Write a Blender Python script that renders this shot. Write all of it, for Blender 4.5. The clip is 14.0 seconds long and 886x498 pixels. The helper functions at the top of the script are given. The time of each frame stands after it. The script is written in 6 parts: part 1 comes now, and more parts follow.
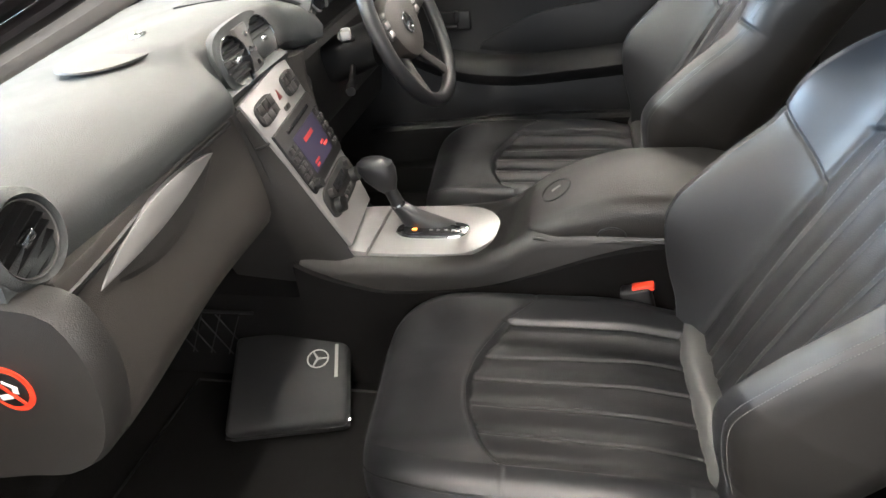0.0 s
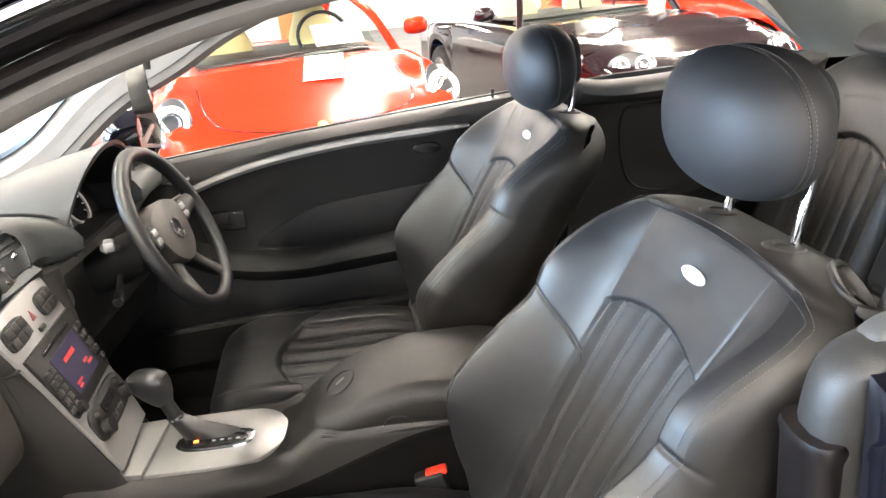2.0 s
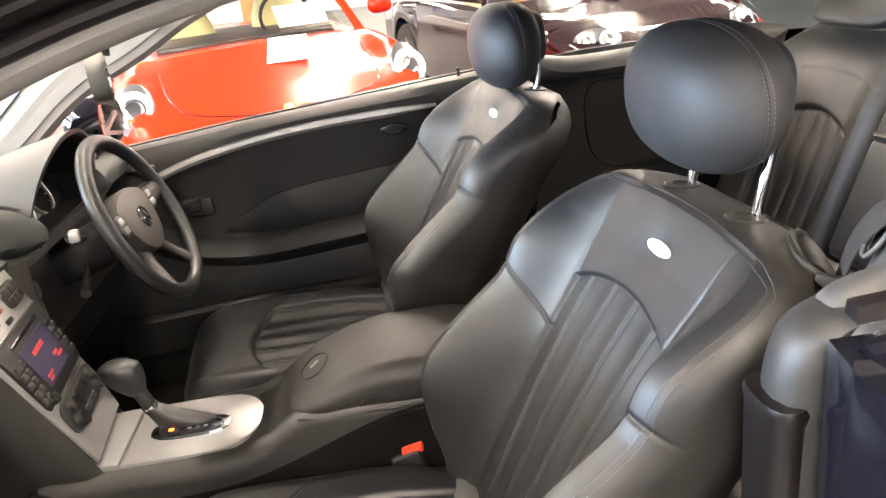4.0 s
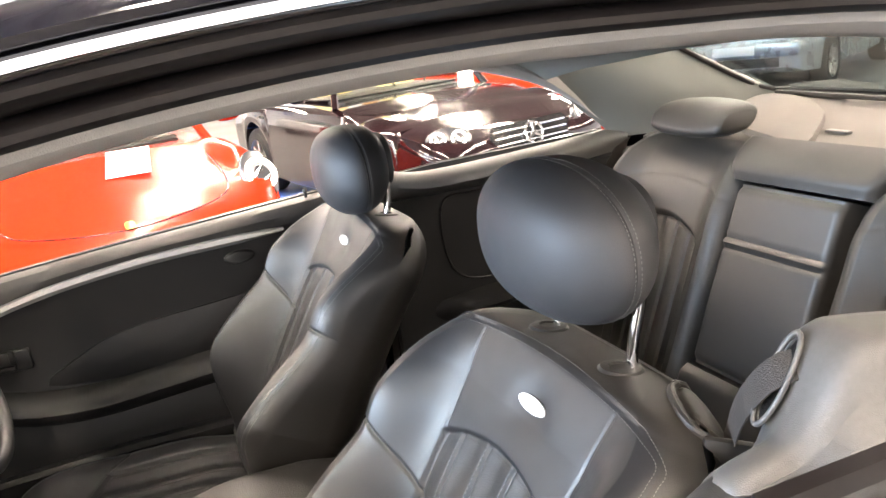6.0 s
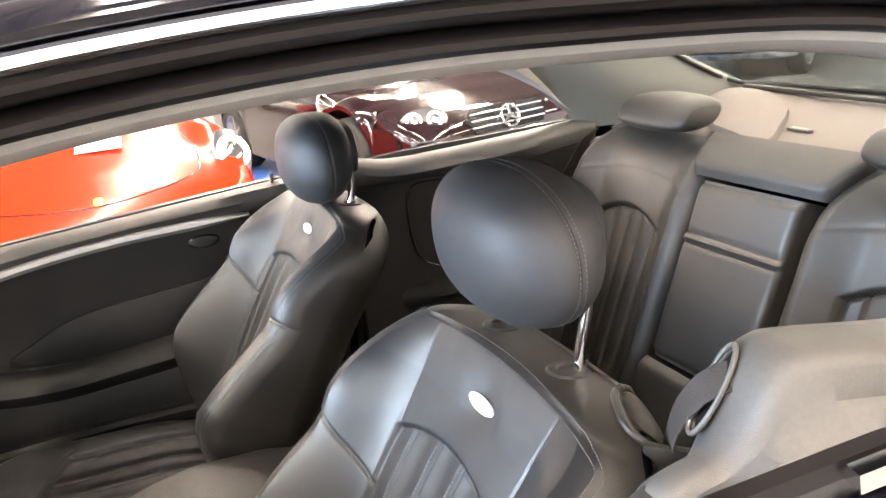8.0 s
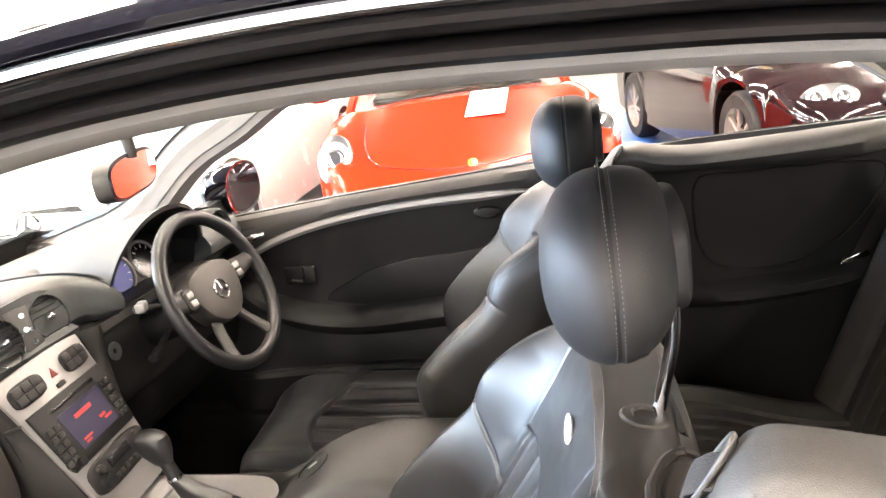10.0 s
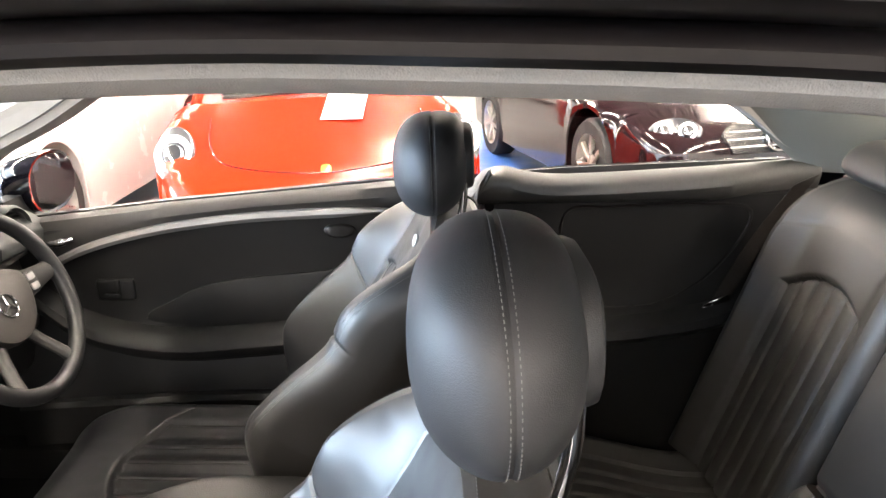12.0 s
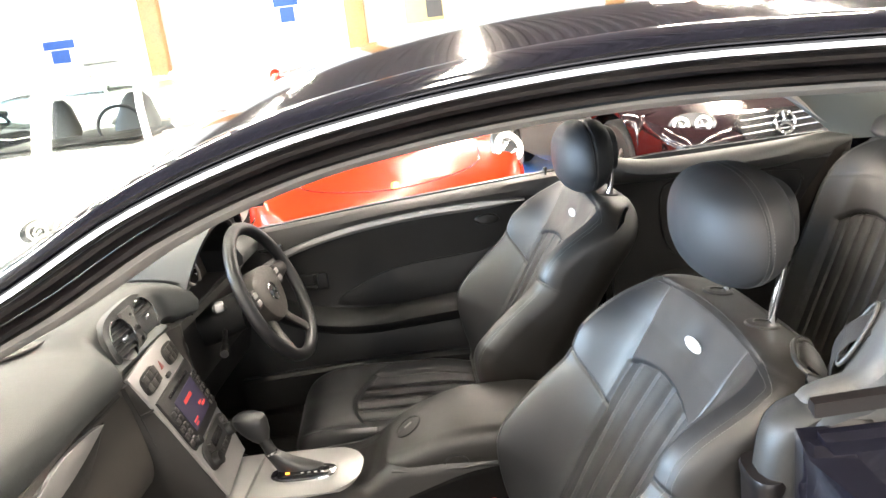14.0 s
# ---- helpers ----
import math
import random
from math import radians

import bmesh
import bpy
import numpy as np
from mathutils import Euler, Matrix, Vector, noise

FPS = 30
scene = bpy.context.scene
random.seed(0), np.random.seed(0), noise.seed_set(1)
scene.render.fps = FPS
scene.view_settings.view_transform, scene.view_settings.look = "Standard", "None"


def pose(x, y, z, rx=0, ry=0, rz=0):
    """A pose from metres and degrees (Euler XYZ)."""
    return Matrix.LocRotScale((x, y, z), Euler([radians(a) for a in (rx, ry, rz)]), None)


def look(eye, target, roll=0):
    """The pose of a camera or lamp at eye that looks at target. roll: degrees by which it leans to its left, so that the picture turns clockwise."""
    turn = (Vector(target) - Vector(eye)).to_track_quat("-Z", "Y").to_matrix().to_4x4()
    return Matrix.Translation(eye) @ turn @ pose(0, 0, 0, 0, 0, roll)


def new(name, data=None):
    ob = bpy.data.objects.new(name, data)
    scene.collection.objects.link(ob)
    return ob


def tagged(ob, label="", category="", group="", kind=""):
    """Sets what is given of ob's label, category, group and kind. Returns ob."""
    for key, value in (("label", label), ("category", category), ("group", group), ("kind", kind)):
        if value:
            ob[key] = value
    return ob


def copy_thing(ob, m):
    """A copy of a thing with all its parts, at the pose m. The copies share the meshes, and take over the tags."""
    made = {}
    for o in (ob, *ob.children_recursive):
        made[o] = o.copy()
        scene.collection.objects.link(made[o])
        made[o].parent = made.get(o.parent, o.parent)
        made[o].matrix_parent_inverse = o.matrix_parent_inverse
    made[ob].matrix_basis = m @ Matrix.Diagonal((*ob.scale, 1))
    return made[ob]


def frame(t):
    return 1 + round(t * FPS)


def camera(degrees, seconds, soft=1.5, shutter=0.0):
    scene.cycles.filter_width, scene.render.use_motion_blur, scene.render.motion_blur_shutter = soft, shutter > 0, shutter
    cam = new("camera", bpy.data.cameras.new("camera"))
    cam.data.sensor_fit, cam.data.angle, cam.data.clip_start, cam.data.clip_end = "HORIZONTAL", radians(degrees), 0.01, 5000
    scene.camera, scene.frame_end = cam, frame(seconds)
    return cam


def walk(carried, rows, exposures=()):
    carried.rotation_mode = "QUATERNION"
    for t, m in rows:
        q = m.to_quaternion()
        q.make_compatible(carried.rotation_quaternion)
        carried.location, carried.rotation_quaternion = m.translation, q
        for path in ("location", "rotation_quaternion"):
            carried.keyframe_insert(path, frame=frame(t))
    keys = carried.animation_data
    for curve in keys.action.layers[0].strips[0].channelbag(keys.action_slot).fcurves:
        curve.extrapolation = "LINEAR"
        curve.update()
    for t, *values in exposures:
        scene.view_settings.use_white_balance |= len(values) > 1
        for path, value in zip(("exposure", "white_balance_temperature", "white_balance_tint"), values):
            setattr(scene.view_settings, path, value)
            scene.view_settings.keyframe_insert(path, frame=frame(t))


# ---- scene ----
cam = camera(59.8, 14.0)
PATH = [
    (0, (0.266, -1.207, 1.293), (-0.224, 0.436, 0.263), -7.4),
    (0.5, (0.279, -1.257, 1.259), (-0.051, 0.409, 0.204), -6.9),
    (1, (0.3, -1.227, 1.256), (0.159, 0.517, 0.286), -7.2),
    (1.5, (0.31, -1.205, 1.282), (0.306, 0.623, 0.471), -5.8),
    (2, (0.307, -1.198, 1.314), (0.338, 0.686, 0.645), -6.0),
    (2.5, (0.295, -1.208, 1.318), (0.34, 0.701, 0.723), -5.3),
    (2.7, (0.303, -1.212, 1.313), (0.352, 0.68, 0.666), -6.0),
    (4.8, (0.316, -1.176, 1.328), (0.503, 0.674, 0.591), -7.7),
    (5, (0.328, -1.158, 1.334), (0.621, 0.698, 0.649), -8.3),
    (5.5, (0.35, -1.128, 1.358), (0.848, 0.733, 0.818), -8.6),
    (6, (0.358, -1.077, 1.352), (0.828, 0.788, 0.804), -7.8),
    (6.5, (0.366, -1.048, 1.348), (0.855, 0.807, 0.78), -8.0),
    (7, (0.375, -1.049, 1.348), (0.876, 0.802, 0.781), -7.8),
    (7.5, (0.389, -1.052, 1.35), (0.912, 0.792, 0.779), -8.2),
    (8, (0.388, -1.081, 1.372), (0.901, 0.753, 0.763), -6.4),
    (8.5, (0.419, -1.069, 1.374), (0.685, 0.823, 0.782), -6.1),
    (9, (0.544, -1.031, 1.356), (0.335, 0.879, 0.8), -4.5),
    (9.2, (0.59, -1.067, 1.363), (0.263, 0.829, 0.815), -7.3),
    (11.3, (0.748, -1.024, 1.359), (0.032, 0.747, 0.768), -4.5),
    (11.5, (0.711, -0.97, 1.357), (0.152, 0.863, 0.788), -3.4),
    (12, (0.667, -0.886, 1.352), (0.525, 1.022, 0.77), -1.7),
    (12.5, (0.684, -0.982, 1.37), (0.4, 0.922, 0.83), -5.0),
    (13, (0.664, -1.136, 1.383), (0.101, 0.691, 0.794), -6.8),
    (13.5, (0.515, -1.331, 1.419), (0.118, 0.524, 0.785), -10.1),
    (14, (0.341, -1.419, 1.429), (0.205, 0.503, 0.892), -7.1),
]
LIGHTING = [(0, 0.78, 6000, 10), (0.5, 0.74, 5800, 9), (1.5, 0.80, 6000, 10), (2.5, 0.80, 6450, 12), (4.8, 0.90, 6700, 15), (7.4, 0.92, 6700, 15), (9.2, 1.12, 6700, 15), (11.3, 0.90, 6450, 14), (12.5, 0.98, 6450, 12), (14, 0.88, 6400, 10)]
walk(cam, [(t, look(eye, target, roll)) for t, eye, target, roll in PATH], LIGHTING)

from mathutils.bvhtree import BVHTree

# ---- light ----
world = bpy.data.worlds.new("hall_air")
scene.world = world
world.use_nodes = True
world.node_tree.nodes["Background"].inputs[0].default_value = (0.75, 0.85, 1.0, 1)
world.node_tree.nodes["Background"].inputs[1].default_value = 0.35


def area_lamp(name, eye, target, sx, sy, watts, colour):
    data = bpy.data.lights.new(name, "AREA")
    data.shape, data.size, data.size_y, data.energy, data.color = "RECTANGLE", sx, sy, watts, colour
    ob = new(name, data)
    ob.matrix_world = look(eye, target)
    return ob


# ---- materials ----
def material(name, colour, rough=0.5, metal=0.0, spread=0.15, grain=200.0, bump=0.0, bump_grain=400.0, coat=0.0, broad=6.0, sheen=0.0):
    """A painted, moulded or woven surface with variation at two scales."""
    m = bpy.data.materials.new(name)
    m.use_nodes = True
    nt = m.node_tree
    b = nt.nodes["Principled BSDF"]
    b.inputs["Roughness"].default_value, b.inputs["Metallic"].default_value = rough, metal
    b.inputs["Coat Weight"].default_value = coat
    b.inputs["Coat Roughness"].default_value = 0.04
    b.inputs["Sheen Weight"].default_value = sheen
    tc = nt.nodes.new("ShaderNodeTexCoord")
    fine, wide = nt.nodes.new("ShaderNodeTexNoise"), nt.nodes.new("ShaderNodeTexNoise")
    fine.inputs["Scale"].default_value, wide.inputs["Scale"].default_value = grain, broad
    fine.inputs["Detail"].default_value, wide.inputs["Detail"].default_value = 3, 4
    both = nt.nodes.new("ShaderNodeMath")
    both.operation = "ADD"
    ramp = nt.nodes.new("ShaderNodeMapRange")
    ramp.inputs["From Min"].default_value, ramp.inputs["From Max"].default_value = 0.6, 1.4
    ramp.inputs["To Min"].default_value, ramp.inputs["To Max"].default_value = 1 - spread, 1 + spread
    mix = nt.nodes.new("ShaderNodeVectorMath")
    mix.operation = "SCALE"
    mix.inputs[0].default_value = colour
    link = nt.links.new
    for n in (fine, wide):
        link(tc.outputs["Object"], n.inputs["Vector"])
    link(fine.outputs["Fac"], both.inputs[0])
    link(wide.outputs["Fac"], both.inputs[1])
    link(both.outputs[0], ramp.inputs["Value"])
    link(ramp.outputs[0], mix.inputs["Scale"])
    link(mix.outputs[0], b.inputs["Base Color"])
    rr = nt.nodes.new("ShaderNodeMapRange")
    rr.inputs["From Min"].default_value, rr.inputs["From Max"].default_value = 0.3, 0.7
    rr.inputs["To Min"].default_value, rr.inputs["To Max"].default_value = rough * 0.85, min(1.0, rough * 1.15)
    link(wide.outputs["Fac"], rr.inputs["Value"])
    link(rr.outputs[0], b.inputs["Roughness"])
    if bump:
        vor = nt.nodes.new("ShaderNodeTexVoronoi")
        vor.inputs["Scale"].default_value = bump_grain
        link(tc.outputs["Object"], vor.inputs["Vector"])
        bp = nt.nodes.new("ShaderNodeBump")
        bp.inputs["Strength"].default_value, bp.inputs["Distance"].default_value = bump, 0.001
        link(vor.outputs["Distance"], bp.inputs["Height"])
        link(bp.outputs[0], b.inputs["Normal"])
    return m


def glowing(name, colour, strength):
    m = bpy.data.materials.new(name)
    m.use_nodes = True
    b = m.node_tree.nodes["Principled BSDF"]
    b.inputs["Base Color"].default_value = (*colour, 1)
    b.inputs["Emission Color"].default_value = (*colour, 1)
    b.inputs["Emission Strength"].default_value = strength
    return m


def clear(name, colour, rough=0.0):
    m = bpy.data.materials.new(name)
    m.use_nodes = True
    nt = m.node_tree
    nt.nodes.remove(nt.nodes["Principled BSDF"])
    out = nt.nodes["Material Output"]
    tr, gl, mx, lw, pw, ad = (nt.nodes.new(k) for k in ("ShaderNodeBsdfTransparent", "ShaderNodeBsdfGlossy", "ShaderNodeMixShader", "ShaderNodeLayerWeight", "ShaderNodeMath", "ShaderNodeMath"))
    tr.inputs[0].default_value = (*colour, 1)
    gl.inputs["Roughness"].default_value = rough
    pw.operation, ad.operation = "POWER", "MULTIPLY_ADD"
    pw.inputs[1].default_value = 4.0
    ad.inputs[1].default_value, ad.inputs[2].default_value = 0.22, 0.02
    nt.links.new(lw.outputs["Facing"], pw.inputs[0])
    nt.links.new(pw.outputs[0], ad.inputs[0])
    nt.links.new(ad.outputs[0], mx.inputs[0])
    nt.links.new(tr.outputs[0], mx.inputs[1])
    nt.links.new(gl.outputs[0], mx.inputs[2])
    nt.links.new(mx.outputs[0], out.inputs[0])
    return m


LEATHER = material("black_leather", (0.0135, 0.0138, 0.0147), 0.38, spread=0.15, grain=500, bump=0.12, bump_grain=900, broad=9)
HEADSKIN = material("black_headrest_leather", (0.020, 0.0202, 0.0212), 0.60, spread=0.12, grain=500, bump=0.15, bump_grain=900, broad=9)
# seat leather lightened and browned to stand in for warm light at the rear
WARMLITSKIN = material("warm_lit_bench_leather", (0.0225, 0.0208, 0.0180), 0.46, spread=0.15, grain=500, bump=0.15, bump_grain=900, broad=9)
PERFO = material("perforated_leather", (0.0092, 0.0092, 0.0095), 0.48, spread=0.12, grain=400, bump=0.2, bump_grain=600)
SHELL = material("seat_shell_vinyl", (0.0115, 0.0105, 0.0092), 0.42, bump=0.12, bump_grain=900)
SOFT = material("soft_dash_vinyl", (0.033, 0.036, 0.036), 0.48, spread=0.12, bump=0.35, bump_grain=500)
DARKDASH = material("charcoal_dash_plastic", (0.019, 0.0178, 0.0165), 0.46, bump=0.3, bump_grain=600)
BLACKPL = material("black_plastic", (0.0045, 0.0045, 0.0045), 0.52, bump=0.15, bump_grain=800)
ARMPAD = material("black_armrest_vinyl", (0.006, 0.006, 0.006), 0.68, bump=0.2, bump_grain=700)
GLOVEBOX = material("brown_grey_dash_plastic", (0.036, 0.0325, 0.029), 0.5, bump=0.3, bump_grain=600)
LIDVINYL = material("dark_console_vinyl", (0.015, 0.0138, 0.012), 0.46, spread=0.2, bump=0.4, bump_grain=450)
GLOSSBLK = material("gloss_black_plastic", (0.012, 0.012, 0.013), 0.15)
GREYPL = material("grey_moulded_plastic", (0.060, 0.059, 0.056), 0.45, bump=0.15, bump_grain=900)
SILVER = material("satin_silver_paint", (0.31, 0.305, 0.30), 0.42, 0.6, spread=0.06, grain=900)
CHROME = material("chrome", (0.85, 0.85, 0.85), 0.07, 1.0, spread=0.02)
CARPET = material("black_carpet", (0.0045, 0.0042, 0.0041), 0.97, spread=0.5, grain=600, bump=1.0, bump_grain=900)
CARPET.node_tree.nodes["Principled BSDF"].inputs["Specular IOR Level"].default_value = 0.12
LINER = material("grey_headliner_cloth", (0.170, 0.178, 0.162), 0.9, spread=0.06, grain=700, bump=0.3, bump_grain=900)
# paler than the headliner grey, standing in for brighter light on pillar and rails
LITTRIM = material("lit_grey_trim_plastic", (0.31, 0.294, 0.27), 0.7, spread=0.06, grain=600, bump=0.25, bump_grain=900)
SHELFCLOTH = material("parcel_shelf_cloth", (0.105, 0.095, 0.086), 0.95, spread=0.08, grain=700, bump=0.3, bump_grain=900)
RUBBER = material("black_rubber_seal", (0.007, 0.0055, 0.0055), 0.36, spread=0.25)
BLACKPAINT = material("black_car_paint", (0.006, 0.006, 0.010), 0.09, coat=0.4, spread=0.1, broad=0.8)
REDPAINT = material("orange_red_car_paint", (0.46, 0.021, 0.005), 0.2, coat=0.0, spread=0.02, broad=0.6)
REDPAINT.node_tree.nodes["Principled BSDF"].inputs["Specular IOR Level"].default_value = 0.18
WINEPAINT = material("dark_maroon_car_paint", (0.014, 0.006, 0.007), 0.10, coat=0.5, spread=0.06, broad=0.7)
PALEPAINT = material("pale_silver_car_paint", (0.62, 0.55, 0.52), 0.3, 0.2, coat=1.0, spread=0.05)
WHITEPAINT = material("white_car_paint", (0.78, 0.78, 0.77), 0.25, coat=1.0, spread=0.03)
GREYPAINT = material("silver_grey_car_paint", (0.35, 0.37, 0.38), 0.28, 0.5, coat=1.0, spread=0.05)
BLUE = material("blue_floor_mat", (0.02, 0.09, 0.35), 0.5, spread=0.2)
LAMPBOWL = material("smoked_lamp_reflector", (0.16, 0.16, 0.165), 0.22, 0.7, spread=0.1, broad=14)
SEALGREY = material("dark_grey_seal_rubber", (0.024, 0.0235, 0.022), 0.5, bump=0.15, bump_grain=700)
TYRE = material("tyre_rubber", (0.02, 0.02, 0.02), 0.8)
RIM = material("alloy_rim", (0.55, 0.53, 0.5), 0.3, 0.8)
HALLFLOOR = material("painted_hall_floor", (0.12, 0.115, 0.11), 0.55, spread=0.25, grain=40, broad=1.0)
WALLWHITE = material("white_hall_wall", (0.80, 0.80, 0.78), 0.8, spread=0.05, grain=30, broad=0.7)
CEILING = material("grey_ribbed_ceiling", (0.13, 0.124, 0.118), 0.8, spread=0.15, grain=30, broad=0.8)
PAPER = material("white_paper", (0.8, 0.8, 0.8), 0.7, spread=0.03)
CREAM = material("cream_leather", (0.55, 0.47, 0.22), 0.5, spread=0.1)
BUCKLE = material("red_buckle_button", (0.75, 0.05, 0.02), 0.35)
WALLET = material("black_nylon_wallet", (0.0085, 0.0084, 0.0090), 0.65, bump=0.6, bump_grain=900)
WEBBING = material("grey_belt_webbing", (0.020, 0.016, 0.013), 0.65, bump=0.5, bump_grain=900)
GLASS = clear("car_window_glass", (0.92, 0.95, 0.93))
TINT = clear("tinted_window_glass", (0.52, 0.58, 0.59))
MIRROR = material("mirror_glass", (0.9, 0.9, 0.92), 0.0, 1.0, spread=0.0)
THREAD = material("pale_grey_thread", (0.13, 0.13, 0.125), 0.8)


# ---- mesh helpers ----
def part(name, bm, mat, parent=None, label="", smooth=True, at=None):
    """Links a bmesh as one mesh object, under a thing or a part when given."""
    me = bpy.data.meshes.new(name)
    bmesh.ops.recalc_face_normals(bm, faces=bm.faces)
    bm.to_mesh(me)
    bm.free()
    me.materials.append(mat)
    if smooth:
        me.shade_smooth()
        me.set_sharp_from_angle(angle=radians(38))
    ob = new(name, me)
    if at is not None:
        ob.matrix_world = at
    if parent is not None:
        ob.parent = parent
    return tagged(ob, label)


def root(name, x, y, z, label, category, group="", kind=""):
    return tagged(place_empty(name, x, y, z), label, category, group, kind)


def place_empty(name, x, y, z):
    ob = new(name)
    ob.location = (x, y, z)
    return ob


def shifted(bm, x, y, z):
    bmesh.ops.translate(bm, verts=bm.verts, vec=(x, y, z))
    return bm


def merged(*bms):
    """Several bmeshes as one."""
    out = bmesh.new()
    for b in bms:
        me = bpy.data.meshes.new("tmp")
        b.to_mesh(me)
        b.free()
        out.from_mesh(me)
        bpy.data.meshes.remove(me)
    return out


def curve(pts, n, closed=False):
    """n points on a smooth line through pts, evenly spaced."""
    p = np.array(pts, float)
    if closed:
        p = np.vstack([p[-1], p, p[0], p[1]])
    else:
        p = np.vstack([2 * p[0] - p[1], p, 2 * p[-1] - p[-2]])
    fine = []
    for a in range(1, len(p) - 2):
        for t in np.linspace(0, 1, 16, endpoint=False):
            p0, p1, p2, p3 = p[a - 1], p[a], p[a + 1], p[a + 2]
            fine.append(0.5 * (2 * p1 + (p2 - p0) * t + (2 * p0 - 5 * p1 + 4 * p2 - p3) * t * t + (3 * p1 - p0 - 3 * p2 + p3) * t**3))
    fine.append(p[-2])
    fine = np.array(fine)
    d = np.r_[0, np.cumsum(np.linalg.norm(np.diff(fine, axis=0), axis=1))]
    want = np.linspace(0, d[-1], n, endpoint=not closed)
    return np.stack([np.interp(want, d, fine[:, k]) for k in range(fine.shape[1])], 1)


def lerp(table, v):
    """Smooth look-up: table of (v, value)."""
    xs, ys = [a for a, _ in table], [b for _, b in table]
    return float(np.interp(v, xs, ys))


def loft(rings, ring_closed=True, caps=True):
    bm = bmesh.new()
    vs = [[bm.verts.new(p) for p in r] for r in rings]
    n = len(vs[0])
    for a, b in zip(vs, vs[1:]):
        for k in range(n if ring_closed else n - 1):
            bm.faces.new((a[k], a[(k + 1) % n], b[(k + 1) % n], b[k]))
    if caps and ring_closed:
        bm.faces.new(vs[0])
        bm.faces.new(vs[-1])
    return bm


def tube(pts, r, segs=10, n=None, closed=False):
    """A round bar along a smooth line; r may be a list of radii."""
    p = curve(pts, n, closed) if n else np.array(pts, float)
    rings = []
    for k in range(len(p)):
        a, b = p[max(k - 1, 0)], p[min(k + 1, len(p) - 1)]
        if closed:
            a, b = p[k - 1], p[(k + 1) % len(p)]
        t = Vector(b - a).normalized()
        u = t.cross(Vector((0.13, 0.27, 0.95))).normalized()
        v = t.cross(u)
        rr = r[min(int(k * len(r) / len(p)), len(r) - 1)] if isinstance(r, (list, tuple)) else r
        rings.append([Vector(p[k]) + rr * (math.cos(q) * u + math.sin(q) * v) for q in np.linspace(0, 2 * math.pi, segs, endpoint=False)])
    if closed:
        rings.append(rings[0])
        bm = loft(rings, caps=False)
        bmesh.ops.remove_doubles(bm, verts=bm.verts, dist=1e-6)
        return bm
    return loft(rings)


def lathe(profile, segs=32, m=None):
    """A turned body: (radius, height) pairs about local z, then moved by m."""
    rings = [[Vector((r * math.cos(q), r * math.sin(q), h)) for q in np.linspace(0, 2 * math.pi, segs, endpoint=False)] for r, h in profile]
    bm = loft(rings, caps=False)
    bmesh.ops.remove_doubles(bm, verts=bm.verts, dist=1e-7)
    if m is not None:
        bmesh.ops.transform(bm, matrix=m, verts=bm.verts)
    return bm


def block(sx, sy, sz, m=None, bevel=0.0, segs=2):
    bm = bmesh.new()
    bmesh.ops.create_cube(bm, size=1, matrix=Matrix.Diagonal((sx, sy, sz, 1)))
    if bevel:
        bmesh.ops.bevel(bm, geom=list(bm.edges), offset=bevel, segments=segs, profile=0.5, affect="EDGES")
    if m is not None:
        bmesh.ops.transform(bm, matrix=m, verts=bm.verts)
    return bm


def slab(outline, thick, m=None, bevel=0.0):
    """A plate from a closed 2D outline in local xy, thick in z, moved by m."""
    bm = bmesh.new()
    f = bm.faces.new([bm.verts.new((x, y, 0)) for x, y in outline])
    got = bmesh.ops.extrude_face_region(bm, geom=[f])
    bmesh.ops.translate(bm, verts=[v for v in got["geom"] if isinstance(v, bmesh.types.BMVert)], vec=(0, 0, thick))
    if bevel:
        top = [e for e in bm.edges if all(v.co.z > thick * 0.5 for v in e.verts)]
        bmesh.ops.bevel(bm, geom=top, offset=bevel, segments=2, profile=0.5, affect="EDGES")
    if m is not None:
        bmesh.ops.transform(bm, matrix=m, verts=bm.verts)
    return bm


def frame_of(origin, xdir, ydir):
    """A pose whose local x and y run along the given directions."""
    x = Vector(xdir).normalized()
    y = Vector(ydir)
    y = (y - y.dot(x) * x).normalized()
    z = x.cross(y)
    return Matrix(((x.x, y.x, z.x, origin[0]), (x.y, y.y, z.y, origin[1]), (x.z, y.z, z.z, origin[2]), (0, 0, 0, 1)))


def oval(a, b, n=32, power=2.0):
    return [(a * math.copysign(abs(math.cos(q)) ** (2 / power), math.cos(q)), b * math.copysign(abs(math.sin(q)) ** (2 / power), math.sin(q))) for q in np.linspace(0, 2 * math.pi, n, endpoint=False)]


def bump1(v, centre, width):
    return math.exp(-(((v - centre) / width) ** 2))


def step(v, a, b):
    """0 below a, 1 above b, smooth between."""
    t = min(1.0, max(0.0, (v - a) / (b - a)))
    return t * t * (3 - 2 * t)


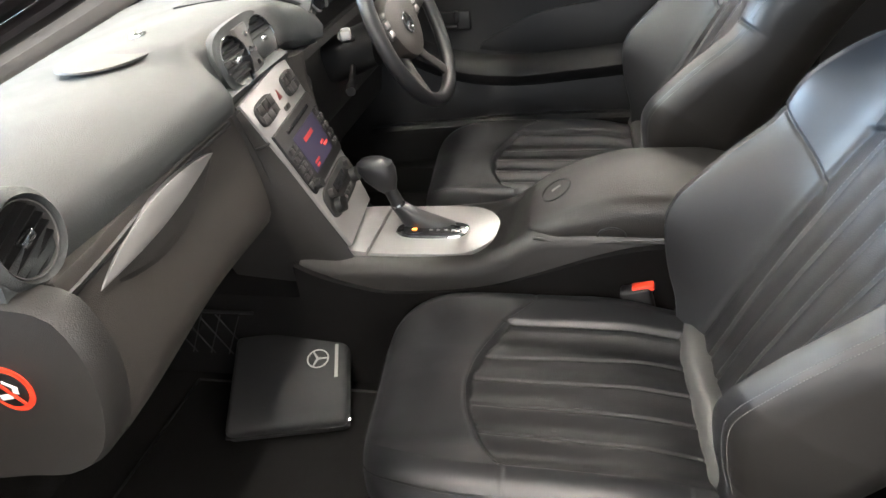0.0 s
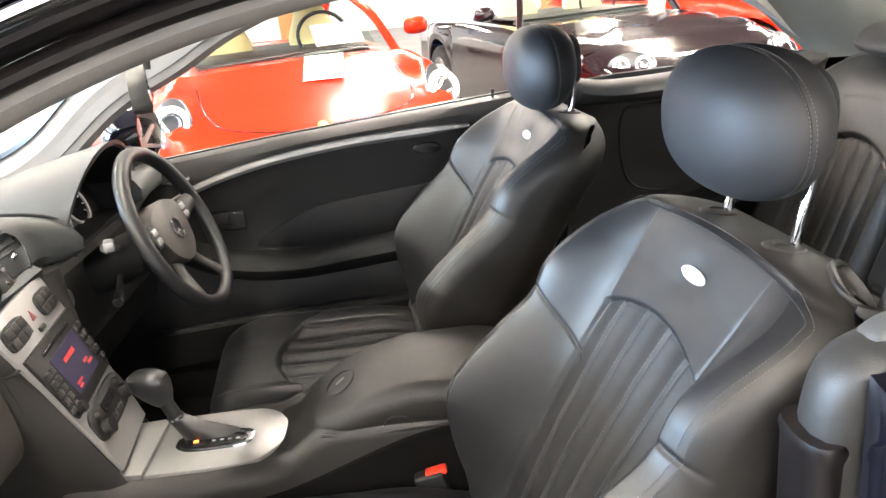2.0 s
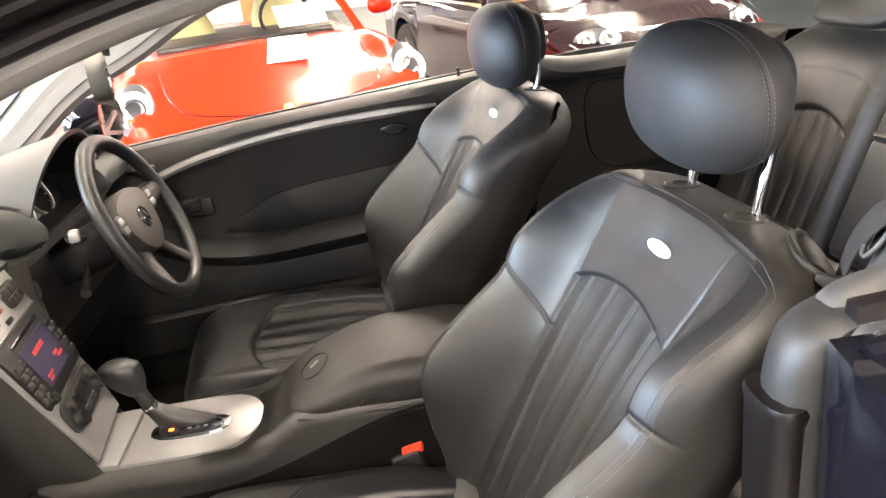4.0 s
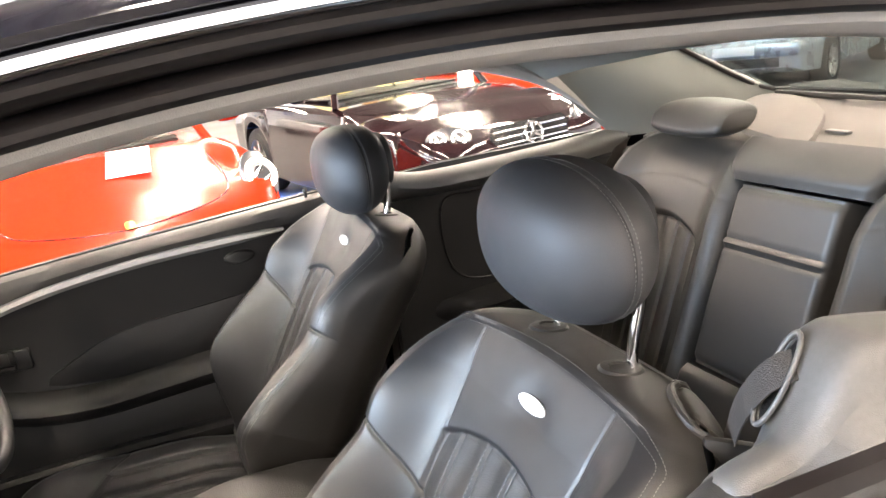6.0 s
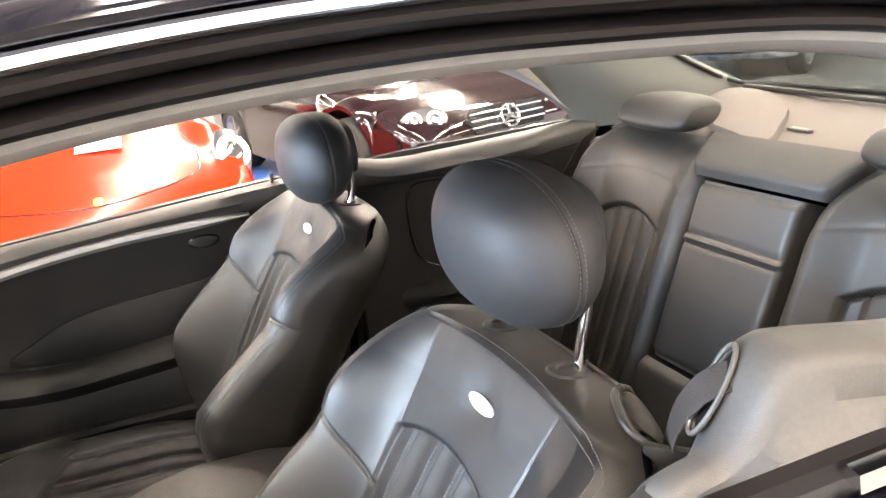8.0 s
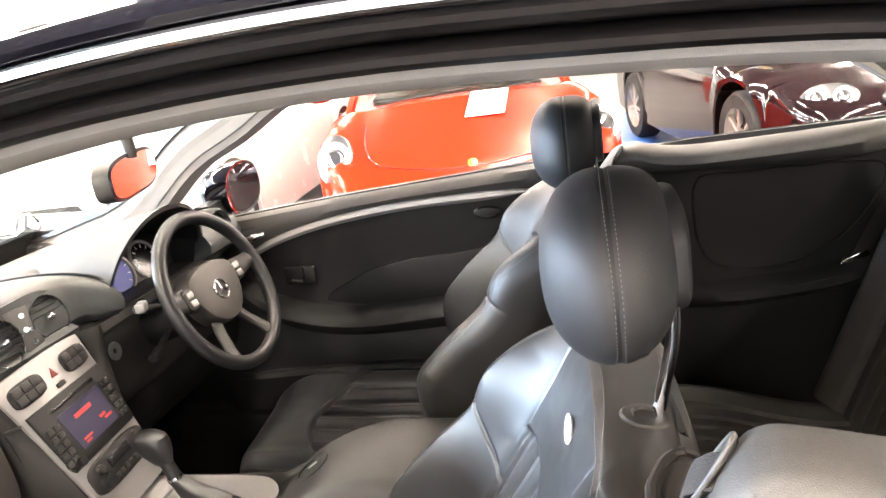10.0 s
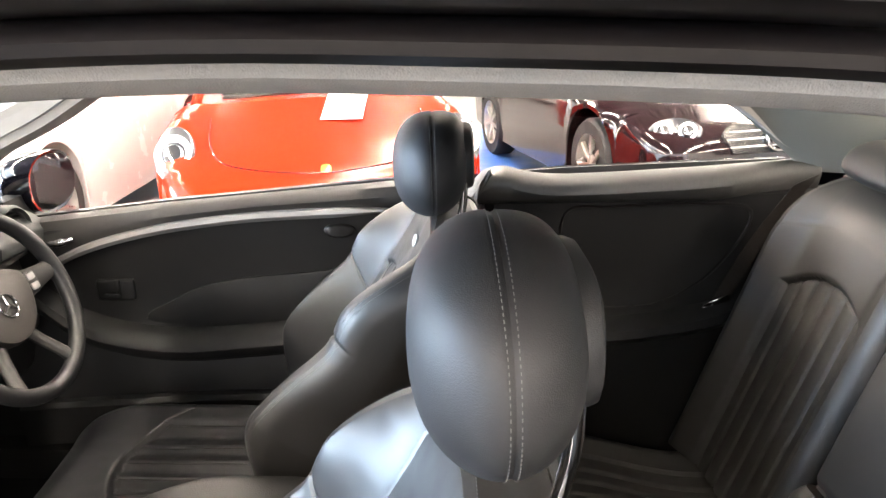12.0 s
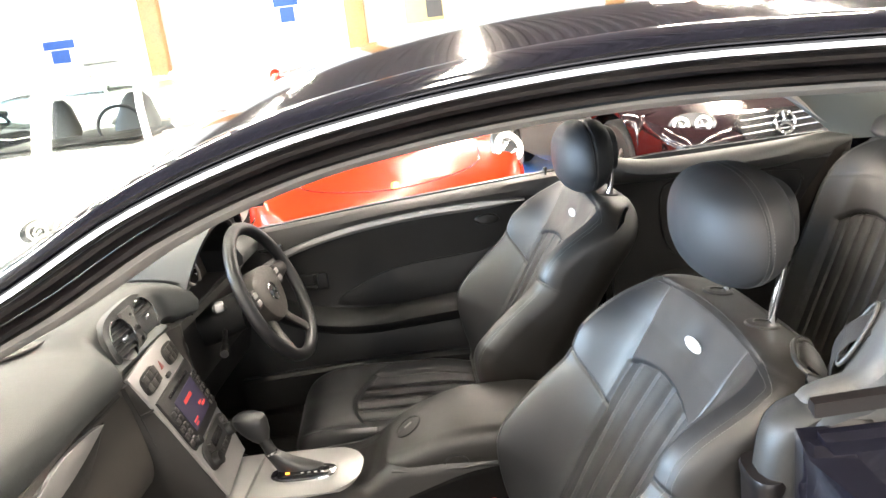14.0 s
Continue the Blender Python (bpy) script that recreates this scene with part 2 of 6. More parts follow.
def sheet_parts(grid, kinds, mats, parent, labels=None):
    """Splits a closed grid of points (rings) into one mesh per kind; kinds[i][k] names the part of each quad."""
    made = {}
    n = len(grid[0])
    for i in range(len(grid) - 1):
        for k in range(n):
            made.setdefault(kinds[i][k], []).append((i, k))
    skin = np.array([[tuple(p) for p in ring] for ring in grid], float)
    along = np.gradient(skin, axis=0)
    round_ = np.roll(skin, -1, axis=1) - np.roll(skin, 1, axis=1)
    normal = np.cross(round_, along)
    normal /= np.maximum(np.linalg.norm(normal, axis=2, keepdims=True), 1e-12)
    out = {}
    for name, quads in made.items():
        bm, vs = bmesh.new(), {}

        def vert(i, k):
            if (i, k) not in vs:
                vs[(i, k)] = bm.verts.new(grid[i][k])
            return vs[(i, k)]

        for i, k in quads:
            bm.faces.new((vert(i, k), vert(i, (k + 1) % n), vert(i + 1, (k + 1) % n), vert(i + 1, k)))
        keys = list(vs)
        out[name] = part(name, bm, mats[name], parent, (labels or {}).get(name, ""))
        mesh = out[name].data
        turn = 1.0 if sum(f.normal.dot(Vector(normal[keys[f.vertices[0]]])) for f in mesh.polygons) > 0 else -1.0
        mesh.normals_split_custom_set_from_vertices([tuple(turn * normal[key]) for key in keys])
    return out


# ---- the hall ----
def plain_box(name, x0, x1, y0, y1, z0, z1, mat, label, category, kind="structure"):
    bm = block(x1 - x0, y1 - y0, z1 - z0, pose((x0 + x1) / 2, (y0 + y1) / 2, (z0 + z1) / 2))
    return tagged(part(name, bm, mat, smooth=False), label, category, kind=kind)


plain_box("floor", -16, 16, -9, 22, -0.2, 0.0, HALLFLOOR, "grey painted floor of the car showroom hall", "floor")
plain_box("floor_lane_1", 4.4, 6.6, 2.5, 8.5, 0.0, 0.005, BLUE, "bright blue painted lane on the hall floor", "floor marking")
plain_box("floor_lane_2", 0.3, 3.0, 5.6, 8.6, 0.0, 0.005, BLUE, "bright blue painted lane on the hall floor", "floor marking")
plain_box("wall_north", -16, 16, 22, 22.2, 0, 5.2, WALLWHITE, "white painted showroom wall behind the parked cars", "wall")
plain_box("wall_west", -16.2, -16, -9, 22, 0, 5.2, WALLWHITE, "white painted showroom end wall", "wall")
plain_box("wall_east", 16, 16.2, -9, 22, 0, 5.2, WALLWHITE, "white painted showroom end wall", "wall")
# south wall is unseen; its gateway is left open for an added lamp
plain_box("wall_south_left", -16, -5, -9.2, -9, 0, 5.2, WALLWHITE, "white painted wall beside an unseen gateway added for fill light", "wall")
plain_box("wall_south_right", 6, 16, -9.2, -9, 0, 5.2, WALLWHITE, "white painted wall beside an unseen gateway added for fill light", "wall")
plain_box("wall_south_head", -5, 6, -9.2, -9, 4.2, 5.2, WALLWHITE, "white painted lintel over an unseen gateway added for fill light", "wall")
ribs = []
for k in range(-64, 65):
    ribs += [(0.25 * k - 0.125, 5.235), (0.25 * k - 0.075, 5.235), (0.25 * k - 0.050, 5.205), (0.25 * k + 0.050, 5.205), (0.25 * k + 0.075, 5.235)]
section = [(x, z) for x, z in ribs] + [(16.2, 5.4), (-16.2, 5.4)]
tagged(part("ceiling", loft([[Vector((x, y, z)) for x, z in section] for y in (-9.2, 22.2)]), CEILING, smooth=False), "grey ribbed metal ceiling of the showroom hall", "ceiling", kind="structure")

STRIP = glowing("fluorescent_tube", (1.0, 0.87, 0.72), 102.0)
for x in (-10.0, -5.0, 0.0, 5.0, 10.0):
    for y in (-7.0, -3.4, 0.6, 4.5, 8.5, 12.5, 17.0):
        lamp = root("ceiling_light", x, y, 5.2, "long white fluorescent batten light fixed to the ceiling", "lamp", "ceiling lights of the hall")
        part("housing", block(0.30, 3.0, 0.08, pose(0, 0, -0.04), 0.01), WALLWHITE, lamp)
        part("diffuser", block(0.24, 2.9, 0.05, pose(0, 0, -0.10), 0.01), STRIP, lamp, "glowing white diffuser")
# fill lamp in the unseen gateway, added to brighten the car's near side
area_lamp("gateway_daylight", (0.5, -8.8, 2.2), (0.5, 0, 1.2), 10.5, 4.0, 260, (1.0, 0.96, 0.93))
# unseen skylight, added to brighten the seats through the windscreen
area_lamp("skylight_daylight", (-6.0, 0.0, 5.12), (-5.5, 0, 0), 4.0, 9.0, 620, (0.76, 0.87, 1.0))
area_lamp("window_daylight", (-15.85, 1.0, 2.9), (0, 1.0, 2.2), 14.0, 3.4, 7200, (0.60, 0.78, 1.0))
# frame drawn round the added skylight lamp
sky = root("skylight_1", -6.0, 0.0, 5.2, "unseen skylight added to the hall ceiling for cool fill light", "skylight", kind="structure")
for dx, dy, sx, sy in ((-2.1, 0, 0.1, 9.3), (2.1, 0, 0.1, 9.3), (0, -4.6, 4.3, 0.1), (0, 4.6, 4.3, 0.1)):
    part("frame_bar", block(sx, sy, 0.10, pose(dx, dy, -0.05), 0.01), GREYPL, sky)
win = root("window_1", -15.9, 1.0, 2.9, "tall band of daylight windows high in the end wall", "window", kind="structure")
for dy in np.linspace(-7.1, 7.1, 9):
    part("window_frame", block(0.08, 0.08, 3.5, pose(0.02, dy, 0), 0.01), GREYPL, win)
for dz in (-1.76, 1.76):
    part("window_frame", block(0.08, 14.3, 0.08, pose(0.02, 0, dz), 0.01), GREYPL, win)


# ---- lines of the car ----
SILL = [(-0.9, 0.88), (-0.4, 0.935), (-0.06, 0.97), (0.43, 1.01), (0.8, 1.037), (1.27, 1.05), (1.7, 1.04)]
RAIL = [(-1.05, 0.905), (-0.95, 0.93), (-0.75, 0.985), (-0.55, 1.035), (-0.39, 1.10), (-0.22, 1.17), (-0.09, 1.235), (0.05, 1.28), (0.18, 1.303), (0.3, 1.315), (0.42, 1.32), (0.54, 1.318), (0.75, 1.305), (0.9, 1.275), (1.03, 1.22), (1.13, 1.15), (1.22, 1.075), (1.29, 1.05)]
RAILC = curve([(x, z) for x, z in RAIL], 90)


NEAR_SHIFT = 0.08


def rail_half(z):
    """Half the width of the roof at the height of the side rail."""
    return 0.585 + 0.135 * (1.32 - z) / 0.32


def door_top(x):
    """Height of the window sill."""
    return float(np.interp(x, [a for a, _ in SILL], [b for _, b in SILL]))


car = root("coupe_body", 0.4, 0.0, 0.0, "black two-door coupe with frameless side windows lowered", "car")
CX = 0.4


def body(name, bm, mat, label="", smooth=True):
    return part(name, shifted(bm, -CX, 0, 0), mat, car, label, smooth)


def rail_strip(section, side, lo=0, hi=90, fade=0):
    """A moulding along the side rail; section in (outward, up), a third number lets the point sink towards the screen."""
    rings = []
    for k in range(lo, hi):
        x, z = RAILC[k]
        a, b = RAILC[max(k - 1, 0)], RAILC[min(k + 1, 89)]
        t = Vector((b[0] - a[0], 0, b[1] - a[1])).normalized()
        up = Vector((-t.z, 0, t.x))
        if side > 0:
            z -= 0.09 * (1 - step(x, -0.72, -0.30))
        y = rail_half(z)
        x += NEAR_SHIFT if side < 0 else 0.0
        sink = -0.012 + 0.014 * (1 - step(x, 0.0, 0.25))
        f = 1 - step(k, hi - fade, hi - 1) if fade else 1.0
        rings.append([Vector((x, side * (y + (p[0] + 0.05) * f - 0.05), z)) + up * ((p[1] + (sink if len(p) > 2 else 0.0) - 0.015) * f + 0.015) for p in section])
    return loft(rings)


# the near rail shows its broad double seal, the far one only its inner side
RAIL_NEAR = {
    "trim": [(-0.10, 0.046), (-0.09, 0.022), (-0.064, 0.004), (-0.050, 0.0), (-0.022, 0.003), (-0.009, 0.010), (-0.006, 0.018), (-0.006, 0.03)],
    "seal": [(-0.006, 0.0185), (0.004, 0.0165), (0.014, 0.0172), (0.021, 0.0210), (0.0225, 0.0260), (0.0195, 0.0310), (0.013, 0.0340), (0.006, 0.035), (-0.006, 0.033)],
    "lip": [(0.006, 0.0352), (0.020, 0.0360), (0.034, 0.0385), (0.041, 0.0425), (0.0425, 0.0470), (0.039, 0.0510), (0.030, 0.0520), (0.006, 0.046)],
    "moulding": [(0.038, 0.0515), (0.050, 0.0520), (0.0555, 0.0550), (0.0550, 0.0605), (0.049, 0.0650), (0.040, 0.065)],
    "edge": [(0.040, 0.065), (0.050, 0.0655), (0.053, 0.071), (0.049, 0.078), (0.038, 0.083), (0.020, 0.087), (-0.002, 0.089), (-0.03, 0.089), (-0.035, 0.06)]}
RAIL_FAR = {
    "trim": [(-0.10, 0.036), (-0.095, 0.010, 1), (-0.055, -0.008, 1), (-0.026, -0.011, 1), (-0.014, -0.008, 1), (-0.008, 0.008), (-0.006, 0.018), (-0.006, 0.03)],
    "seal": [(-0.006, 0.0185), (0.003, 0.0168), (0.010, 0.0165), (0.0150, 0.0180), (0.0175, 0.0210), (0.0175, 0.0245), (0.0150, 0.0278), (0.008, 0.0302), (0.0, 0.0308), (-0.006, 0.028)],
    "lip": [(0.002, 0.0312), (0.009, 0.0312), (0.0105, 0.0325), (0.0105, 0.0345), (0.008, 0.0352), (0.002, 0.0352)],
    "moulding": [(0.020, 0.0345), (0.026, 0.0350), (0.0285, 0.0368), (0.0275, 0.0392), (0.020, 0.040)],
    "edge": [(0.018, 0.040), (0.028, 0.0405), (0.030, 0.045), (0.028, 0.051), (0.022, 0.058), (0.012, 0.064), (-0.004, 0.0685), (-0.022, 0.071), (-0.03, 0.045)]}
for side, rail in ((-1, RAIL_NEAR), (1, RAIL_FAR)):
    body("rail_trim", rail_strip(rail["trim"], side, 0, 88, 16), LITTRIM, "pale grey side rail trim, lightened for the light on it")
    body("door_seal", rail_strip(rail["seal"], side), RUBBER, "black rubber roof seal")
    body("seal_lip", rail_strip(rail["lip"], side), RUBBER)
    body("roof_moulding", rail_strip(rail["moulding"], side), CHROME, "bright metal roof moulding")
    body("roof_edge", rail_strip(rail["edge"], side), BLACKPAINT)


A_END = int(np.searchsorted(RAILC[:, 0], 0.12))
body("pillar_cover", rail_strip([(-0.014, -0.012, 1), (-0.05, -0.018, 1), (-0.085, -0.008, 1), (-0.104, 0.051), (-0.085, 0.092), (-0.014, 0.078)], 1, 0, A_END + 14, 26), LITTRIM, "pale grey windscreen pillar cover, lightened for the light on it")
body("screen_seal", rail_strip([(-0.096, 0.088), (-0.090, 0.086), (-0.082, 0.092), (-0.084, 0.099), (-0.092, 0.100)], 1, 0, A_END + 2), RUBBER, "black rubber windscreen seal")


def roof_top(x, y, lift):
    """Height of the roof skin."""
    edge = float(np.interp(x - NEAR_SHIFT * step(-y, -0.3, 0.5), RAILC[:, 0], RAILC[:, 1]))
    half = rail_half(edge)
    return edge + 0.057 + 0.016 * step(-y, 0.1, 0.5) + lift + 0.062 * (1 - (y / half) ** 2)


def roof_sheet(x0, x1, inset, lift, thick):
    rings = []
    for x in np.linspace(x0, x1, 36):
        edge = float(np.interp(x, RAILC[:, 0], RAILC[:, 1]))
        half = rail_half(edge) - inset
        ys = np.linspace(-half, half, 25)
        top = [Vector((x, y, roof_top(x, y, lift))) for y in ys]
        rings.append(top + [p - Vector((0, 0, thick)) for p in reversed(top)])
    return loft(rings)


body("roof_skin", roof_sheet(-0.06, 1.02, 0.0, 0.012, 0.02), BLACKPAINT, "glossy black roof panel")
body("headliner", roof_sheet(-0.03, 1.06, 0.06, -0.052, 0.012), LINER, "light grey cloth headliner")


def pane(corners, n=10, thick=0.004, bow=0.0):
    a, b, c, d = (Vector(p) for p in corners)
    rings = []
    for s in np.linspace(0, 1, n):
        row = []
        for t in np.linspace(0, 1, n):
            p = a.lerp(b, s).lerp(d.lerp(c, s), t)
            p.z += bow * 4 * t * (1 - t)
            row.append(p)
        rings.append(row + [p - Vector((0, 0, thick)) for p in reversed(row)])
    return loft(rings)


glass = body("windscreen", pane([(-1.02, 0.70, 0.93), (-1.02, -0.70, 0.93), (0.0, -0.56, 1.335), (0.0, 0.56, 1.335)][0:4], bow=0.03), GLASS, "clear windscreen")
glass.visible_shadow = False
rear = body("rear_window", pane([(1.12, 0.54, 1.348), (1.12, -0.54, 1.348), (1.68, -0.59, 1.10), (1.68, 0.59, 1.10)], bow=0.02), TINT, "tinted rear window")
rear.visible_shadow = False


def pillar_sheet(side):
    """The cloth-covered rear pillar between the quarter window and the rear window, as one curved sheet with thickness."""
    near = NEAR_SHIFT if side < 0 else 0.0
    front = curve([(0.70, 0.56, 1.325), (0.86, 0.572, 1.298), (0.98, 0.588, 1.252), (1.09, 0.612, 1.185), (1.17, 0.635, 1.125), (1.24, 0.655, 1.066), (1.27, 0.665, 1.035)], 40)
    back = curve([(1.00, 0.42, 1.372), (1.14, 0.515, 1.352), (1.29, 0.538, 1.292), (1.44, 0.556, 1.212), (1.57, 0.572, 1.142), (1.66, 0.585, 1.105), (1.72, 0.592, 1.07)], 40)
    rings = []
    for p, q in zip(front, back):
        inner, outer = [], []
        for t in np.linspace(0, 1, 14):
            v = Vector(p).lerp(Vector(q), float(t))
            v.y -= 0.030 * math.sin(math.pi * t)
            v.z -= 0.012 * math.sin(math.pi * t)
            inner.append(Vector((v.x + near, side * v.y, v.z)))
            outer.append(Vector((v.x + near, side * (v.y + 0.02), v.z + 0.016)))
        rings.append(inner + outer[::-1])
    return loft(rings)


for side in (-1, 1):
    body("pillar_trim", pillar_sheet(side), LINER, "light grey cloth pillar trim")
body("parcel_shelf", loft([[Vector((x, y, z + dz)) for y, dz in ((-0.64, 0), (-0.5, 0.012), (-0.3, 0.0), (0.3, 0.0), (0.5, 0.012), (0.64, 0), (0.64, -0.04), (-0.64, -0.04))] for x, z in ((1.34, 1.030), (1.40, 1.052), (1.5, 1.062), (1.62, 1.075), (1.80, 1.095))]), SHELFCLOTH, "light grey cloth parcel shelf")
for side in (-1, 1):
    grille = [(1.42, 0.38), (1.52, 0.52), (1.62, 0.595), (1.665, 0.57), (1.655, 0.46), (1.57, 0.29), (1.45, 0.17), (1.355, 0.10), (1.375, 0.22)]
    edge = curve([(x, side * y) for x, y in grille], 60, closed=True)
    mid = edge.mean(axis=0)
    body("speaker_cover", loft([[Vector((mid[0] + (x - mid[0]) * f, mid[1] + (y - mid[1]) * f, 1.052 + 0.09 * (x - 1.40) + h)) for x, y in edge] for f, h in ((1.0, 0.0), (0.995, 0.008), (0.97, 0.014), (0.7, 0.022), (0.3, 0.026))]), SHELFCLOTH, "cloth-covered speaker cover on the shelf")
body("shelf_ledge", block(0.025, 1.10, 0.012, pose(1.665, 0, 1.094), 0.004), SHELL)
for side in (-1, 1):
    body("screen_seal", tube([(1.12, side * 0.505, 1.356), (1.28, side * 0.532, 1.294), (1.44, side * 0.552, 1.210), (1.57, side * 0.568, 1.140), (1.665, side * 0.582, 1.102), (1.672, side * 0.40, 1.104), (1.675, 0.0, 1.108)], 0.006, 8, 24), RUBBER, "black rear window seal")
    body("pillar_cap", slab(oval(0.024, 0.013, 28), 0.005, frame_of((1.04 + (NEAR_SHIFT if side < 0 else 0.0), side * 0.563, 1.236), (0.8, 0, -0.5), (0.3, -side * 0.5, 0.6)), 0.002), LINER, "small oval cap in the pillar trim")
for y in (0.14, -0.06):
    body("shelf_clip", block(0.016, 0.055, 0.006, pose(1.47, y, 1.063), 0.002), GREYPL)
for side in (-1, 1):
    body("kick_panel", block(0.45, 0.03, 0.66, pose(-0.83, side * 0.735, 0.62)), BLACKPL)
    body("a_pillar_base", block(0.40, 0.10, 0.12, pose(-0.85, side * 0.72, 0.86), 0.02), BLACKPL)
# outside of the car
def hull(stations):
    rings = []
    for x, w, lo, wa, top in stations:
        half = curve([(0, lo), (w * 0.9, lo), (w, (lo + wa) / 2), (w * 0.985, wa), (w * 0.88, wa + (top - wa) * 0.7), (w * 0.5, top - 0.008), (0, top)], 24)
        rings.append([Vector((x, a, b)) for a, b in half] + [Vector((x, -a, b)) for a, b in half[-2:0:-1]])
    return loft(rings)


body("bonnet", hull([(-2.20, 0.45, 0.35, 0.50, 0.56), (-2.12, 0.66, 0.25, 0.55, 0.66), (-1.95, 0.80, 0.20, 0.62, 0.74), (-1.6, 0.865, 0.2, 0.74, 0.82), (-1.2, 0.87, 0.2, 0.82, 0.88), (-1.03, 0.865, 0.2, 0.85, 0.905)]), BLACKPAINT, "glossy black bonnet and wings")
body("boot", hull([(1.80, 0.86, 0.25, 0.93, 1.03), (2.1, 0.85, 0.25, 0.93, 1.02), (2.32, 0.80, 0.3, 0.9, 0.99), (2.42, 0.70, 0.35, 0.8, 0.90)]), BLACKPAINT, "glossy black boot and rear wings")
for side in (-1, 1):
    body("rear_wing", loft([[Vector((x, side * y, z)) for y, z in ((0.715, 1.005 + k), (0.755, 1.0 + k), (0.80, 0.95), (0.85, 0.78), (0.865, 0.6), (0.83, 0.28), (0.80, 0.28), (0.77, 0.9))] for x, k in ((0.64, 0.0), (0.9, 0.012), (1.3, 0.02), (1.8, 0.02))]), BLACKPAINT, "glossy black rear wing")
    body("sill_moulding", loft([[Vector((x, side * (0.712 + o), door_top(x) + u)) for o, u in ((0.0, -0.006), (0.004, 0.006), (0.016, 0.004), (0.018, -0.010))] for x in np.linspace(0.76 if side < 0 else 0.66, 1.25, 20)]), CHROME, "bright window sill moulding")
    body("sill_seal", loft([[Vector((x, side * (0.694 + o), door_top(x) + u)) for o, u in ((0.0, -0.006), (0.002, 0.006), (0.016, 0.005), (0.017, -0.010))] for x in np.linspace(0.64, 1.25, 20)]), RUBBER)
body("door_skin", loft([[Vector((x, y, z)) for y, z in ((0.795, door_top(x) - 0.012), (0.82, 0.9), (0.86, 0.75), (0.865, 0.6), (0.83, 0.3), (0.80, 0.3), (0.80, 0.85))] for x in np.linspace(-1.03, 0.64, 12)]), BLACKPAINT, "glossy black outer door skin")
body("front_wing", loft([[Vector((x, -y, z)) for y, z in ((0.76, 0.86), (0.82, 0.85), (0.86, 0.75), (0.865, 0.6), (0.83, 0.3), (0.80, 0.3), (0.77, 0.8))] for x in (-1.03, -0.66)]), BLACKPAINT)
jamb = loft([[Vector((x, -y, z)) for x, y in ((0.625, 0.70), (0.615, 0.76), (0.63, 0.83), (0.66, 0.83), (0.66, 0.70))] for z in (0.36, 0.6, 0.85, 1.0)])
body("door_jamb", jamb, BLACKPAINT, "black painted door jamb")

# floor pan, tunnel and sills
body("floor_pan", block(2.0, 1.44, 0.04, pose(0.25, 0, 0.29)), CARPET, "black carpeted cabin floor")
body("toe_board", block(0.5, 1.44, 0.03, pose(-0.86, 0, 0.46, 0, 50, 0)), CARPET)
body("firewall", block(0.03, 1.5, 0.5, pose(-1.02, 0, 0.70)), CARPET)
body("tunnel", loft([[Vector((x, y, z)) for y, z in ((-0.14, 0.3), (-0.125, 0.50), (-0.08, 0.53), (0.08, 0.53), (0.125, 0.5), (0.14, 0.3))] for x in (-0.95, 0.75)]), CARPET)
for side in (-1, 1):
    body("door_sill", loft([[Vector((x, side * y, z)) for y, z in ((0.66, 0.28), (0.665, 0.385), (0.70, 0.40), (0.77, 0.385), (0.80, 0.33), (0.79, 0.2), (0.68, 0.2))] for x in (-0.65, 0.85)]), BLACKPL, "black sill tread")
body("rear_bulkhead", block(0.04, 1.36, 0.7, pose(1.42, 0, 0.66, 0, 12, 0)), CARPET)


# ---- front seats ----
CROSS = 200
BADGE = material("pale_metal_badge", (0.52, 0.52, 0.51), 0.45, 0.2, spread=0.05)
SX, SZ = 0.15, 0.31
BASE = Vector((0.355, 0, 0.50))
LEAN = radians(29)
UP = Vector((math.sin(LEAN), 0, math.cos(LEAN)))
FWD = Vector((-math.cos(LEAN), 0, math.sin(LEAN)))


def ring_of(w, r, top, bottom, count=96, side_n=6, bot_n=14):
    """A closed ring (a, b): across from -w to w over the top, then back underneath. top is a function of a."""
    pts = []
    for a in np.linspace(-w + r, w - r, count):
        pts.append((a, top(a)))
    tr, tl = top(w - r), top(-w + r)
    r2 = min(r, (tr - bottom) * 0.45)
    for q in np.linspace(0, math.pi / 2, side_n)[1:]:
        pts.append((w - r + r * math.sin(q), tr - r2 * (1 - math.cos(q))))
    for q in np.linspace(0, math.pi / 2, side_n):
        pts.append((w - r + r * math.cos(q), bottom + r2 * (1 - math.sin(q))))
    for a in np.linspace(w - r, -w + r, bot_n)[1:-1]:
        pts.append((a, bottom))
    for q in np.linspace(0, math.pi / 2, side_n):
        pts.append((-w + r - r * math.sin(q), bottom + r2 * (1 - math.cos(q))))
    for q in np.linspace(0, math.pi / 2, side_n)[:-1]:
        pts.append((-w + r - r * math.cos(q), tl - r2 * (1 - math.sin(q))))
    return pts


def stitches(line, r=0.00038, every=2):
    """Separate short stitches along a line of points."""
    return merged(*[tube([line[k], line[k + 1]], r, 4) for k in range(0, len(line) - 1, every)])


SKEW = 0.115


def askew(thing):
    """Sets a thing's cross axis to the slight angle at which the car stands to the hall."""
    for ob in thing.children_recursive:
        soft = ob.name.startswith(("headrest", "seam_stitching")) and not ob.name.startswith("headrest_post")
        for v in ob.data.vertices:
            v.co.x -= (0.6 if soft else 1.0) * SKEW * v.co.y
    return thing


INSERT_A = -0.022


def arc_front(a):
    return 0.030 + 2.4 * (a - INSERT_A) ** 2


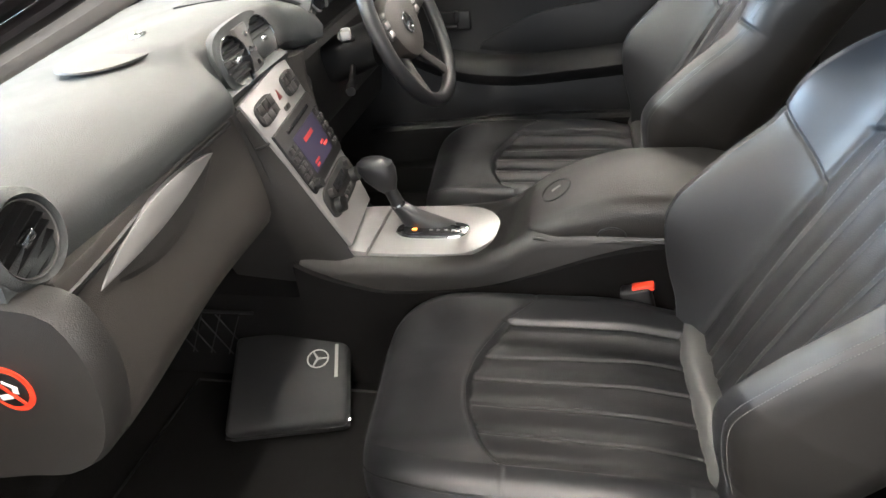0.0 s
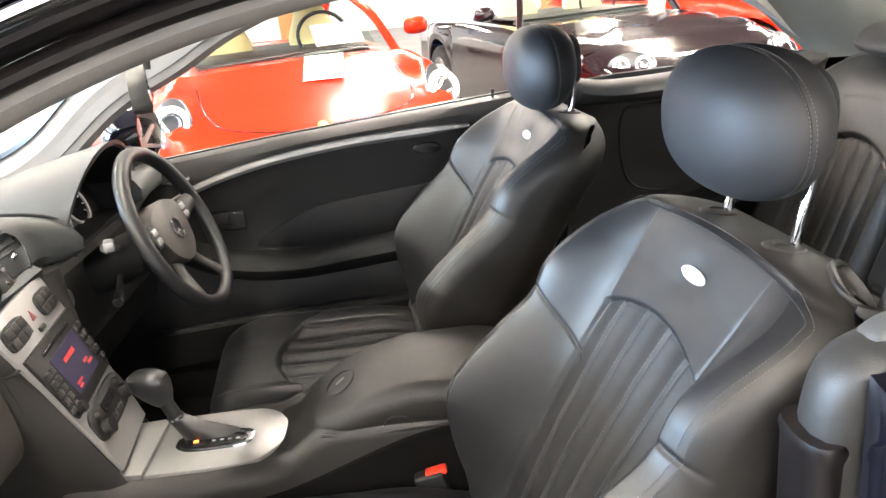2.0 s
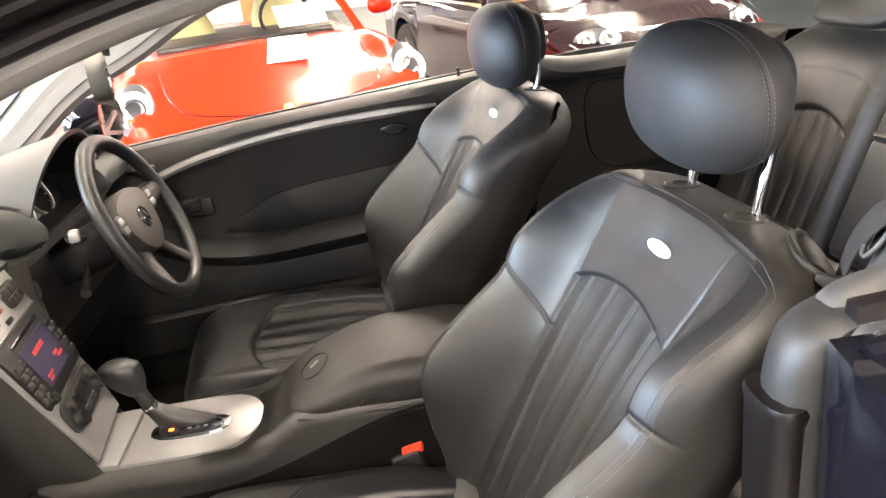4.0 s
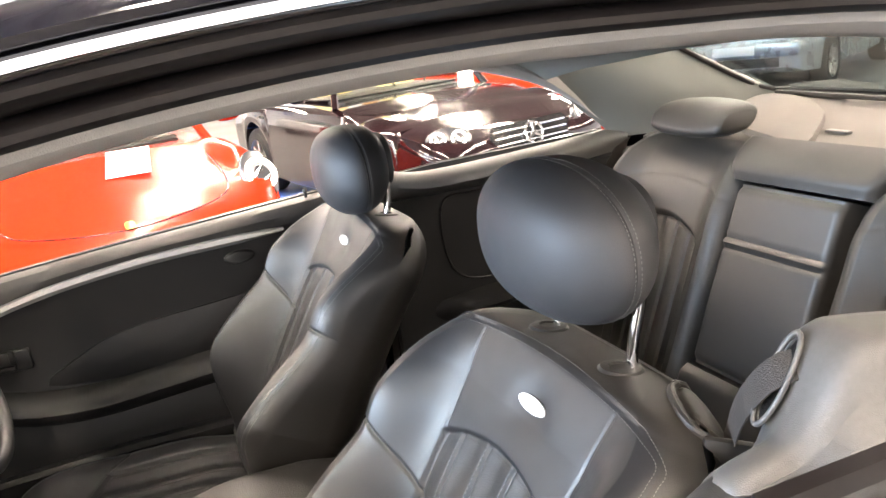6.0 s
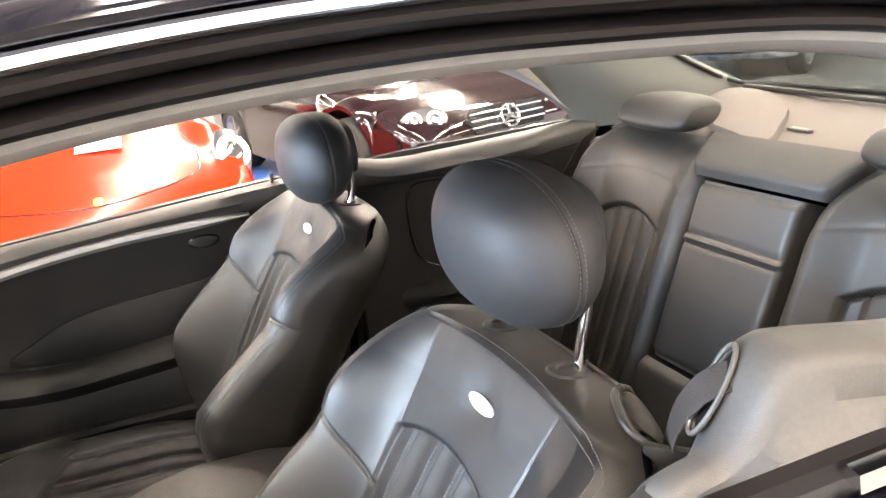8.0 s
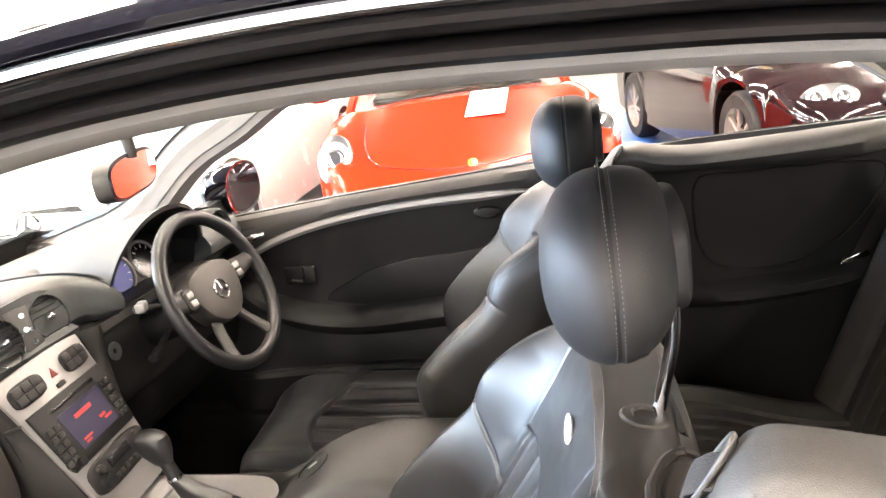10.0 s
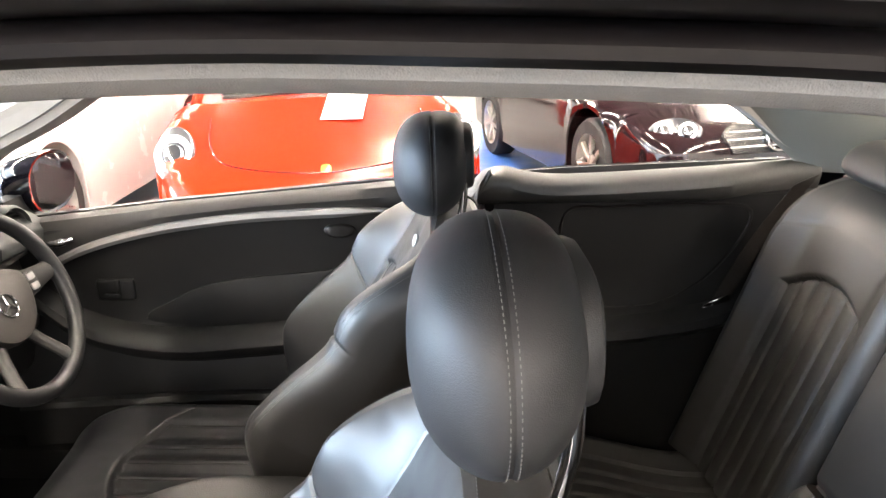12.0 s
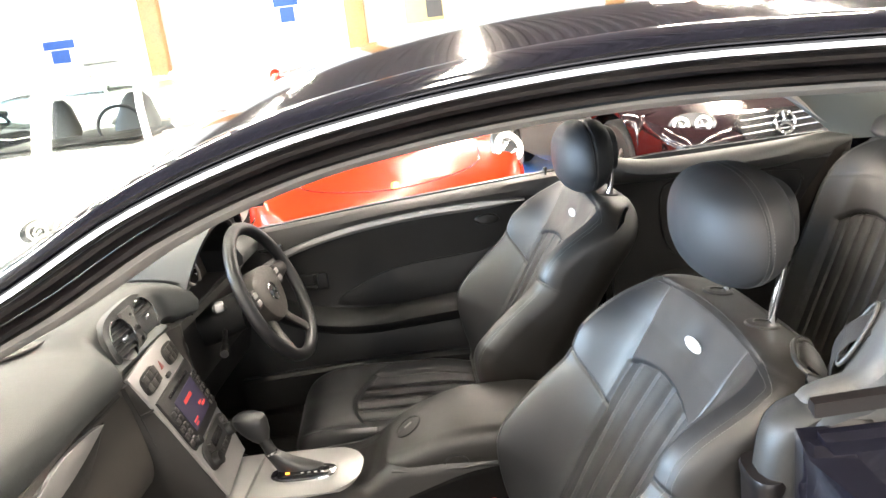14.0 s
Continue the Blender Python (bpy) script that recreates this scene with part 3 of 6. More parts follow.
def cushion_top(x, a):
    f = min(1.0, (x + 0.127) / 0.15)
    crown = 0.540 - 0.072 * (1 - max(0.0, 1 - (1 - f) ** 3.2) ** 0.42)
    front, b = arc_front(a), a - INSERT_A
    inside = step(x, front - 0.010, front + 0.014) * (1 - (step(b, 0.105, 0.170) if b > 0 else step(-b, 0.140, 0.160)))
    z = crown + (0.012 * step(b, 0.09, 0.20) if b > 0 else 0.018 * step(-b, 0.10, 0.175)) - 0.020 * step(abs(a), 0.19, 0.235) - 0.02 * step(x, 0.25, 0.42)
    z -= 0.012 * inside
    edge = min(abs(abs(b) - 0.150) if x > front else 9, abs(x - front) * 0.8 if abs(b) < 0.154 else 9)
    z -= 0.006 * math.exp(-((edge / 0.0050) ** 2))
    if inside > 0.5:
        for g in (-0.090, -0.030, 0.030, 0.090):
            z -= 0.0032 * bump1(b, g * (0.86 + 0.35 * x), 0.0026)
        z -= 0.0022 * math.cos(2 * math.pi * b / 0.060)
    if abs(b) > 0.150:
        z -= 0.0022 * bump1(x, 0.075 + 0.9 * (abs(b) - 0.150), 0.0026)
    wrinkle = noise.noise(Vector((x * 16, a * 16, 1.7))) + 0.5 * noise.noise(Vector((x * 40, a * 26, 5.0)))
    return z + 0.0013 * wrinkle


def cushion_parts(seat):
    grid, kinds = [], []
    xs = list(-0.125 + 0.02 * (1 - np.cos(np.linspace(0, math.pi / 2, 8)))) + list(np.linspace(-0.10, 0.42, 200))
    for x in xs:
        f = min(1.0, (x + 0.127) / 0.16)
        w = 0.115 + 0.113 * math.sqrt(max(0.0, 1 - (1 - f) ** 2)) - 0.02 * step(x, 0.2, 0.42)
        ring = ring_of(w, 0.045, lambda a, x=x: cushion_top(x, a), 0.41, CROSS)
        grid.append([Vector((x - SX, a, z - SZ)) for a, z in ring])
        row = []
        for k in range(len(ring)):
            a = ring[k][0]
            row.append("cushion_insert" if k < CROSS - 1 and abs(a - INSERT_A) < 0.150 and x > arc_front(a) else ("cushion_bolster" if k < CROSS + 6 or k > len(ring) - 8 else "cushion_base"))
        kinds.append(row)
    sheet_parts(grid, kinds, {"cushion_insert": PERFO, "cushion_bolster": LEATHER, "cushion_base": SHELL}, seat, {"cushion_insert": "pleated black leather cushion centre", "cushion_bolster": "smooth black leather cushion bolster"})
    bm = bmesh.new()
    bm.faces.new([bm.verts.new(p) for p in grid[0]])
    part("cushion_front", bm, LEATHER, seat)
    line = [Vector((arc_front(a) - 0.006 - SX, a, cushion_top(arc_front(a) - 0.006, a) + 0.001 - SZ)) for a in INSERT_A + np.linspace(-0.147, 0.147, 96)]
    part("cushion_stitching", stitches(line), THREAD, seat, "pale grey stitching")
    edge = [grid[i][CROSS + 2] for i in range(199, 2, -4)] + [grid[2][k] for k in range(CROSS + 1, 0, -6)] + [grid[2][len(grid[0]) - 2]] + [grid[i][len(grid[0]) - 3] for i in range(3, 200, 4)]
    part("cushion_piping", tube([tuple(p) for p in edge], 0.0016, 6), BLACKPL, seat, "dark seam round the cushion edge")


PROT = curve([(-0.03, 0.030), (0.05, 0.066), (0.10, 0.102), (0.145, 0.122), (0.18, 0.122), (0.27, 0.093), (0.34, 0.068), (0.372, 0.062), (0.42, 0.067), (0.46, 0.056), (0.50, 0.038), (0.53, 0.021), (0.56, 0.008), (0.585, 0.0), (0.61, 0.0)], 120)


def top_seam(a):
    """Height of the seam between the leather front and the moulded shoulder."""
    return 0.5765 - 0.42 * a * a


def back_n(s, a):
    """How far the backrest's front stands out from its plane."""
    t = max(0.0, (s - 0.44) / 0.16)
    prot = float(np.interp(s, PROT[:, 0], PROT[:, 1]))
    base = 0.012 * math.sin(math.pi * min(1, max(0, s / 0.5))) - 0.012 * t**4
    u, half, arch = abs(a), 0.125, 0.452 - 1.9 * a * a
    inside = s < arch and u < half
    n = base + prot * step(u, 0.125, 0.218) - 0.18 * prot * step(u, 0.215, 0.255)
    edge = min(abs(u - half) if s < 0.422 else 9, abs(s - arch) if u < half + 0.004 else 9)
    n -= 0.0030 * math.exp(-((edge / 0.0035) ** 2))
    n -= 0.005 * (1 - step(s, arch - 0.006, arch + 0.006)) * (1 - step(u, half - 0.006, half + 0.006))
    if inside:
        for g in (-0.088, -0.029, 0.029, 0.088):
            n -= 0.0050 * bump1(a, g * (0.80 + 0.45 * s), 0.0032)
        n -= 0.0012 * math.cos(2 * math.pi * a / 0.058)
    n -= 0.0016 * step(s, 0.40, 0.43) * (1 - step(s, 0.556, 0.572)) * bump1(u, 0.122 + 0.10 * (s - 0.42), 0.0022)
    n += 0.0014 * step(s, 0.42, 0.46) * (1 - step(s, 0.53, 0.575)) * step(u, 0.125, 0.150)
    if u > half - 0.02:
        n -= 0.0032 * bump1(s, 0.338 + 0.52 * (u - 0.125), 0.003) * step(u, half - 0.02, half)
    n -= 0.056 * max(0.0, (s - 0.572) / 0.033) ** 1.6
    n -= 0.0018 * bump1(s, top_seam(a), 0.0022)
    n -= 0.006 * bump1(s, 0.519, 0.030) * bump1(a, -0.012, 0.035)
    n += 0.0010 * (noise.noise(Vector((s * 12, a * 12, 4.1))) + 0.5 * noise.noise(Vector((s * 34, a * 30, 8.0))))
    return n


def back_parts(seat):
    top_s = 0.605
    grid, kinds = [], []
    ss = list(np.linspace(-0.03, 0.53, 240)) + list(0.53 + (top_s - 0.53) * np.sin(np.linspace(0, math.pi / 2, 34))[1:])
    for s in ss:
        w = lerp([(-0.03, 0.195), (0.08, 0.228), (0.20, 0.250), (0.30, 0.255), (0.50, 0.252)], s)
        e = max(0.0, (s - 0.475) / (top_s - 0.475))
        w *= 0.38 + 0.62 * math.sqrt(max(0.0, 1 - e**2.5))
        thick = lerp([(-0.03, 0.09), (0.2, 0.11), (0.45, 0.105), (0.56, 0.105)], s)
        base = 0.012 * math.sin(math.pi * min(1, max(0, s / 0.5)))
        drop = 0.022 * e**6
        ring = ring_of(w, min(0.045, w * 0.3), lambda a, s=s: back_n(s, a), base - thick + drop, CROSS)
        ring = [(a, n + (0.040 * (abs(a) / w) ** 4 * (1 - 0.7 * e) if CROSS + 11 < k < len(ring) - 5 else 0)) for k, (a, n) in enumerate(ring)]
        grid.append([BASE + UP * s + FWD * n + Vector((-SX, a, -SZ)) for a, n in ring])
        row = []
        for k in range(len(ring)):
            a = ring[k][0]
            if k < CROSS - 1 and abs(a) < 0.125 and s < 0.452 - 1.9 * a * a:
                row.append("backrest_insert")
            elif (k < CROSS + 1 or k > len(ring) - 3) and s < top_seam(a):
                row.append("backrest_bolster")
            else:
                row.append("backrest_shell")
        kinds.append(row)
    sheet_parts(grid, kinds, {"backrest_insert": PERFO, "backrest_bolster": LEATHER, "backrest_shell": SHELL}, seat, {"backrest_insert": "pleated perforated black leather backrest centre", "backrest_bolster": "smooth black leather side bolsters", "backrest_shell": "dark vinyl backrest shell"})
    bm = bmesh.new()
    bm.faces.new([bm.verts.new(p) for p in grid[-1]])
    part("backrest_top", bm, SHELL, seat)
    for side, k, inward, outward in ((1, CROSS + 1, CROSS, CROSS + 2), (-1, len(grid[0]) - 2, len(grid[0]) - 1, len(grid[0]) - 3)):
        for other, off in ((inward, -0.0042), (outward, 0.0042)):
            line = [tuple(grid[i][k].lerp(grid[i][other], 0.3)) for i in range(40, len(grid), 4) if ss[i] < 0.552]
            for a in (0.186, 0.170):
                s = top_seam(a) + off
                line.append(tuple(BASE + UP * s + FWD * back_n(s, a) + Vector((-SX, side * a, -SZ))))
            out = FWD * 0.0007 + Vector((0, 0.0006 * side, 0))
            part("edge_stitching", stitches([Vector(p) + out for p in curve(line, 320)]), THREAD, seat, "pale grey stitching")
    for off in (-0.0042, 0.0042):
        over = []
        for a in np.linspace(-0.170, 0.170, 130):
            s = top_seam(a) + off
            over.append(BASE + UP * s + FWD * (back_n(s, a) + 0.0006) + Vector((-SX, a, -SZ)))
        part("top_stitching", stitches(over), THREAD, seat, "pale grey stitching")
    for g in (-0.088, -0.029, 0.029, 0.088):
        pts = []
        for s in np.linspace(0.05, 0.444 - 1.9 * g * g, 130):
            a = g * (0.80 + 0.45 * s) + 0.0042
            pts.append(BASE + UP * s + FWD * (back_n(s, a) + 0.0008) + Vector((-SX, a, -SZ)))
        part("pleat_stitching", stitches(pts), THREAD, seat, "pale grey stitching")
    # folding handle let into each shoulder, following its curve
    verts, faces, n = [p for r in grid for p in r], [], len(grid[0])
    for i in range(len(grid) - 1):
        faces += [(i * n + k, i * n + (k + 1) % n, (i + 1) * n + (k + 1) % n, (i + 1) * n + k) for k in range(n)]
    faces.append(tuple(range((len(grid) - 1) * n, len(grid) * n)))
    skin = BVHTree.FromPolygons(verts, faces)
    for side in (-1, 1):
        out = (UP * 0.75 + Vector((0, side * 0.62, 0)) - FWD * 0.25).normalized()
        mid = BASE + UP * 0.575 - FWD * 0.068 + Vector((-SX, side * 0.150, -SZ))
        ax = (Vector((0, side, 0)) - out * out.dot(Vector((0, side, 0)))).normalized()
        ay = out.cross(ax)

        def on_skin(x, y, lift):
            return skin.find_nearest(mid + ax * x + ay * y + out * 0.01)[0] + out * lift

        ring = [on_skin(x, y, 0.001) for x, y in oval(0.044, 0.031, 40, 3.2)]
        bez = part("release_bezel", tube([tuple(p) for p in ring], 0.0042, 8, closed=True), SHELL, seat, "moulded bezel of the folding handle")
        bez["outer_side"] = side
        rings = [[on_skin(x * f, y * f, h) for x, y in oval(0.034, 0.022, 30, 3.2)] for f, h in ((1.0, -0.002), (0.98, 0.003), (0.8, 0.005), (0.4, 0.005))]
        part("release_handle", loft(rings), SHELL, bez)
    for y in (-0.071, 0.071):
        hit = skin.ray_cast(BASE + UP * 0.75 - FWD * 0.042 + Vector((-SX, y, -SZ)), -UP)[0] or BASE + UP * 0.603 - FWD * 0.042 + Vector((-SX, y, -SZ))
        part("post_collar", lathe([(0.0, -0.02), (0.023, -0.02), (0.023, -0.001), (0.020, 0.002), (0.012, 0.003), (0.010, 0.001), (0.0, 0.001)], 28, pose(*hit, 0, 6, 0)), SHELL, seat, "moulded collar round the headrest post")


def head_line(q):
    """Headrest section at angle q from its front to its back: x, low, high, half width."""
    x = 0.661 - (0.062 if q < math.pi / 2 else 0.062) * math.copysign(abs(math.cos(q)) ** 0.92, math.cos(q))
    full = math.sin(q) ** (0.80 if q < math.pi / 2 else 0.62)
    z = 1.128 + 0.010 * step(x, 0.662, 0.728)
    return x, z - 0.082 * full, z + 0.082 * full, 0.142 * full


HEADL = np.array([head_line(q) for q in np.linspace(0.06, math.pi - 0.05, 90)])


def head_ring(at, grow=0.0, n=72):
    """Cross-section of the headrest across the car; at: (x, low, high, half width)."""
    x, lo, hi, w = at
    dent = -0.0022 * bump1(x, 0.665, 0.003) + grow
    return [Vector((x + 0.010 * (abs(p) / 0.14) ** 3 * step(-(x - 0.682), 0, 0.06), p, (lo + hi) / 2 + q)) for p, q in oval(w + dent, (hi - lo) / 2 + dent, n, 2.25)]


def headrest_parts(seat):
    head = part("headrest", shifted(loft([head_ring(p) for p in HEADL]), -SX, 0, -SZ), HEADSKIN, seat, "rounded black leather headrest with stitched seams")
    for x in (0.6608, 0.6692):
        at = [float(np.interp(x, HEADL[:, 0], HEADL[:, k])) for k in range(4)]
        ring = head_ring(at, 0.0004, 260)
        part("seam_stitching", shifted(stitches(ring + ring[:1], 0.0004), -SX, 0, -SZ), THREAD, head, "pale double stitching")
    part("headrest_back", shifted(loft([[Vector((x, y * f, 1.140 + z * f)) for y, z in oval(0.086, 0.050, 36, 2.8)] for x, f in ((0.702, 1.0), (0.721, 1.0), (0.727, 0.96), (0.730, 0.86))]), -SX, 0, -SZ), HEADSKIN, head)
    for y in (-0.071, 0.071):
        part("headrest_post", shifted(tube([(0.688, y, 0.98), (0.698, y, 1.03), (0.708, y, 1.075), (0.710, y, 1.12)], 0.0062, 12, 14), -SX, 0, -SZ), CHROME, head, "bright chrome post")


def front_seat():
    seat = root("bucket_chair", SX, -0.357, SZ, "black leather sports seat with pleated centre and round headrest", "car seat", "front seats")
    cushion_parts(seat)
    back_parts(seat)
    headrest_parts(seat)
    part("seat_badge", slab(oval(0.028, 0.0086, 40), 0.003, frame_of(BASE + UP * 0.519 + FWD * (back_n(0.519, 0) + 0.0035) + Vector((-SX, -0.012, -SZ)), (0, 1, 0), UP), 0.001), BADGE, seat, "small oval metal badge")
    for side in (-1, 1):
        prof = curve([(0.27, 0.455), (0.32, 0.47), (0.38, 0.515), (0.44, 0.515), (0.46, 0.47), (0.42, 0.42), (0.27, 0.405)], 30, closed=True)
        part("hinge_cover", shifted(loft([[Vector((0.37 + (x - 0.37) * f, side * y, 0.465 + (z - 0.465) * f)) for x, z in prof] for y, f in ((0.19, 0.95), (0.222, 1.0), (0.232, 0.9))]), -SX, 0, -SZ), GREYPL, seat, "grey plastic hinge cover")
        part("side_valance", shifted(block(0.44, 0.02, 0.07, pose(0.13, side * 0.200, 0.395), 0.008), -SX, 0, -SZ), BLACKPL, seat, "black plastic side valance")
    part("lumbar_bar", shifted(tube([(0.372, -0.20, 0.512), (0.372, 0.20, 0.512)], 0.030, 16), -SX, 0, -SZ), GREYPL, seat)
    part("seat_base", shifted(merged(block(0.5, 0.04, 0.12, pose(0.15, -0.17, 0.32), 0.005), block(0.5, 0.04, 0.12, pose(0.15, 0.17, 0.32), 0.005), block(0.42, 0.36, 0.06, pose(0.17, 0, 0.39), 0.01)), -SX, 0, -SZ), BLACKPL, seat)
    return askew(seat)


seat = front_seat()
driver_seat = copy_thing(seat, pose(SX - 0.083, 0.366, SZ + 0.037))
for chair, inner in ((seat, 1), (driver_seat, -1)):
    for ob in [o for o in chair.children if o.name.startswith("release_bezel") and o["outer_side"] == inner]:
        for piece in (*ob.children, ob):
            bpy.data.objects.remove(piece)
for ob in driver_seat.children:
    if ob.name.startswith("headrest"):
        ob.location = (-0.020, 0.0, -0.045)
    elif ob.name.startswith("cushion"):
        ob.location = (0.0, 0.0, -0.022)


# ---- dashboard ----
DX, DZ = -0.55, 0.55
dash = root("dashboard", DX, 0.0, DZ, "two-tone grey dashboard with silver trim and round air vents", "dashboard")


def dpart(name, bm, mat, label="", parent=None):
    return part(name, shifted(bm, -DX, 0, -DZ), mat, parent or dash, label)


def dash_ring(y):
    """Upper pad of the dash at y: (x, z) from the windscreen back to the crease and underneath."""
    mid = 1 - step(abs(y), 0.13, 0.20)
    near = step(-y, 0.2, 0.7)
    back = -0.058 * mid
    well = step(y, 0.196, 0.222) * (1 - step(y, 0.518, 0.544))
    return [(-1.0, 0.895), (-0.86, 0.930), (-0.70, 0.958), (-0.56, 0.974 + 0.012 * mid), (-0.46 - 0.050 * well, 0.976 + 0.012 * mid - 0.055 * well), (-0.39 + 0.5 * back - 0.065 * well, 0.965 + 0.014 * mid - 0.073 * well), (-0.350 + back - 0.030 * well, 0.943 + 0.012 * mid - 0.056 * well), (-0.334 + back - 0.030 * well, 0.915 - 0.032 * well), (-0.345 + back - 0.030 * well, 0.892 - 0.006 * near - 0.010 * well), (-0.40 + back, 0.880), (-0.7, 0.86), (-0.98, 0.86)]


dpart("upper_pad", loft([[Vector((x, y, z)) for x, z in curve(dash_ring(y), 60, closed=True)] for y in np.linspace(-0.705, 0.715, 100)]), SOFT, "light grey grained upper dash pad")
LOWER = [(-0.375, 0.890), (-0.357, 0.875), (-0.350, 0.83), (-0.338, 0.76), (-0.336, 0.71), (-0.352, 0.680), (-0.39, 0.668), (-0.5, 0.66), (-0.62, 0.66), (-0.63, 0.86)]


def low_at(y):
    return [(x + 0.045 * step(-y, 0.30, 0.70), z + 0.010 * step(-y, 0.3, 0.7)) for x, z in LOWER]


dpart("lower_panel", loft([[Vector((x, y, z)) for x, z in curve(low_at(y), 60, closed=True)] for y in np.linspace(-0.665, -0.168, 50)]), GLOVEBOX, "brown-grey glovebox panel")
dpart("dash_seam", tube([(low_at(y)[1][0] + 0.001, y, 0.8775) for y in np.linspace(-0.664, -0.194, 40)], 0.0055, 8), BLACKPL, "dark joint under the dash pad")
rings = []
for y, f in ((-0.668, 0.97), (-0.672, 1.0), (-0.700, 1.0), (-0.712, 0.96)):
    c = np.array([-0.43, 0.77])
    prof = curve([(-0.30, 0.90), (-0.268, 0.86), (-0.262, 0.80), (-0.285, 0.72), (-0.335, 0.672), (-0.40, 0.655), (-0.56, 0.65), (-0.60, 0.86), (-0.42, 0.90)], 50, closed=True)
    rings.append([Vector((c[0] + (x - c[0]) * f, y, c[1] + (z - c[1]) * f)) for x, z in prof])
dpart("end_cover", loft(rings), DARKDASH, "charcoal end cover of the dashboard")
dpart("driver_panel", loft([[Vector((x - 0.05, y, z)) for x, z in curve(LOWER, 40, closed=True)] for y in np.linspace(0.16, 0.70, 30)]), DARKDASH, "dark lower dash on the driver's side")
dpart("knee_panel", loft([[Vector((x, y, z)) for x, z in ((-0.40, 0.69), (-0.42, 0.60), (-0.50, 0.52), (-0.65, 0.5), (-0.65, 0.7))] for y in (0.16, 0.70)]), BLACKPL)
dpart("glovebox_underside", loft([[Vector((x, y, z)) for x, z in ((-0.40, 0.672), (-0.46, 0.62), (-0.70, 0.58), (-0.70, 0.70))] for y in (-0.68, -0.12)]), BLACKPL)
blade_m = frame_of((-0.334, -0.440, 0.858), (-0.105, 1, 0.03), (-0.14, 0, 1))
blade, scoop = [], []
for k in range(41):
    q = k / 40
    blade.append((-0.172 + 0.344 * q, 0.026 * math.sin(math.pi * q) ** 0.75))
for k in range(1, 40):
    q = 1 - k / 40
    blade.append((-0.172 + 0.344 * q, -0.012 * math.sin(math.pi * q)))
for k in range(41):
    q = k / 40
    scoop.append((-0.172 + 0.352 * q, -0.012 * math.sin(math.pi * q)))
for k in range(1, 40):
    q = 1 - k / 40
    scoop.append((-0.172 + 0.352 * q, -0.045 * math.sin(math.pi * q) ** 0.9))
dpart("trim_blade", slab(blade, 0.010, blade_m @ pose(0, 0, -0.004), 0.002), SILVER, "satin silver leaf-shaped trim")
# flat crescent on the panel; the scoop's shade is put into its darker colour
dpart("finger_scoop", slab(scoop, 0.005, blade_m @ pose(0, 0, -0.003), 0.002), DARKDASH, "dark crescent painted for the shade in the scoop under the blade")
sticker = dpart("warning_sticker", slab(oval(0.030, 0.030, 32), 0.0015, frame_of((-0.378, -0.7125, 0.795), (1, 0, 0), (0, 0, 1))), BUCKLE, "round red airbag warning sticker")
dpart("sticker_field", slab(oval(0.023, 0.023, 28), 0.0015, frame_of((-0.378, -0.7138, 0.795), (1, 0, 0), (0, 0, 1))), BLACKPL, "", sticker)
dpart("sticker_sign", merged(block(0.018, 0.001, 0.004, pose(-0.373, -0.7165, 0.803, 0, 25, 0), 0.0003), block(0.016, 0.001, 0.007, pose(-0.384, -0.7165, 0.786, 0, -15, 0), 0.0003), block(0.007, 0.001, 0.010, pose(-0.368, -0.7165, 0.797, 0, 10, 0), 0.0003)), PAPER, "small white pictogram bars", sticker)
dpart("sticker_bar", block(0.045, 0.001, 0.005, pose(-0.378, -0.7168, 0.795, 0, 45, 0)), BUCKLE, "", sticker)
dpart("speaker_grille", slab(oval(0.085, 0.14, 40, 2.4), 0.004, pose(-0.56, -0.10, 0.9795, 0, -1, 0), 0.002), GREYPL, "oval speaker grille in the dash top")
dpart("sun_sensor", lathe([(0.0, 0), (0.016, 0), (0.014, 0.006), (0, 0.008)], 20, pose(-0.56, -0.06, 0.984)), CHROME)


def round_vent(x, y, z, ax, r, pod=None, spin=0):
    """A round air vent facing along ax."""
    m = Vector(ax).to_track_quat("Z", "Y").to_matrix().to_4x4() @ pose(0, 0, 0, 0, 0, spin)
    m.translation = (x - DX, y, z - DZ)
    vent = part("air_vent", lathe([(r * 1.04, -0.02), (r * 1.06, 0.0), (r * 1.04, 0.004), (r * 1.0, 0.003), (r * 0.97, -0.03)], 40, m), CHROME if pod is None else GREYPL, dash, "round vent with bright ring")
    if pod:
        part("vent_pod", lathe([(r * 1.30, -0.09), (r * 1.42, -0.03), (r * 1.36, 0.0), (r * 1.16, 0.010), (r * 1.08, 0.002), (r * 1.06, -0.02)], 40, m), pod, vent)
    part("vent_core", lathe([(0.0, -0.032), (r * 0.98, -0.032), (r * 0.98, -0.028), (0, -0.028)], 32, m), BLACKPL, vent)
    for k in range(-3, 4):
        w = math.sqrt(max(0.0, 1 - (k / 3.7) ** 2)) * r * 0.97
        part("slat", block(2 * w, 0.0026, 0.016, m @ pose(0, k * r / 3.7, -0.008, 25, 0, 0)), BLACKPL, vent)
    part("vent_divider", block(0.003, 1.8 * r, 0.014, m @ pose(0, 0, -0.014)), BLACKPL, vent)
    part("vent_knob", block(0.022, 0.010, 0.012, m @ pose(0, 0, 0.001), 0.002), CHROME, vent)
    return vent


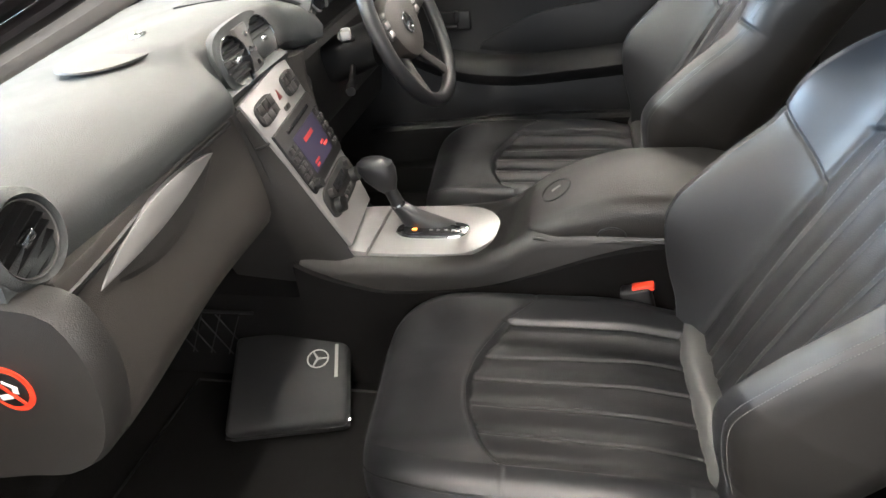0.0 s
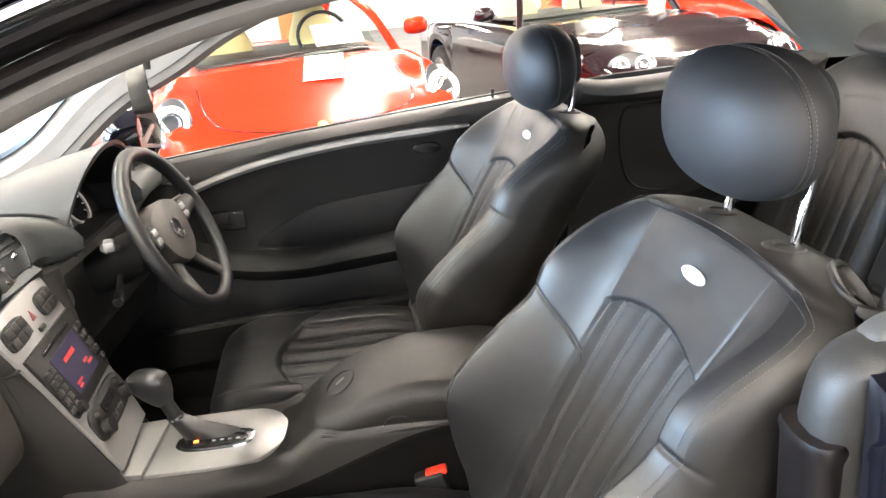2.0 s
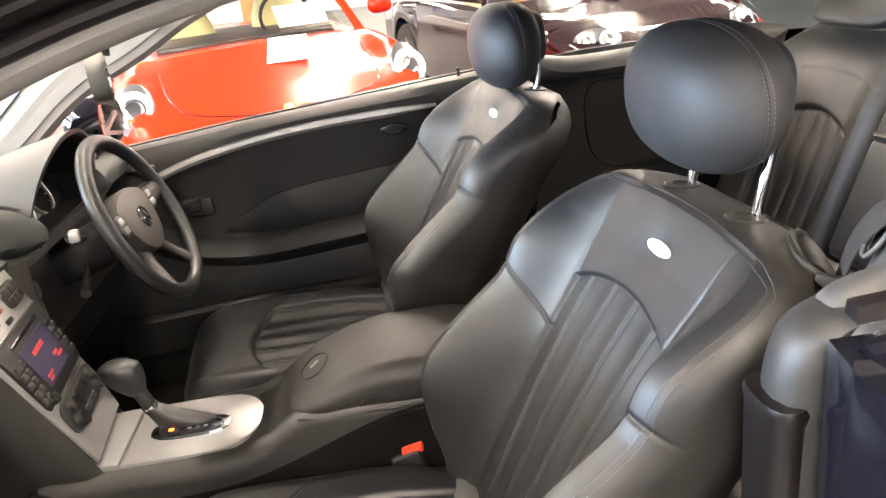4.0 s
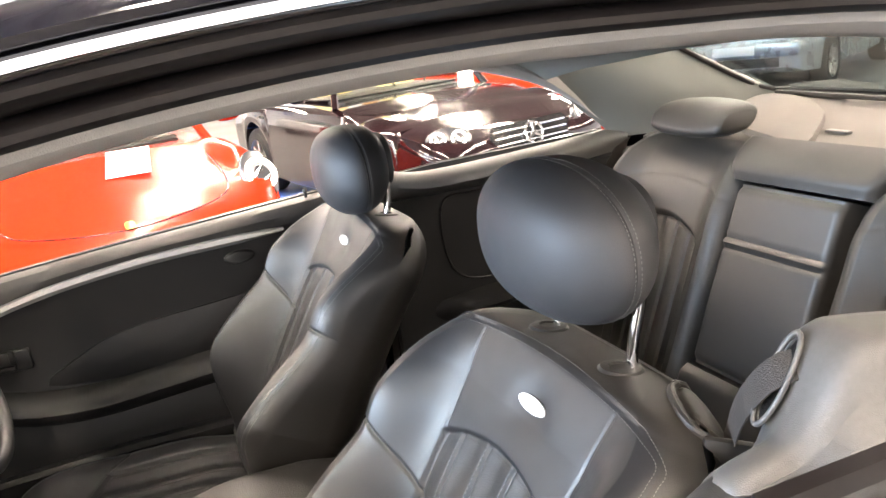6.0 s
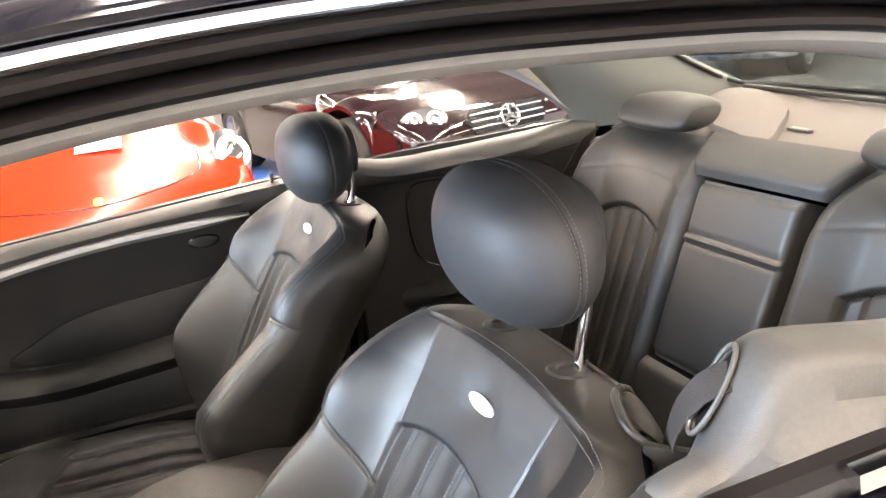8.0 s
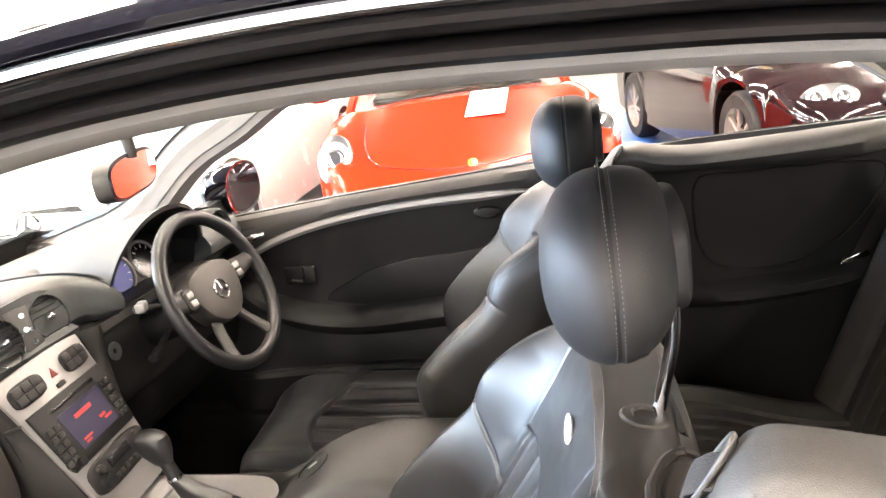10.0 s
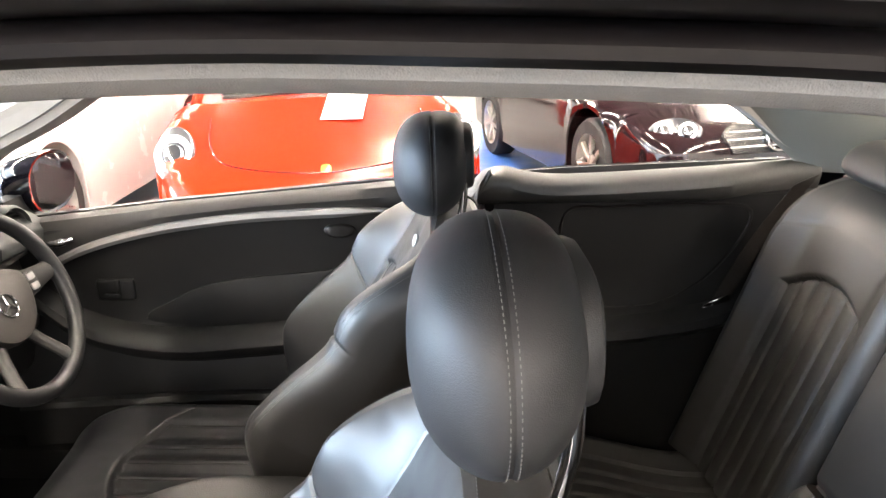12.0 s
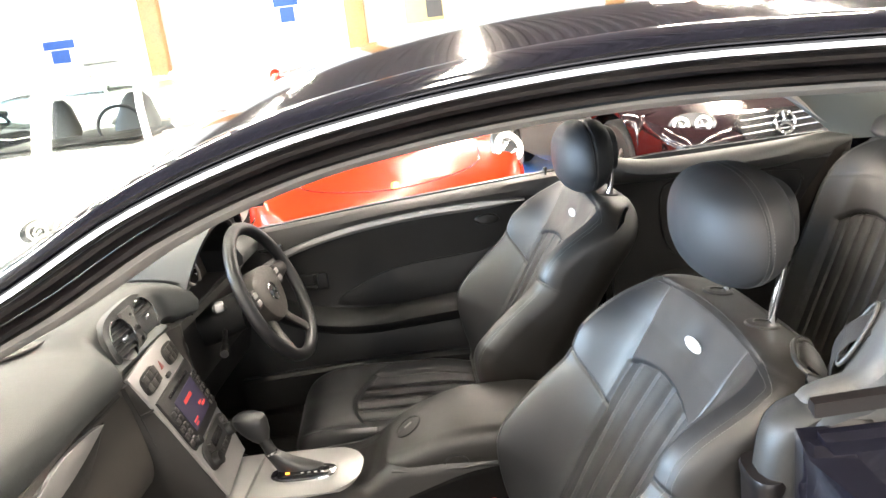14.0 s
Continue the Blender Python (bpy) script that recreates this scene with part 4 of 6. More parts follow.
for y in (-0.063, 0.063):
    round_vent(-0.394 - 0.08 * y, y, 0.936, (1, 0, 0.28), 0.041, None)
m = frame_of((-0.400, 0, 0.936), (-0.08, 1, 0), (-0.28, 0, 1))
dpart("vent_housing", slab(oval(0.118, 0.055, 44, 3.2), -0.07, m), SOFT, "grey vent housing")
dpart("vent_bridge", slab([(-0.026, 0.042), (0.026, 0.042), (0.018, 0.0), (0.026, -0.040), (-0.026, -0.040), (-0.018, 0.0)], 0.008, m, 0.003), GREYPL, "grey bridge with small buttons")
for dy, dz in ((0, 0.026), (-0.006, 0.0), (0.008, -0.004), (0, -0.026)):
    dpart("bridge_button", slab(oval(0.007, 0.005, 16), 0.011, m @ pose(dy, dz, 0)), CHROME)
dpart("stack_brow", loft([[Vector((x, y, z)) for x, z in ((-0.374, 0.898), (-0.388, 0.906), (-0.43, 0.900), (-0.43, 0.86), (-0.385, 0.86))] for y in np.linspace(-0.150, 0.101, 8)]), SOFT, "grey brow over the centre stack")
round_vent(-0.338, -0.652, 0.945, (1, 0.0, 0.12), 0.040, SOFT, 20)
round_vent(-0.365, 0.640, 0.942, (1, -0.15, 0.12), 0.036, SOFT)

# instrument hood and cluster
hood = []
for q in np.linspace(0, 1, 18):
    x = -0.66 + 0.345 * q
    ring = []
    for a in np.linspace(radians(-14), radians(194), 34):
        ring.append(Vector((x - 0.05 * (1 - abs(math.sin(a))) * q, 0.37 + 0.182 * math.cos(a), 0.92 + (0.052 + 0.092 * q**0.8) * max(-0.3, math.sin(a)))))
    inner = [Vector((p.x, 0.37 + (p.y - 0.37) * 0.955, 0.92 + (p.z - 0.92) * 0.94)) for p in reversed(ring)]
    hood.append(ring + inner)
dpart("instrument_hood", loft(hood), SOFT, "arched grey instrument hood")
dpart("hood_lining", loft([[Vector((p.x - 0.006, 0.37 + (p.y - 0.37) * k, 0.92 + (p.z - 0.92) * k2)) for k, k2 in ((0.950, 0.935), (0.93, 0.915)) for p in (ring[:34] if k == 0.950 else list(reversed(ring[:34])))] for ring in hood]), BLACKPL, "black lining of the instrument hood")
rings = []
for y in np.linspace(0.196, 0.544, 24):
    line = [(x, z) for x, z in curve(dash_ring(y), 60, closed=True) if -0.66 < x < -0.366 and z > 0.8865]
    line = curve(line, 24)
    rings.append([Vector((x + 0.003, y, z + 0.004)) for x, z in line] + [Vector((x, y, z - 0.004)) for x, z in line[::-1]])
dpart("hood_floor", loft(rings), BLACKPL, "black floor under the instrument hood")
cl = frame_of((-0.455, 0.37, 0.925), (0, 1, 0), (-0.40, 0, 1))
cluster = dpart("instrument_panel", slab(oval(0.165, 0.062, 40, 3.0), 0.012, cl, 0.003), DARKDASH, "dark instrument panel with round dials")
DIAL = glowing("blue_dial_light", (0.05, 0.06, 0.22), 0.25)
for x, r, mt in ((-0.045, 0.050, DIAL), (0.060, 0.046, GLOSSBLK), (-0.125, 0.03, GLOSSBLK)):
    dpart("dial_face", slab(oval(r * 0.86, r * 0.86, 32), 0.014, cl @ pose(x, 0, 0)), mt, "", cluster)
    ring = tube([(r * math.cos(q), r * math.sin(q), 0.014) for q in np.linspace(0, 2 * math.pi, 36, endpoint=False)], 0.004, 8, closed=True)
    bmesh.ops.transform(ring, matrix=cl @ pose(x, 0, 0), verts=ring.verts)
    dpart("dial_ring", ring, SILVER, "", cluster)
    for q in range(0, 270, 30):
        a = radians(q - 45)
        dpart("dial_mark", block(0.008, 0.0016, 0.001, cl @ pose(x + r * 0.72 * math.cos(a), r * 0.72 * math.sin(a), 0.0145, 0, 0, q - 45)), PAPER, "", cluster)
dpart("column_shroud", loft([[Vector((x, 0.355 + 0.055 * c, z + 0.05 * s)) for c, s in oval(1, 1, 24, 2.8)] for x, z in ((-0.50, 0.77), (-0.36, 0.81), (-0.28, 0.84))]), BLACKPL, "black steering column shroud")
dpart("stalk", tube([(-0.32, 0.30, 0.86), (-0.30, 0.22, 0.885), (-0.285, 0.165, 0.905)], [0.006, 0.008, 0.011], 10, 12), BLACKPL)
dpart("stalk_end", block(0.02, 0.03, 0.02, pose(-0.283, 0.175, 0.905, 0, 0, 20), 0.005), SILVER, "pale stalk end")
dpart("cruise_stalk", tube([(-0.33, 0.30, 0.80), (-0.31, 0.23, 0.79), (-0.30, 0.19, 0.785)], [0.006, 0.007, 0.010], 10, 12), BLACKPL)
dpart("ignition", lathe([(0.0, -0.02), (0.020, -0.02), (0.020, 0.006), (0.016, 0.008), (0, 0.004)], 24, Matrix.Translation((-0.40, 0.20, 0.80)) @ pose(0, 0, 0, 0, 80, 0)), SILVER)
dpart("light_switch", lathe([(0.0, -0.02), (0.026, -0.02), (0.026, 0.004), (0.014, 0.008), (0.013, 0.016), (0, 0.016)], 24, Matrix.Translation((-0.375, 0.60, 0.80)) @ pose(0, 0, 0, 0, 80, 0)), BLACKPL)
dpart("dash_underline", loft([[Vector((x, y, z + dz)) for dz in (-0.008, 0.012)] + [Vector((x - 0.02, y, z + dz)) for dz in (0.012, -0.008)] for y, x, z in ((0.15, -0.372, 0.868), (0.22, -0.366, 0.872), (0.55, -0.36, 0.876), (0.70, -0.38, 0.878))]), GREYPL, "grey trim line under the instruments")

# centre stack
STK = frame_of((-0.3052, 0.0, 0.713), (-0.115, 1, 0), (-0.40, 0, 1))


def spart(name, bm, mat, label="", parent=None):
    bmesh.ops.transform(bm, matrix=STK, verts=bm.verts)
    return dpart(name, bm, mat, label, parent)


fascia = [(-0.150, 0.190), (-0.136, 0.13), (-0.112, 0.0), (-0.098, -0.085), (-0.09, -0.132), (0.088, -0.132), (0.096, -0.085), (0.098, 0.0), (0.100, 0.13), (0.098, 0.190), (0.0, 0.192)]
stack = spart("stack_fascia", slab(fascia, 0.008, None, 0.003), SILVER, "satin silver centre stack fascia")
spart("stack_core", slab([(x * 0.99, y) for x, y in fascia], -0.13, None), DARKDASH)
for side in (-1, 1):
    rings = []
    for z in np.linspace(0.885, 0.50, 24):
        xs = -0.297 - 0.40 * (z - 0.70)
        ys = lerp([(0.50, 0.088), (0.60, 0.095), (0.70, 0.112), (0.83, 0.136), (0.885, 0.15)], z) if side < 0 else lerp([(0.5, 0.088), (0.7, 0.098), (0.885, 0.102)], z)
        yl = lerp([(0.50, 0.085), (0.556, 0.095), (0.60, 0.112), (0.65, 0.138), (0.70, 0.158), (0.80, 0.170), (0.885, 0.190)], z) if side < 0 else lerp([(0.5, 0.124), (0.62, 0.13), (0.885, 0.155)], z)
        xl = lerp([(0.50, -0.28), (0.556, -0.300), (0.60, -0.360), (0.65, -0.405), (0.70, -0.395), (0.80, -0.380), (0.885, -0.370)], z)
        xs -= 0.115 * side * ys
        mx, my = (xs + xl) / 2 + 0.012, (ys + yl) / 2 + 0.006
        rings.append([Vector((a, side * b, z)) for a, b in ((xs, ys), (xs * 0.6 + mx * 0.4 + 0.003, ys * 0.6 + my * 0.4 + 0.001), (mx, my), (mx * 0.4 + xl * 0.6 + 0.003, my * 0.4 + yl * 0.6 + 0.001), (xl, yl), (xl - 0.08, yl + 0.01), (xl - 0.2, ys))])
    dpart("stack_flank", loft(rings), DARKDASH, "dark curved flank of the centre stack")
    if side < 0:
        dpart("panel_joint", tube([tuple(r[2] + Vector((0.001, -0.001, 0))) for r in rings[:9]], 0.0013, 6), BLACKPL, "fine joint between dash and stack")
        dpart("panel_joint", tube([tuple(p + Vector((0.001, -0.001, 0))) for p in rings[4][:3]], 0.0030, 6, 10), BLACKPL)
for sx, w in ((-0.082, 0.044), (0.055, 0.036)):
    pod = spart("switch_pod", slab([(sx + x, 0.152 + y) for x, y in oval(w, 0.021, 28, 3.4)], 0.012, None, 0.003), BLACKPL, "oval black switch pod", stack)
    for k in (-1, 0, 1):
        for j in (-1, 1):
            spart("pod_button", block(w * 0.5, 0.015, 0.004, pose(sx + k * w * 0.55, 0.152 + j * 0.009, 0.013), 0.001), DARKDASH, "", stack)
spart("hazard_switch", slab([(-0.018, 0.144), (0.0, 0.144), (-0.009, 0.163)], 0.010, None, 0.002), material("dark_red_plastic", (0.16, 0.02, 0.015), 0.4), "red hazard triangle switch", stack)
spart("lock_button", block(0.022, 0.009, 0.006, pose(-0.010, 0.127, 0.010), 0.002), BLACKPL, "", stack)
radio = spart("radio_face", slab([(-0.122, 0.116), (-0.107, -0.004), (-0.10, -0.012), (0.088, -0.012), (0.094, -0.004), (0.096, 0.116)], 0.014, None, 0.004), BLACKPL, "black radio and navigation unit", stack)
SCREEN = glowing("navigation_screen", (0.018, 0.016, 0.042), 0.10)
REDLIT = glowing("red_display_light", (0.40, 0.03, 0.025), 0.2)
spart("screen", slab([(-0.070, 0.086), (-0.062, 0.010), (0.052, 0.010), (0.055, 0.086)], 0.0155), SCREEN, "dim violet display", stack)
for x, y, w, h in ((-0.012, 0.066, 0.050, 0.008), (0.022, 0.036, 0.018, 0.005), (0.034, 0.028, 0.022, 0.005), (-0.036, 0.024, 0.026, 0.004), (-0.04, 0.017, 0.016, 0.004)):
    spart("display_bar", block(w, h, 0.001, pose(x, y, 0.0162)), REDLIT, "red lit line of the display", stack)
spart("disc_slot", block(0.13, 0.007, 0.004, pose(-0.01, 0.100, 0.0145), 0.001), GLOSSBLK, "", stack)
for k in range(5):
    for j in range(2):
        spart("radio_button", block(0.015, 0.011, 0.006, pose(-0.102 + j * 0.018 + 0.004 * (4 - k) * -0.4, 0.008 + 0.0165 * k, 0.0155), 0.002), DARKDASH, "", stack)
    spart("radio_button", block(0.011, 0.011, 0.006, pose(0.068, 0.012 + 0.0175 * k, 0.0155), 0.002), DARKDASH, "", stack)
    spart("radio_button", block(0.011, 0.011, 0.006, pose(0.083, 0.012 + 0.0175 * k, 0.0155), 0.002), DARKDASH, "", stack)
spart("radio_knob", lathe([(0.0, 0.0), (0.010, 0.0), (0.009, 0.012), (0, 0.012)], 20, pose(-0.088, 0.0, 0.014)), BLACKPL, "", stack)
spart("climate_face", slab([(x, -0.050 + y) for x, y in oval(0.092, 0.032, 36, 4)], 0.013, None, 0.004), BLACKPL, "black climate control panel", stack)
for x in (-0.062, 0.062):
    spart("climate_knob", lathe([(0.0, 0.0), (0.015, 0.0), (0.0135, 0.014), (0, 0.015)], 24, pose(x, -0.062, 0.012)), BLACKPL, "", stack)
    spart("climate_knob", lathe([(0.0, 0.0), (0.009, 0.0), (0.008, 0.010), (0, 0.010)], 20, pose(x * 0.97, -0.036, 0.012)), DARKDASH, "", stack)
spart("climate_display", block(0.066, 0.018, 0.004, pose(0.0, -0.040, 0.0135), 0.001), GLOSSBLK, "", stack)
for k in range(5):
    spart("climate_button", block(0.012, 0.010, 0.005, pose(-0.032 + 0.016 * k, -0.068, 0.0135), 0.001), DARKDASH, "", stack)

# centre console
console = root("centre_console", 0.05, 0.0, 0.31, "dark centre console with silver shift plate and armrest box", "console")


def cpart(name, bm, mat, label="", parent=None):
    return part(name, shifted(bm, -0.05, 0, -0.31), mat, parent or console, label)


CT = [(-0.34, 0.582), (-0.25, 0.580), (-0.10, 0.580), (0.0, 0.588), (0.045, 0.606), (0.09, 0.636), (0.12, 0.648), (0.2, 0.650), (0.44, 0.648)]
rings = []
for x in np.linspace(-0.34, 0.46, 80):
    w = lerp([(-0.34, 0.118), (-0.2, 0.120), (0.0, 0.124), (0.2, 0.120), (0.46, 0.112)], x)
    z = float(np.interp(x, [a for a, _ in CT], [b for _, b in CT]))
    dip = 0.012 * (1 - step(x, 0.03, 0.07))
    rings.append([Vector((x, y, zz)) for y, zz in ring_of(w, 0.03, lambda a, z=z, dip=dip: z - dip * (1 - step(abs(a), 0.082, 0.098)), 0.31, 40)])
cpart("console_body", loft(rings), DARKDASH, "dark moulded console body")
seam = [(x, z) for x, z in ((-0.345, 0.575), (-0.31, 0.556), (-0.24, 0.534), (-0.154, 0.522), (0.024, 0.546), (0.24, 0.618), (0.40, 0.635))]
for side in (-1, 1):
    cpart("console_skirt", loft([[Vector((x, side * (0.118 + o), z + u)) for o, u in ((0.0, 0.0), (0.009, -0.004), (0.010, -0.16), (0.0, -0.16))] for x, z in curve(seam, 40)]), CARPET, "black lower console skirt")
front_plate = [(-0.30, -0.080), (-0.214, -0.088), (-0.214, 0.088), (-0.30, 0.080)]
rear_plate = [(-0.210, -0.088), (-0.12, -0.090)] + [(-0.055 + 0.075 * math.cos(q), 0.088 * math.sin(q)) for q in np.linspace(-math.pi / 2, math.pi / 2, 19)] + [(-0.12, 0.090), (-0.210, 0.088)]
cpart("ashtray_lid", slab(front_plate, 0.012, pose(0, 0, 0.5695), 0.002), SILVER, "satin silver ashtray lid")
cpart("shift_plate", slab(rear_plate, 0.012, pose(0, 0, 0.5705, 0, -0.8, 0), 0.002), SILVER, "satin silver shift plate")
rings = []
for x in list(0.083 + 0.03 * (1 - np.cos(np.linspace(0, math.pi / 2, 12)))) + list(np.linspace(0.118, 0.44, 50)):
    e = min(1.0, (x - 0.0825) / 0.06)
    w = 0.070 + 0.045 * math.sqrt(max(0, 1 - (1 - e) ** 2))
    z = 0.632 + 0.066 * math.sin(math.pi / 2 * min(1, (x - 0.075) / 0.20)) - 0.012 * step(x, 0.36, 0.44)
    rings.append([Vector((x, y, zz)) for y, zz in ring_of(w, 0.032, lambda a, z=z: z + 0.010 * (1 - (a / 0.11) ** 2), 0.618, 40, 8)])
lid = cpart("armrest_lid", loft(rings), LIDVINYL, "padded dark armrest lid")
ring = tube([(0.026 * math.cos(q), 0.036 * math.sin(q), 0) for q in np.linspace(0, 2 * math.pi, 36, endpoint=False)], 0.0016, 6, closed=True)
bmesh.ops.transform(ring, matrix=frame_of((0.128, -0.026, 0.678), (1, 0, 0.45), (0, 1, 0)), verts=ring.verts)
cpart("lid_oval", ring, BLACKPL, "oval seam of the lid button", lid)
cpart("lid_mark", block(0.018, 0.006, 0.002, frame_of((0.128, -0.026, 0.681), (1, 0.4, 0.62), (0, 1, 0)), 0.0008), SILVER, "small silver mark", lid)
ring = tube([(0.022 * math.cos(q), 0.016 * math.sin(q), 0) for q in np.linspace(0, math.pi, 24)], 0.0022, 6)
bmesh.ops.transform(ring, matrix=frame_of((0.225, -0.1165, 0.640), (1, 0, 0), (0, 0, 1)), verts=ring.verts)
cpart("latch_notch", ring, BLACKPL, "round latch notch", lid)

for side in (-1, 1):
    cpart("lid_joint", tube([(x, side * (0.1150 + 0.0012 * math.sin(6 * x)), z) for x, z in curve([(0.098, 0.634), (0.14, 0.6290), (0.20, 0.6285), (0.30, 0.6295), (0.43, 0.6290)], 24)], 0.0028, 6), BLACKPL, "dark joint under the armrest lid")
cpart("lid_front_joint", tube([(0.0835 + 0.9 * y * y, y, 0.6365 - 0.5 * y * y) for y in np.linspace(-0.100, 0.100, 24)], 0.0026, 6), BLACKPL)
knob = root("gear_selector", -0.170, 0.004, 0.578, "black leather gear selector on the silver shift plate", "gear lever")
part("boot", loft([[Vector((0.052 * c * f + dx, 0.021 * s * g, z)) for c, s in oval(1, 1, 28, 2.6)] for z, dx, f, g in ((0.0, 0.062, 1.0, 1.0), (0.012, 0.056, 0.96, 0.98), (0.022, 0.040, 0.76, 0.90), (0.036, 0.018, 0.46, 0.78), (0.052, 0.0, 0.30, 0.66))]), LEATHER, knob, "dark gaiter")
part("lever", tube([(0.002, 0, 0.046), (-0.012, 0, 0.085)], 0.0125, 14), BLACKPL, knob)
part("collar", tube([(0.0, 0, 0.051), (-0.0016, 0, 0.055)], 0.0145, 18), CHROME, knob, "chrome collar under the knob")
part("shift_knob", loft([[Vector((-0.028 + dx + 0.036 * c * f, 0.024 * s * f, z)) for c, s in oval(1, 1, 24, 2.3)] for z, dx, f in ((0.078, 0.012, 0.30), (0.085, 0.010, 0.52), (0.105, 0.002, 0.85), (0.125, -0.004, 1.0), (0.138, -0.006, 0.93), (0.146, -0.007, 0.6), (0.148, -0.007, 0.2))]), LEATHER, knob, "black leather knob")
gate = cpart("gear_display", slab(oval(0.070, 0.030, 36, 3), 0.010, pose(-0.105, -0.014, 0.5795, 0, -0.8, 0), 0.004), CHROME, "chrome-rimmed gear indicator")
cpart("gear_window", slab(oval(0.058, 0.020, 32, 3), 0.012, pose(-0.105, -0.020, 0.5795, 0, -0.8, 0), 0.002), GLOSSBLK, "black indicator window", gate)
cpart("gear_light", block(0.008, 0.006, 0.001, pose(-0.137, -0.022, 0.5925)), glowing("amber_gear_light", (1.0, 0.25, 0.03), 4.0), "lit amber gear letter", gate)
for k in range(4):
    cpart("gear_mark", block(0.006, 0.004, 0.001, pose(-0.105 + 0.014 * k, -0.024, 0.5926)), SILVER, "", gate)

# buckles beside the tunnel
def buckle(x, y, z, lean, label):
    b = root("belt_buckle", x, y, z, label, "belt buckle", "belt buckles")
    part("stalk", block(0.022, 0.012, 0.14, pose(0.012, 0, -0.08, 0, lean, 0), 0.004), BLACKPL, b)
    part("housing", block(0.050, 0.026, 0.090, pose(0, 0, -0.018, 0, lean, 0), 0.006, 3), BLACKPL, b)
    part("button", block(0.036, 0.019, 0.010, pose(0.004, 0, 0.027, 0, lean, 0), 0.003), BUCKLE, b, "red release button")


buckle(0.272, -0.142, 0.535, -12, "black seat belt buckle with a red button beside the console")
buckle(0.19, 0.142, 0.535, -12, "black seat belt buckle with a red button beside the console")
buckle(1.00, 0.10, 0.55, -10, "black rear belt buckle with a red button in the bench")

# steering wheel
WC = (-0.213, 0.354, 0.873)
WH = frame_of(WC, (0, 1, 0), (-0.40, 0, 1))
wheel = root("steering_wheel", *WC, "four-spoke black leather steering wheel", "steering wheel")


def wpart(name, bm, mat, label="", parent=None):
    bmesh.ops.transform(bm, matrix=Matrix.Translation([-v for v in WC]) @ WH, verts=bm.verts)
    return part(name, bm, mat, parent or wheel, label)


def star(r, t):
    """A ring with three thin rays."""
    bms = [tube([(r * math.cos(q), r * math.sin(q), 0) for q in np.linspace(0, 2 * math.pi, 28, endpoint=False)], t, 6, closed=True)]
    for q in (90, 210, 330):
        a = radians(q)
        bms.append(tube([(0, 0, 0), (r * math.cos(a), r * math.sin(a), 0)], [t * 1.8, t * 0.8], 6))
    return merged(*bms)


wpart("rim", tube([(0.172 * math.cos(q), 0.172 * math.sin(q), 0) for q in np.linspace(0, 2 * math.pi, 72, endpoint=False)], 0.0155, 16, closed=True), LEATHER, "worn black leather rim")
hub = [(-0.075, 0.040), (-0.04, 0.056), (0.0, 0.060), (0.04, 0.056), (0.075, 0.040), (0.078, 0.005), (0.06, -0.035), (0.03, -0.058), (0.0, -0.064), (-0.03, -0.058), (-0.06, -0.035), (-0.078, 0.005)]
wpart("airbag_cover", slab([tuple(p) for p in 1.12 * curve(hub, 48, closed=True)], 0.045, pose(0, 0, -0.045), 0.012), GLOVEBOX, "brown-grey airbag cover")
bm = star(0.022, 0.0022)
shifted(bm, 0, 0, 0.002)
wpart("wheel_emblem", bm, CHROME, "chrome star emblem")
for sx in (-1, 1):
    wpart("side_spoke", loft([[Vector((sx * x, y + h * s, z + 0.010 * c)) for c, s in oval(1, 1, 14)] for x, y, z, h in ((0.06, 0.012, -0.030, 0.034), (0.10, 0.016, -0.022, 0.028), (0.14, 0.020, -0.008, 0.020), (0.17, 0.024, 0.0, 0.018))]), DARKDASH)
    wpart("low_spoke", loft([[Vector((sx * x + 0.016 * s, y, z + 0.009 * c)) for c, s in oval(1, 1, 14)] for x, y, z in ((0.035, -0.045, -0.030), (0.055, -0.085, -0.022), (0.075, -0.125, -0.008), (0.082, -0.152, 0.0))]), DARKDASH, "grey lower spoke")
    pod = wpart("button_pod", slab([(sx * 0.098 + x, 0.016 + y) for x, y in oval(0.020, 0.024, 24, 3)], 0.014, pose(0, 0, -0.018), 0.004), BLACKPL)
    for j in (-1, 1):
        wpart("wheel_button", block(0.022, 0.014, 0.006, pose(sx * 0.098, 0.016 + j * 0.010, -0.003), 0.003), SILVER, "", pod)

# ---- driver door ----
door = root("driver_door", 0.0, 0.75, 0.4, "closed driver door with black trim and silver inlay", "door")


def doorpart(name, bm, mat, label="", parent=None):
    return part(name, shifted(bm, 0, -0.75, -0.4), mat, parent or door, label)


rings = []
for x in np.linspace(-0.64, 0.585, 60):
    top = door_top(x)
    prof = [(0.79, 0.40), (0.705, 0.40), (0.69, 0.45), (0.695, 0.60), (0.715, 0.66), (0.718, top - 0.16), (0.705, top - 0.07), (0.700, top - 0.03), (0.706, top - 0.008), (0.722, top), (0.79, top)]
    rings.append([Vector((x, y, z)) for y, z in prof])
doorpart("door_panel", loft(rings), BLACKPL, "black moulded door panel")
rings = []
line = [(-0.60, 0.70), (-0.45, 0.78), (-0.36, 0.825), (-0.25, 0.878), (-0.08, 0.922), (0.12, 0.948), (0.42, 0.962), (0.58, 0.966)]
ln = curve(line, 60)
for x, z in ln:
    top = door_top(x)
    rings.append([Vector((x, 0.716, z)), Vector((x, 0.694, z + 0.004)), Vector((x, 0.690, (z + top) / 2)), Vector((x, 0.700, top - 0.004)), Vector((x, 0.716, top + 0.003)), Vector((x, 0.73, top + 0.003)), Vector((x, 0.73, z))])
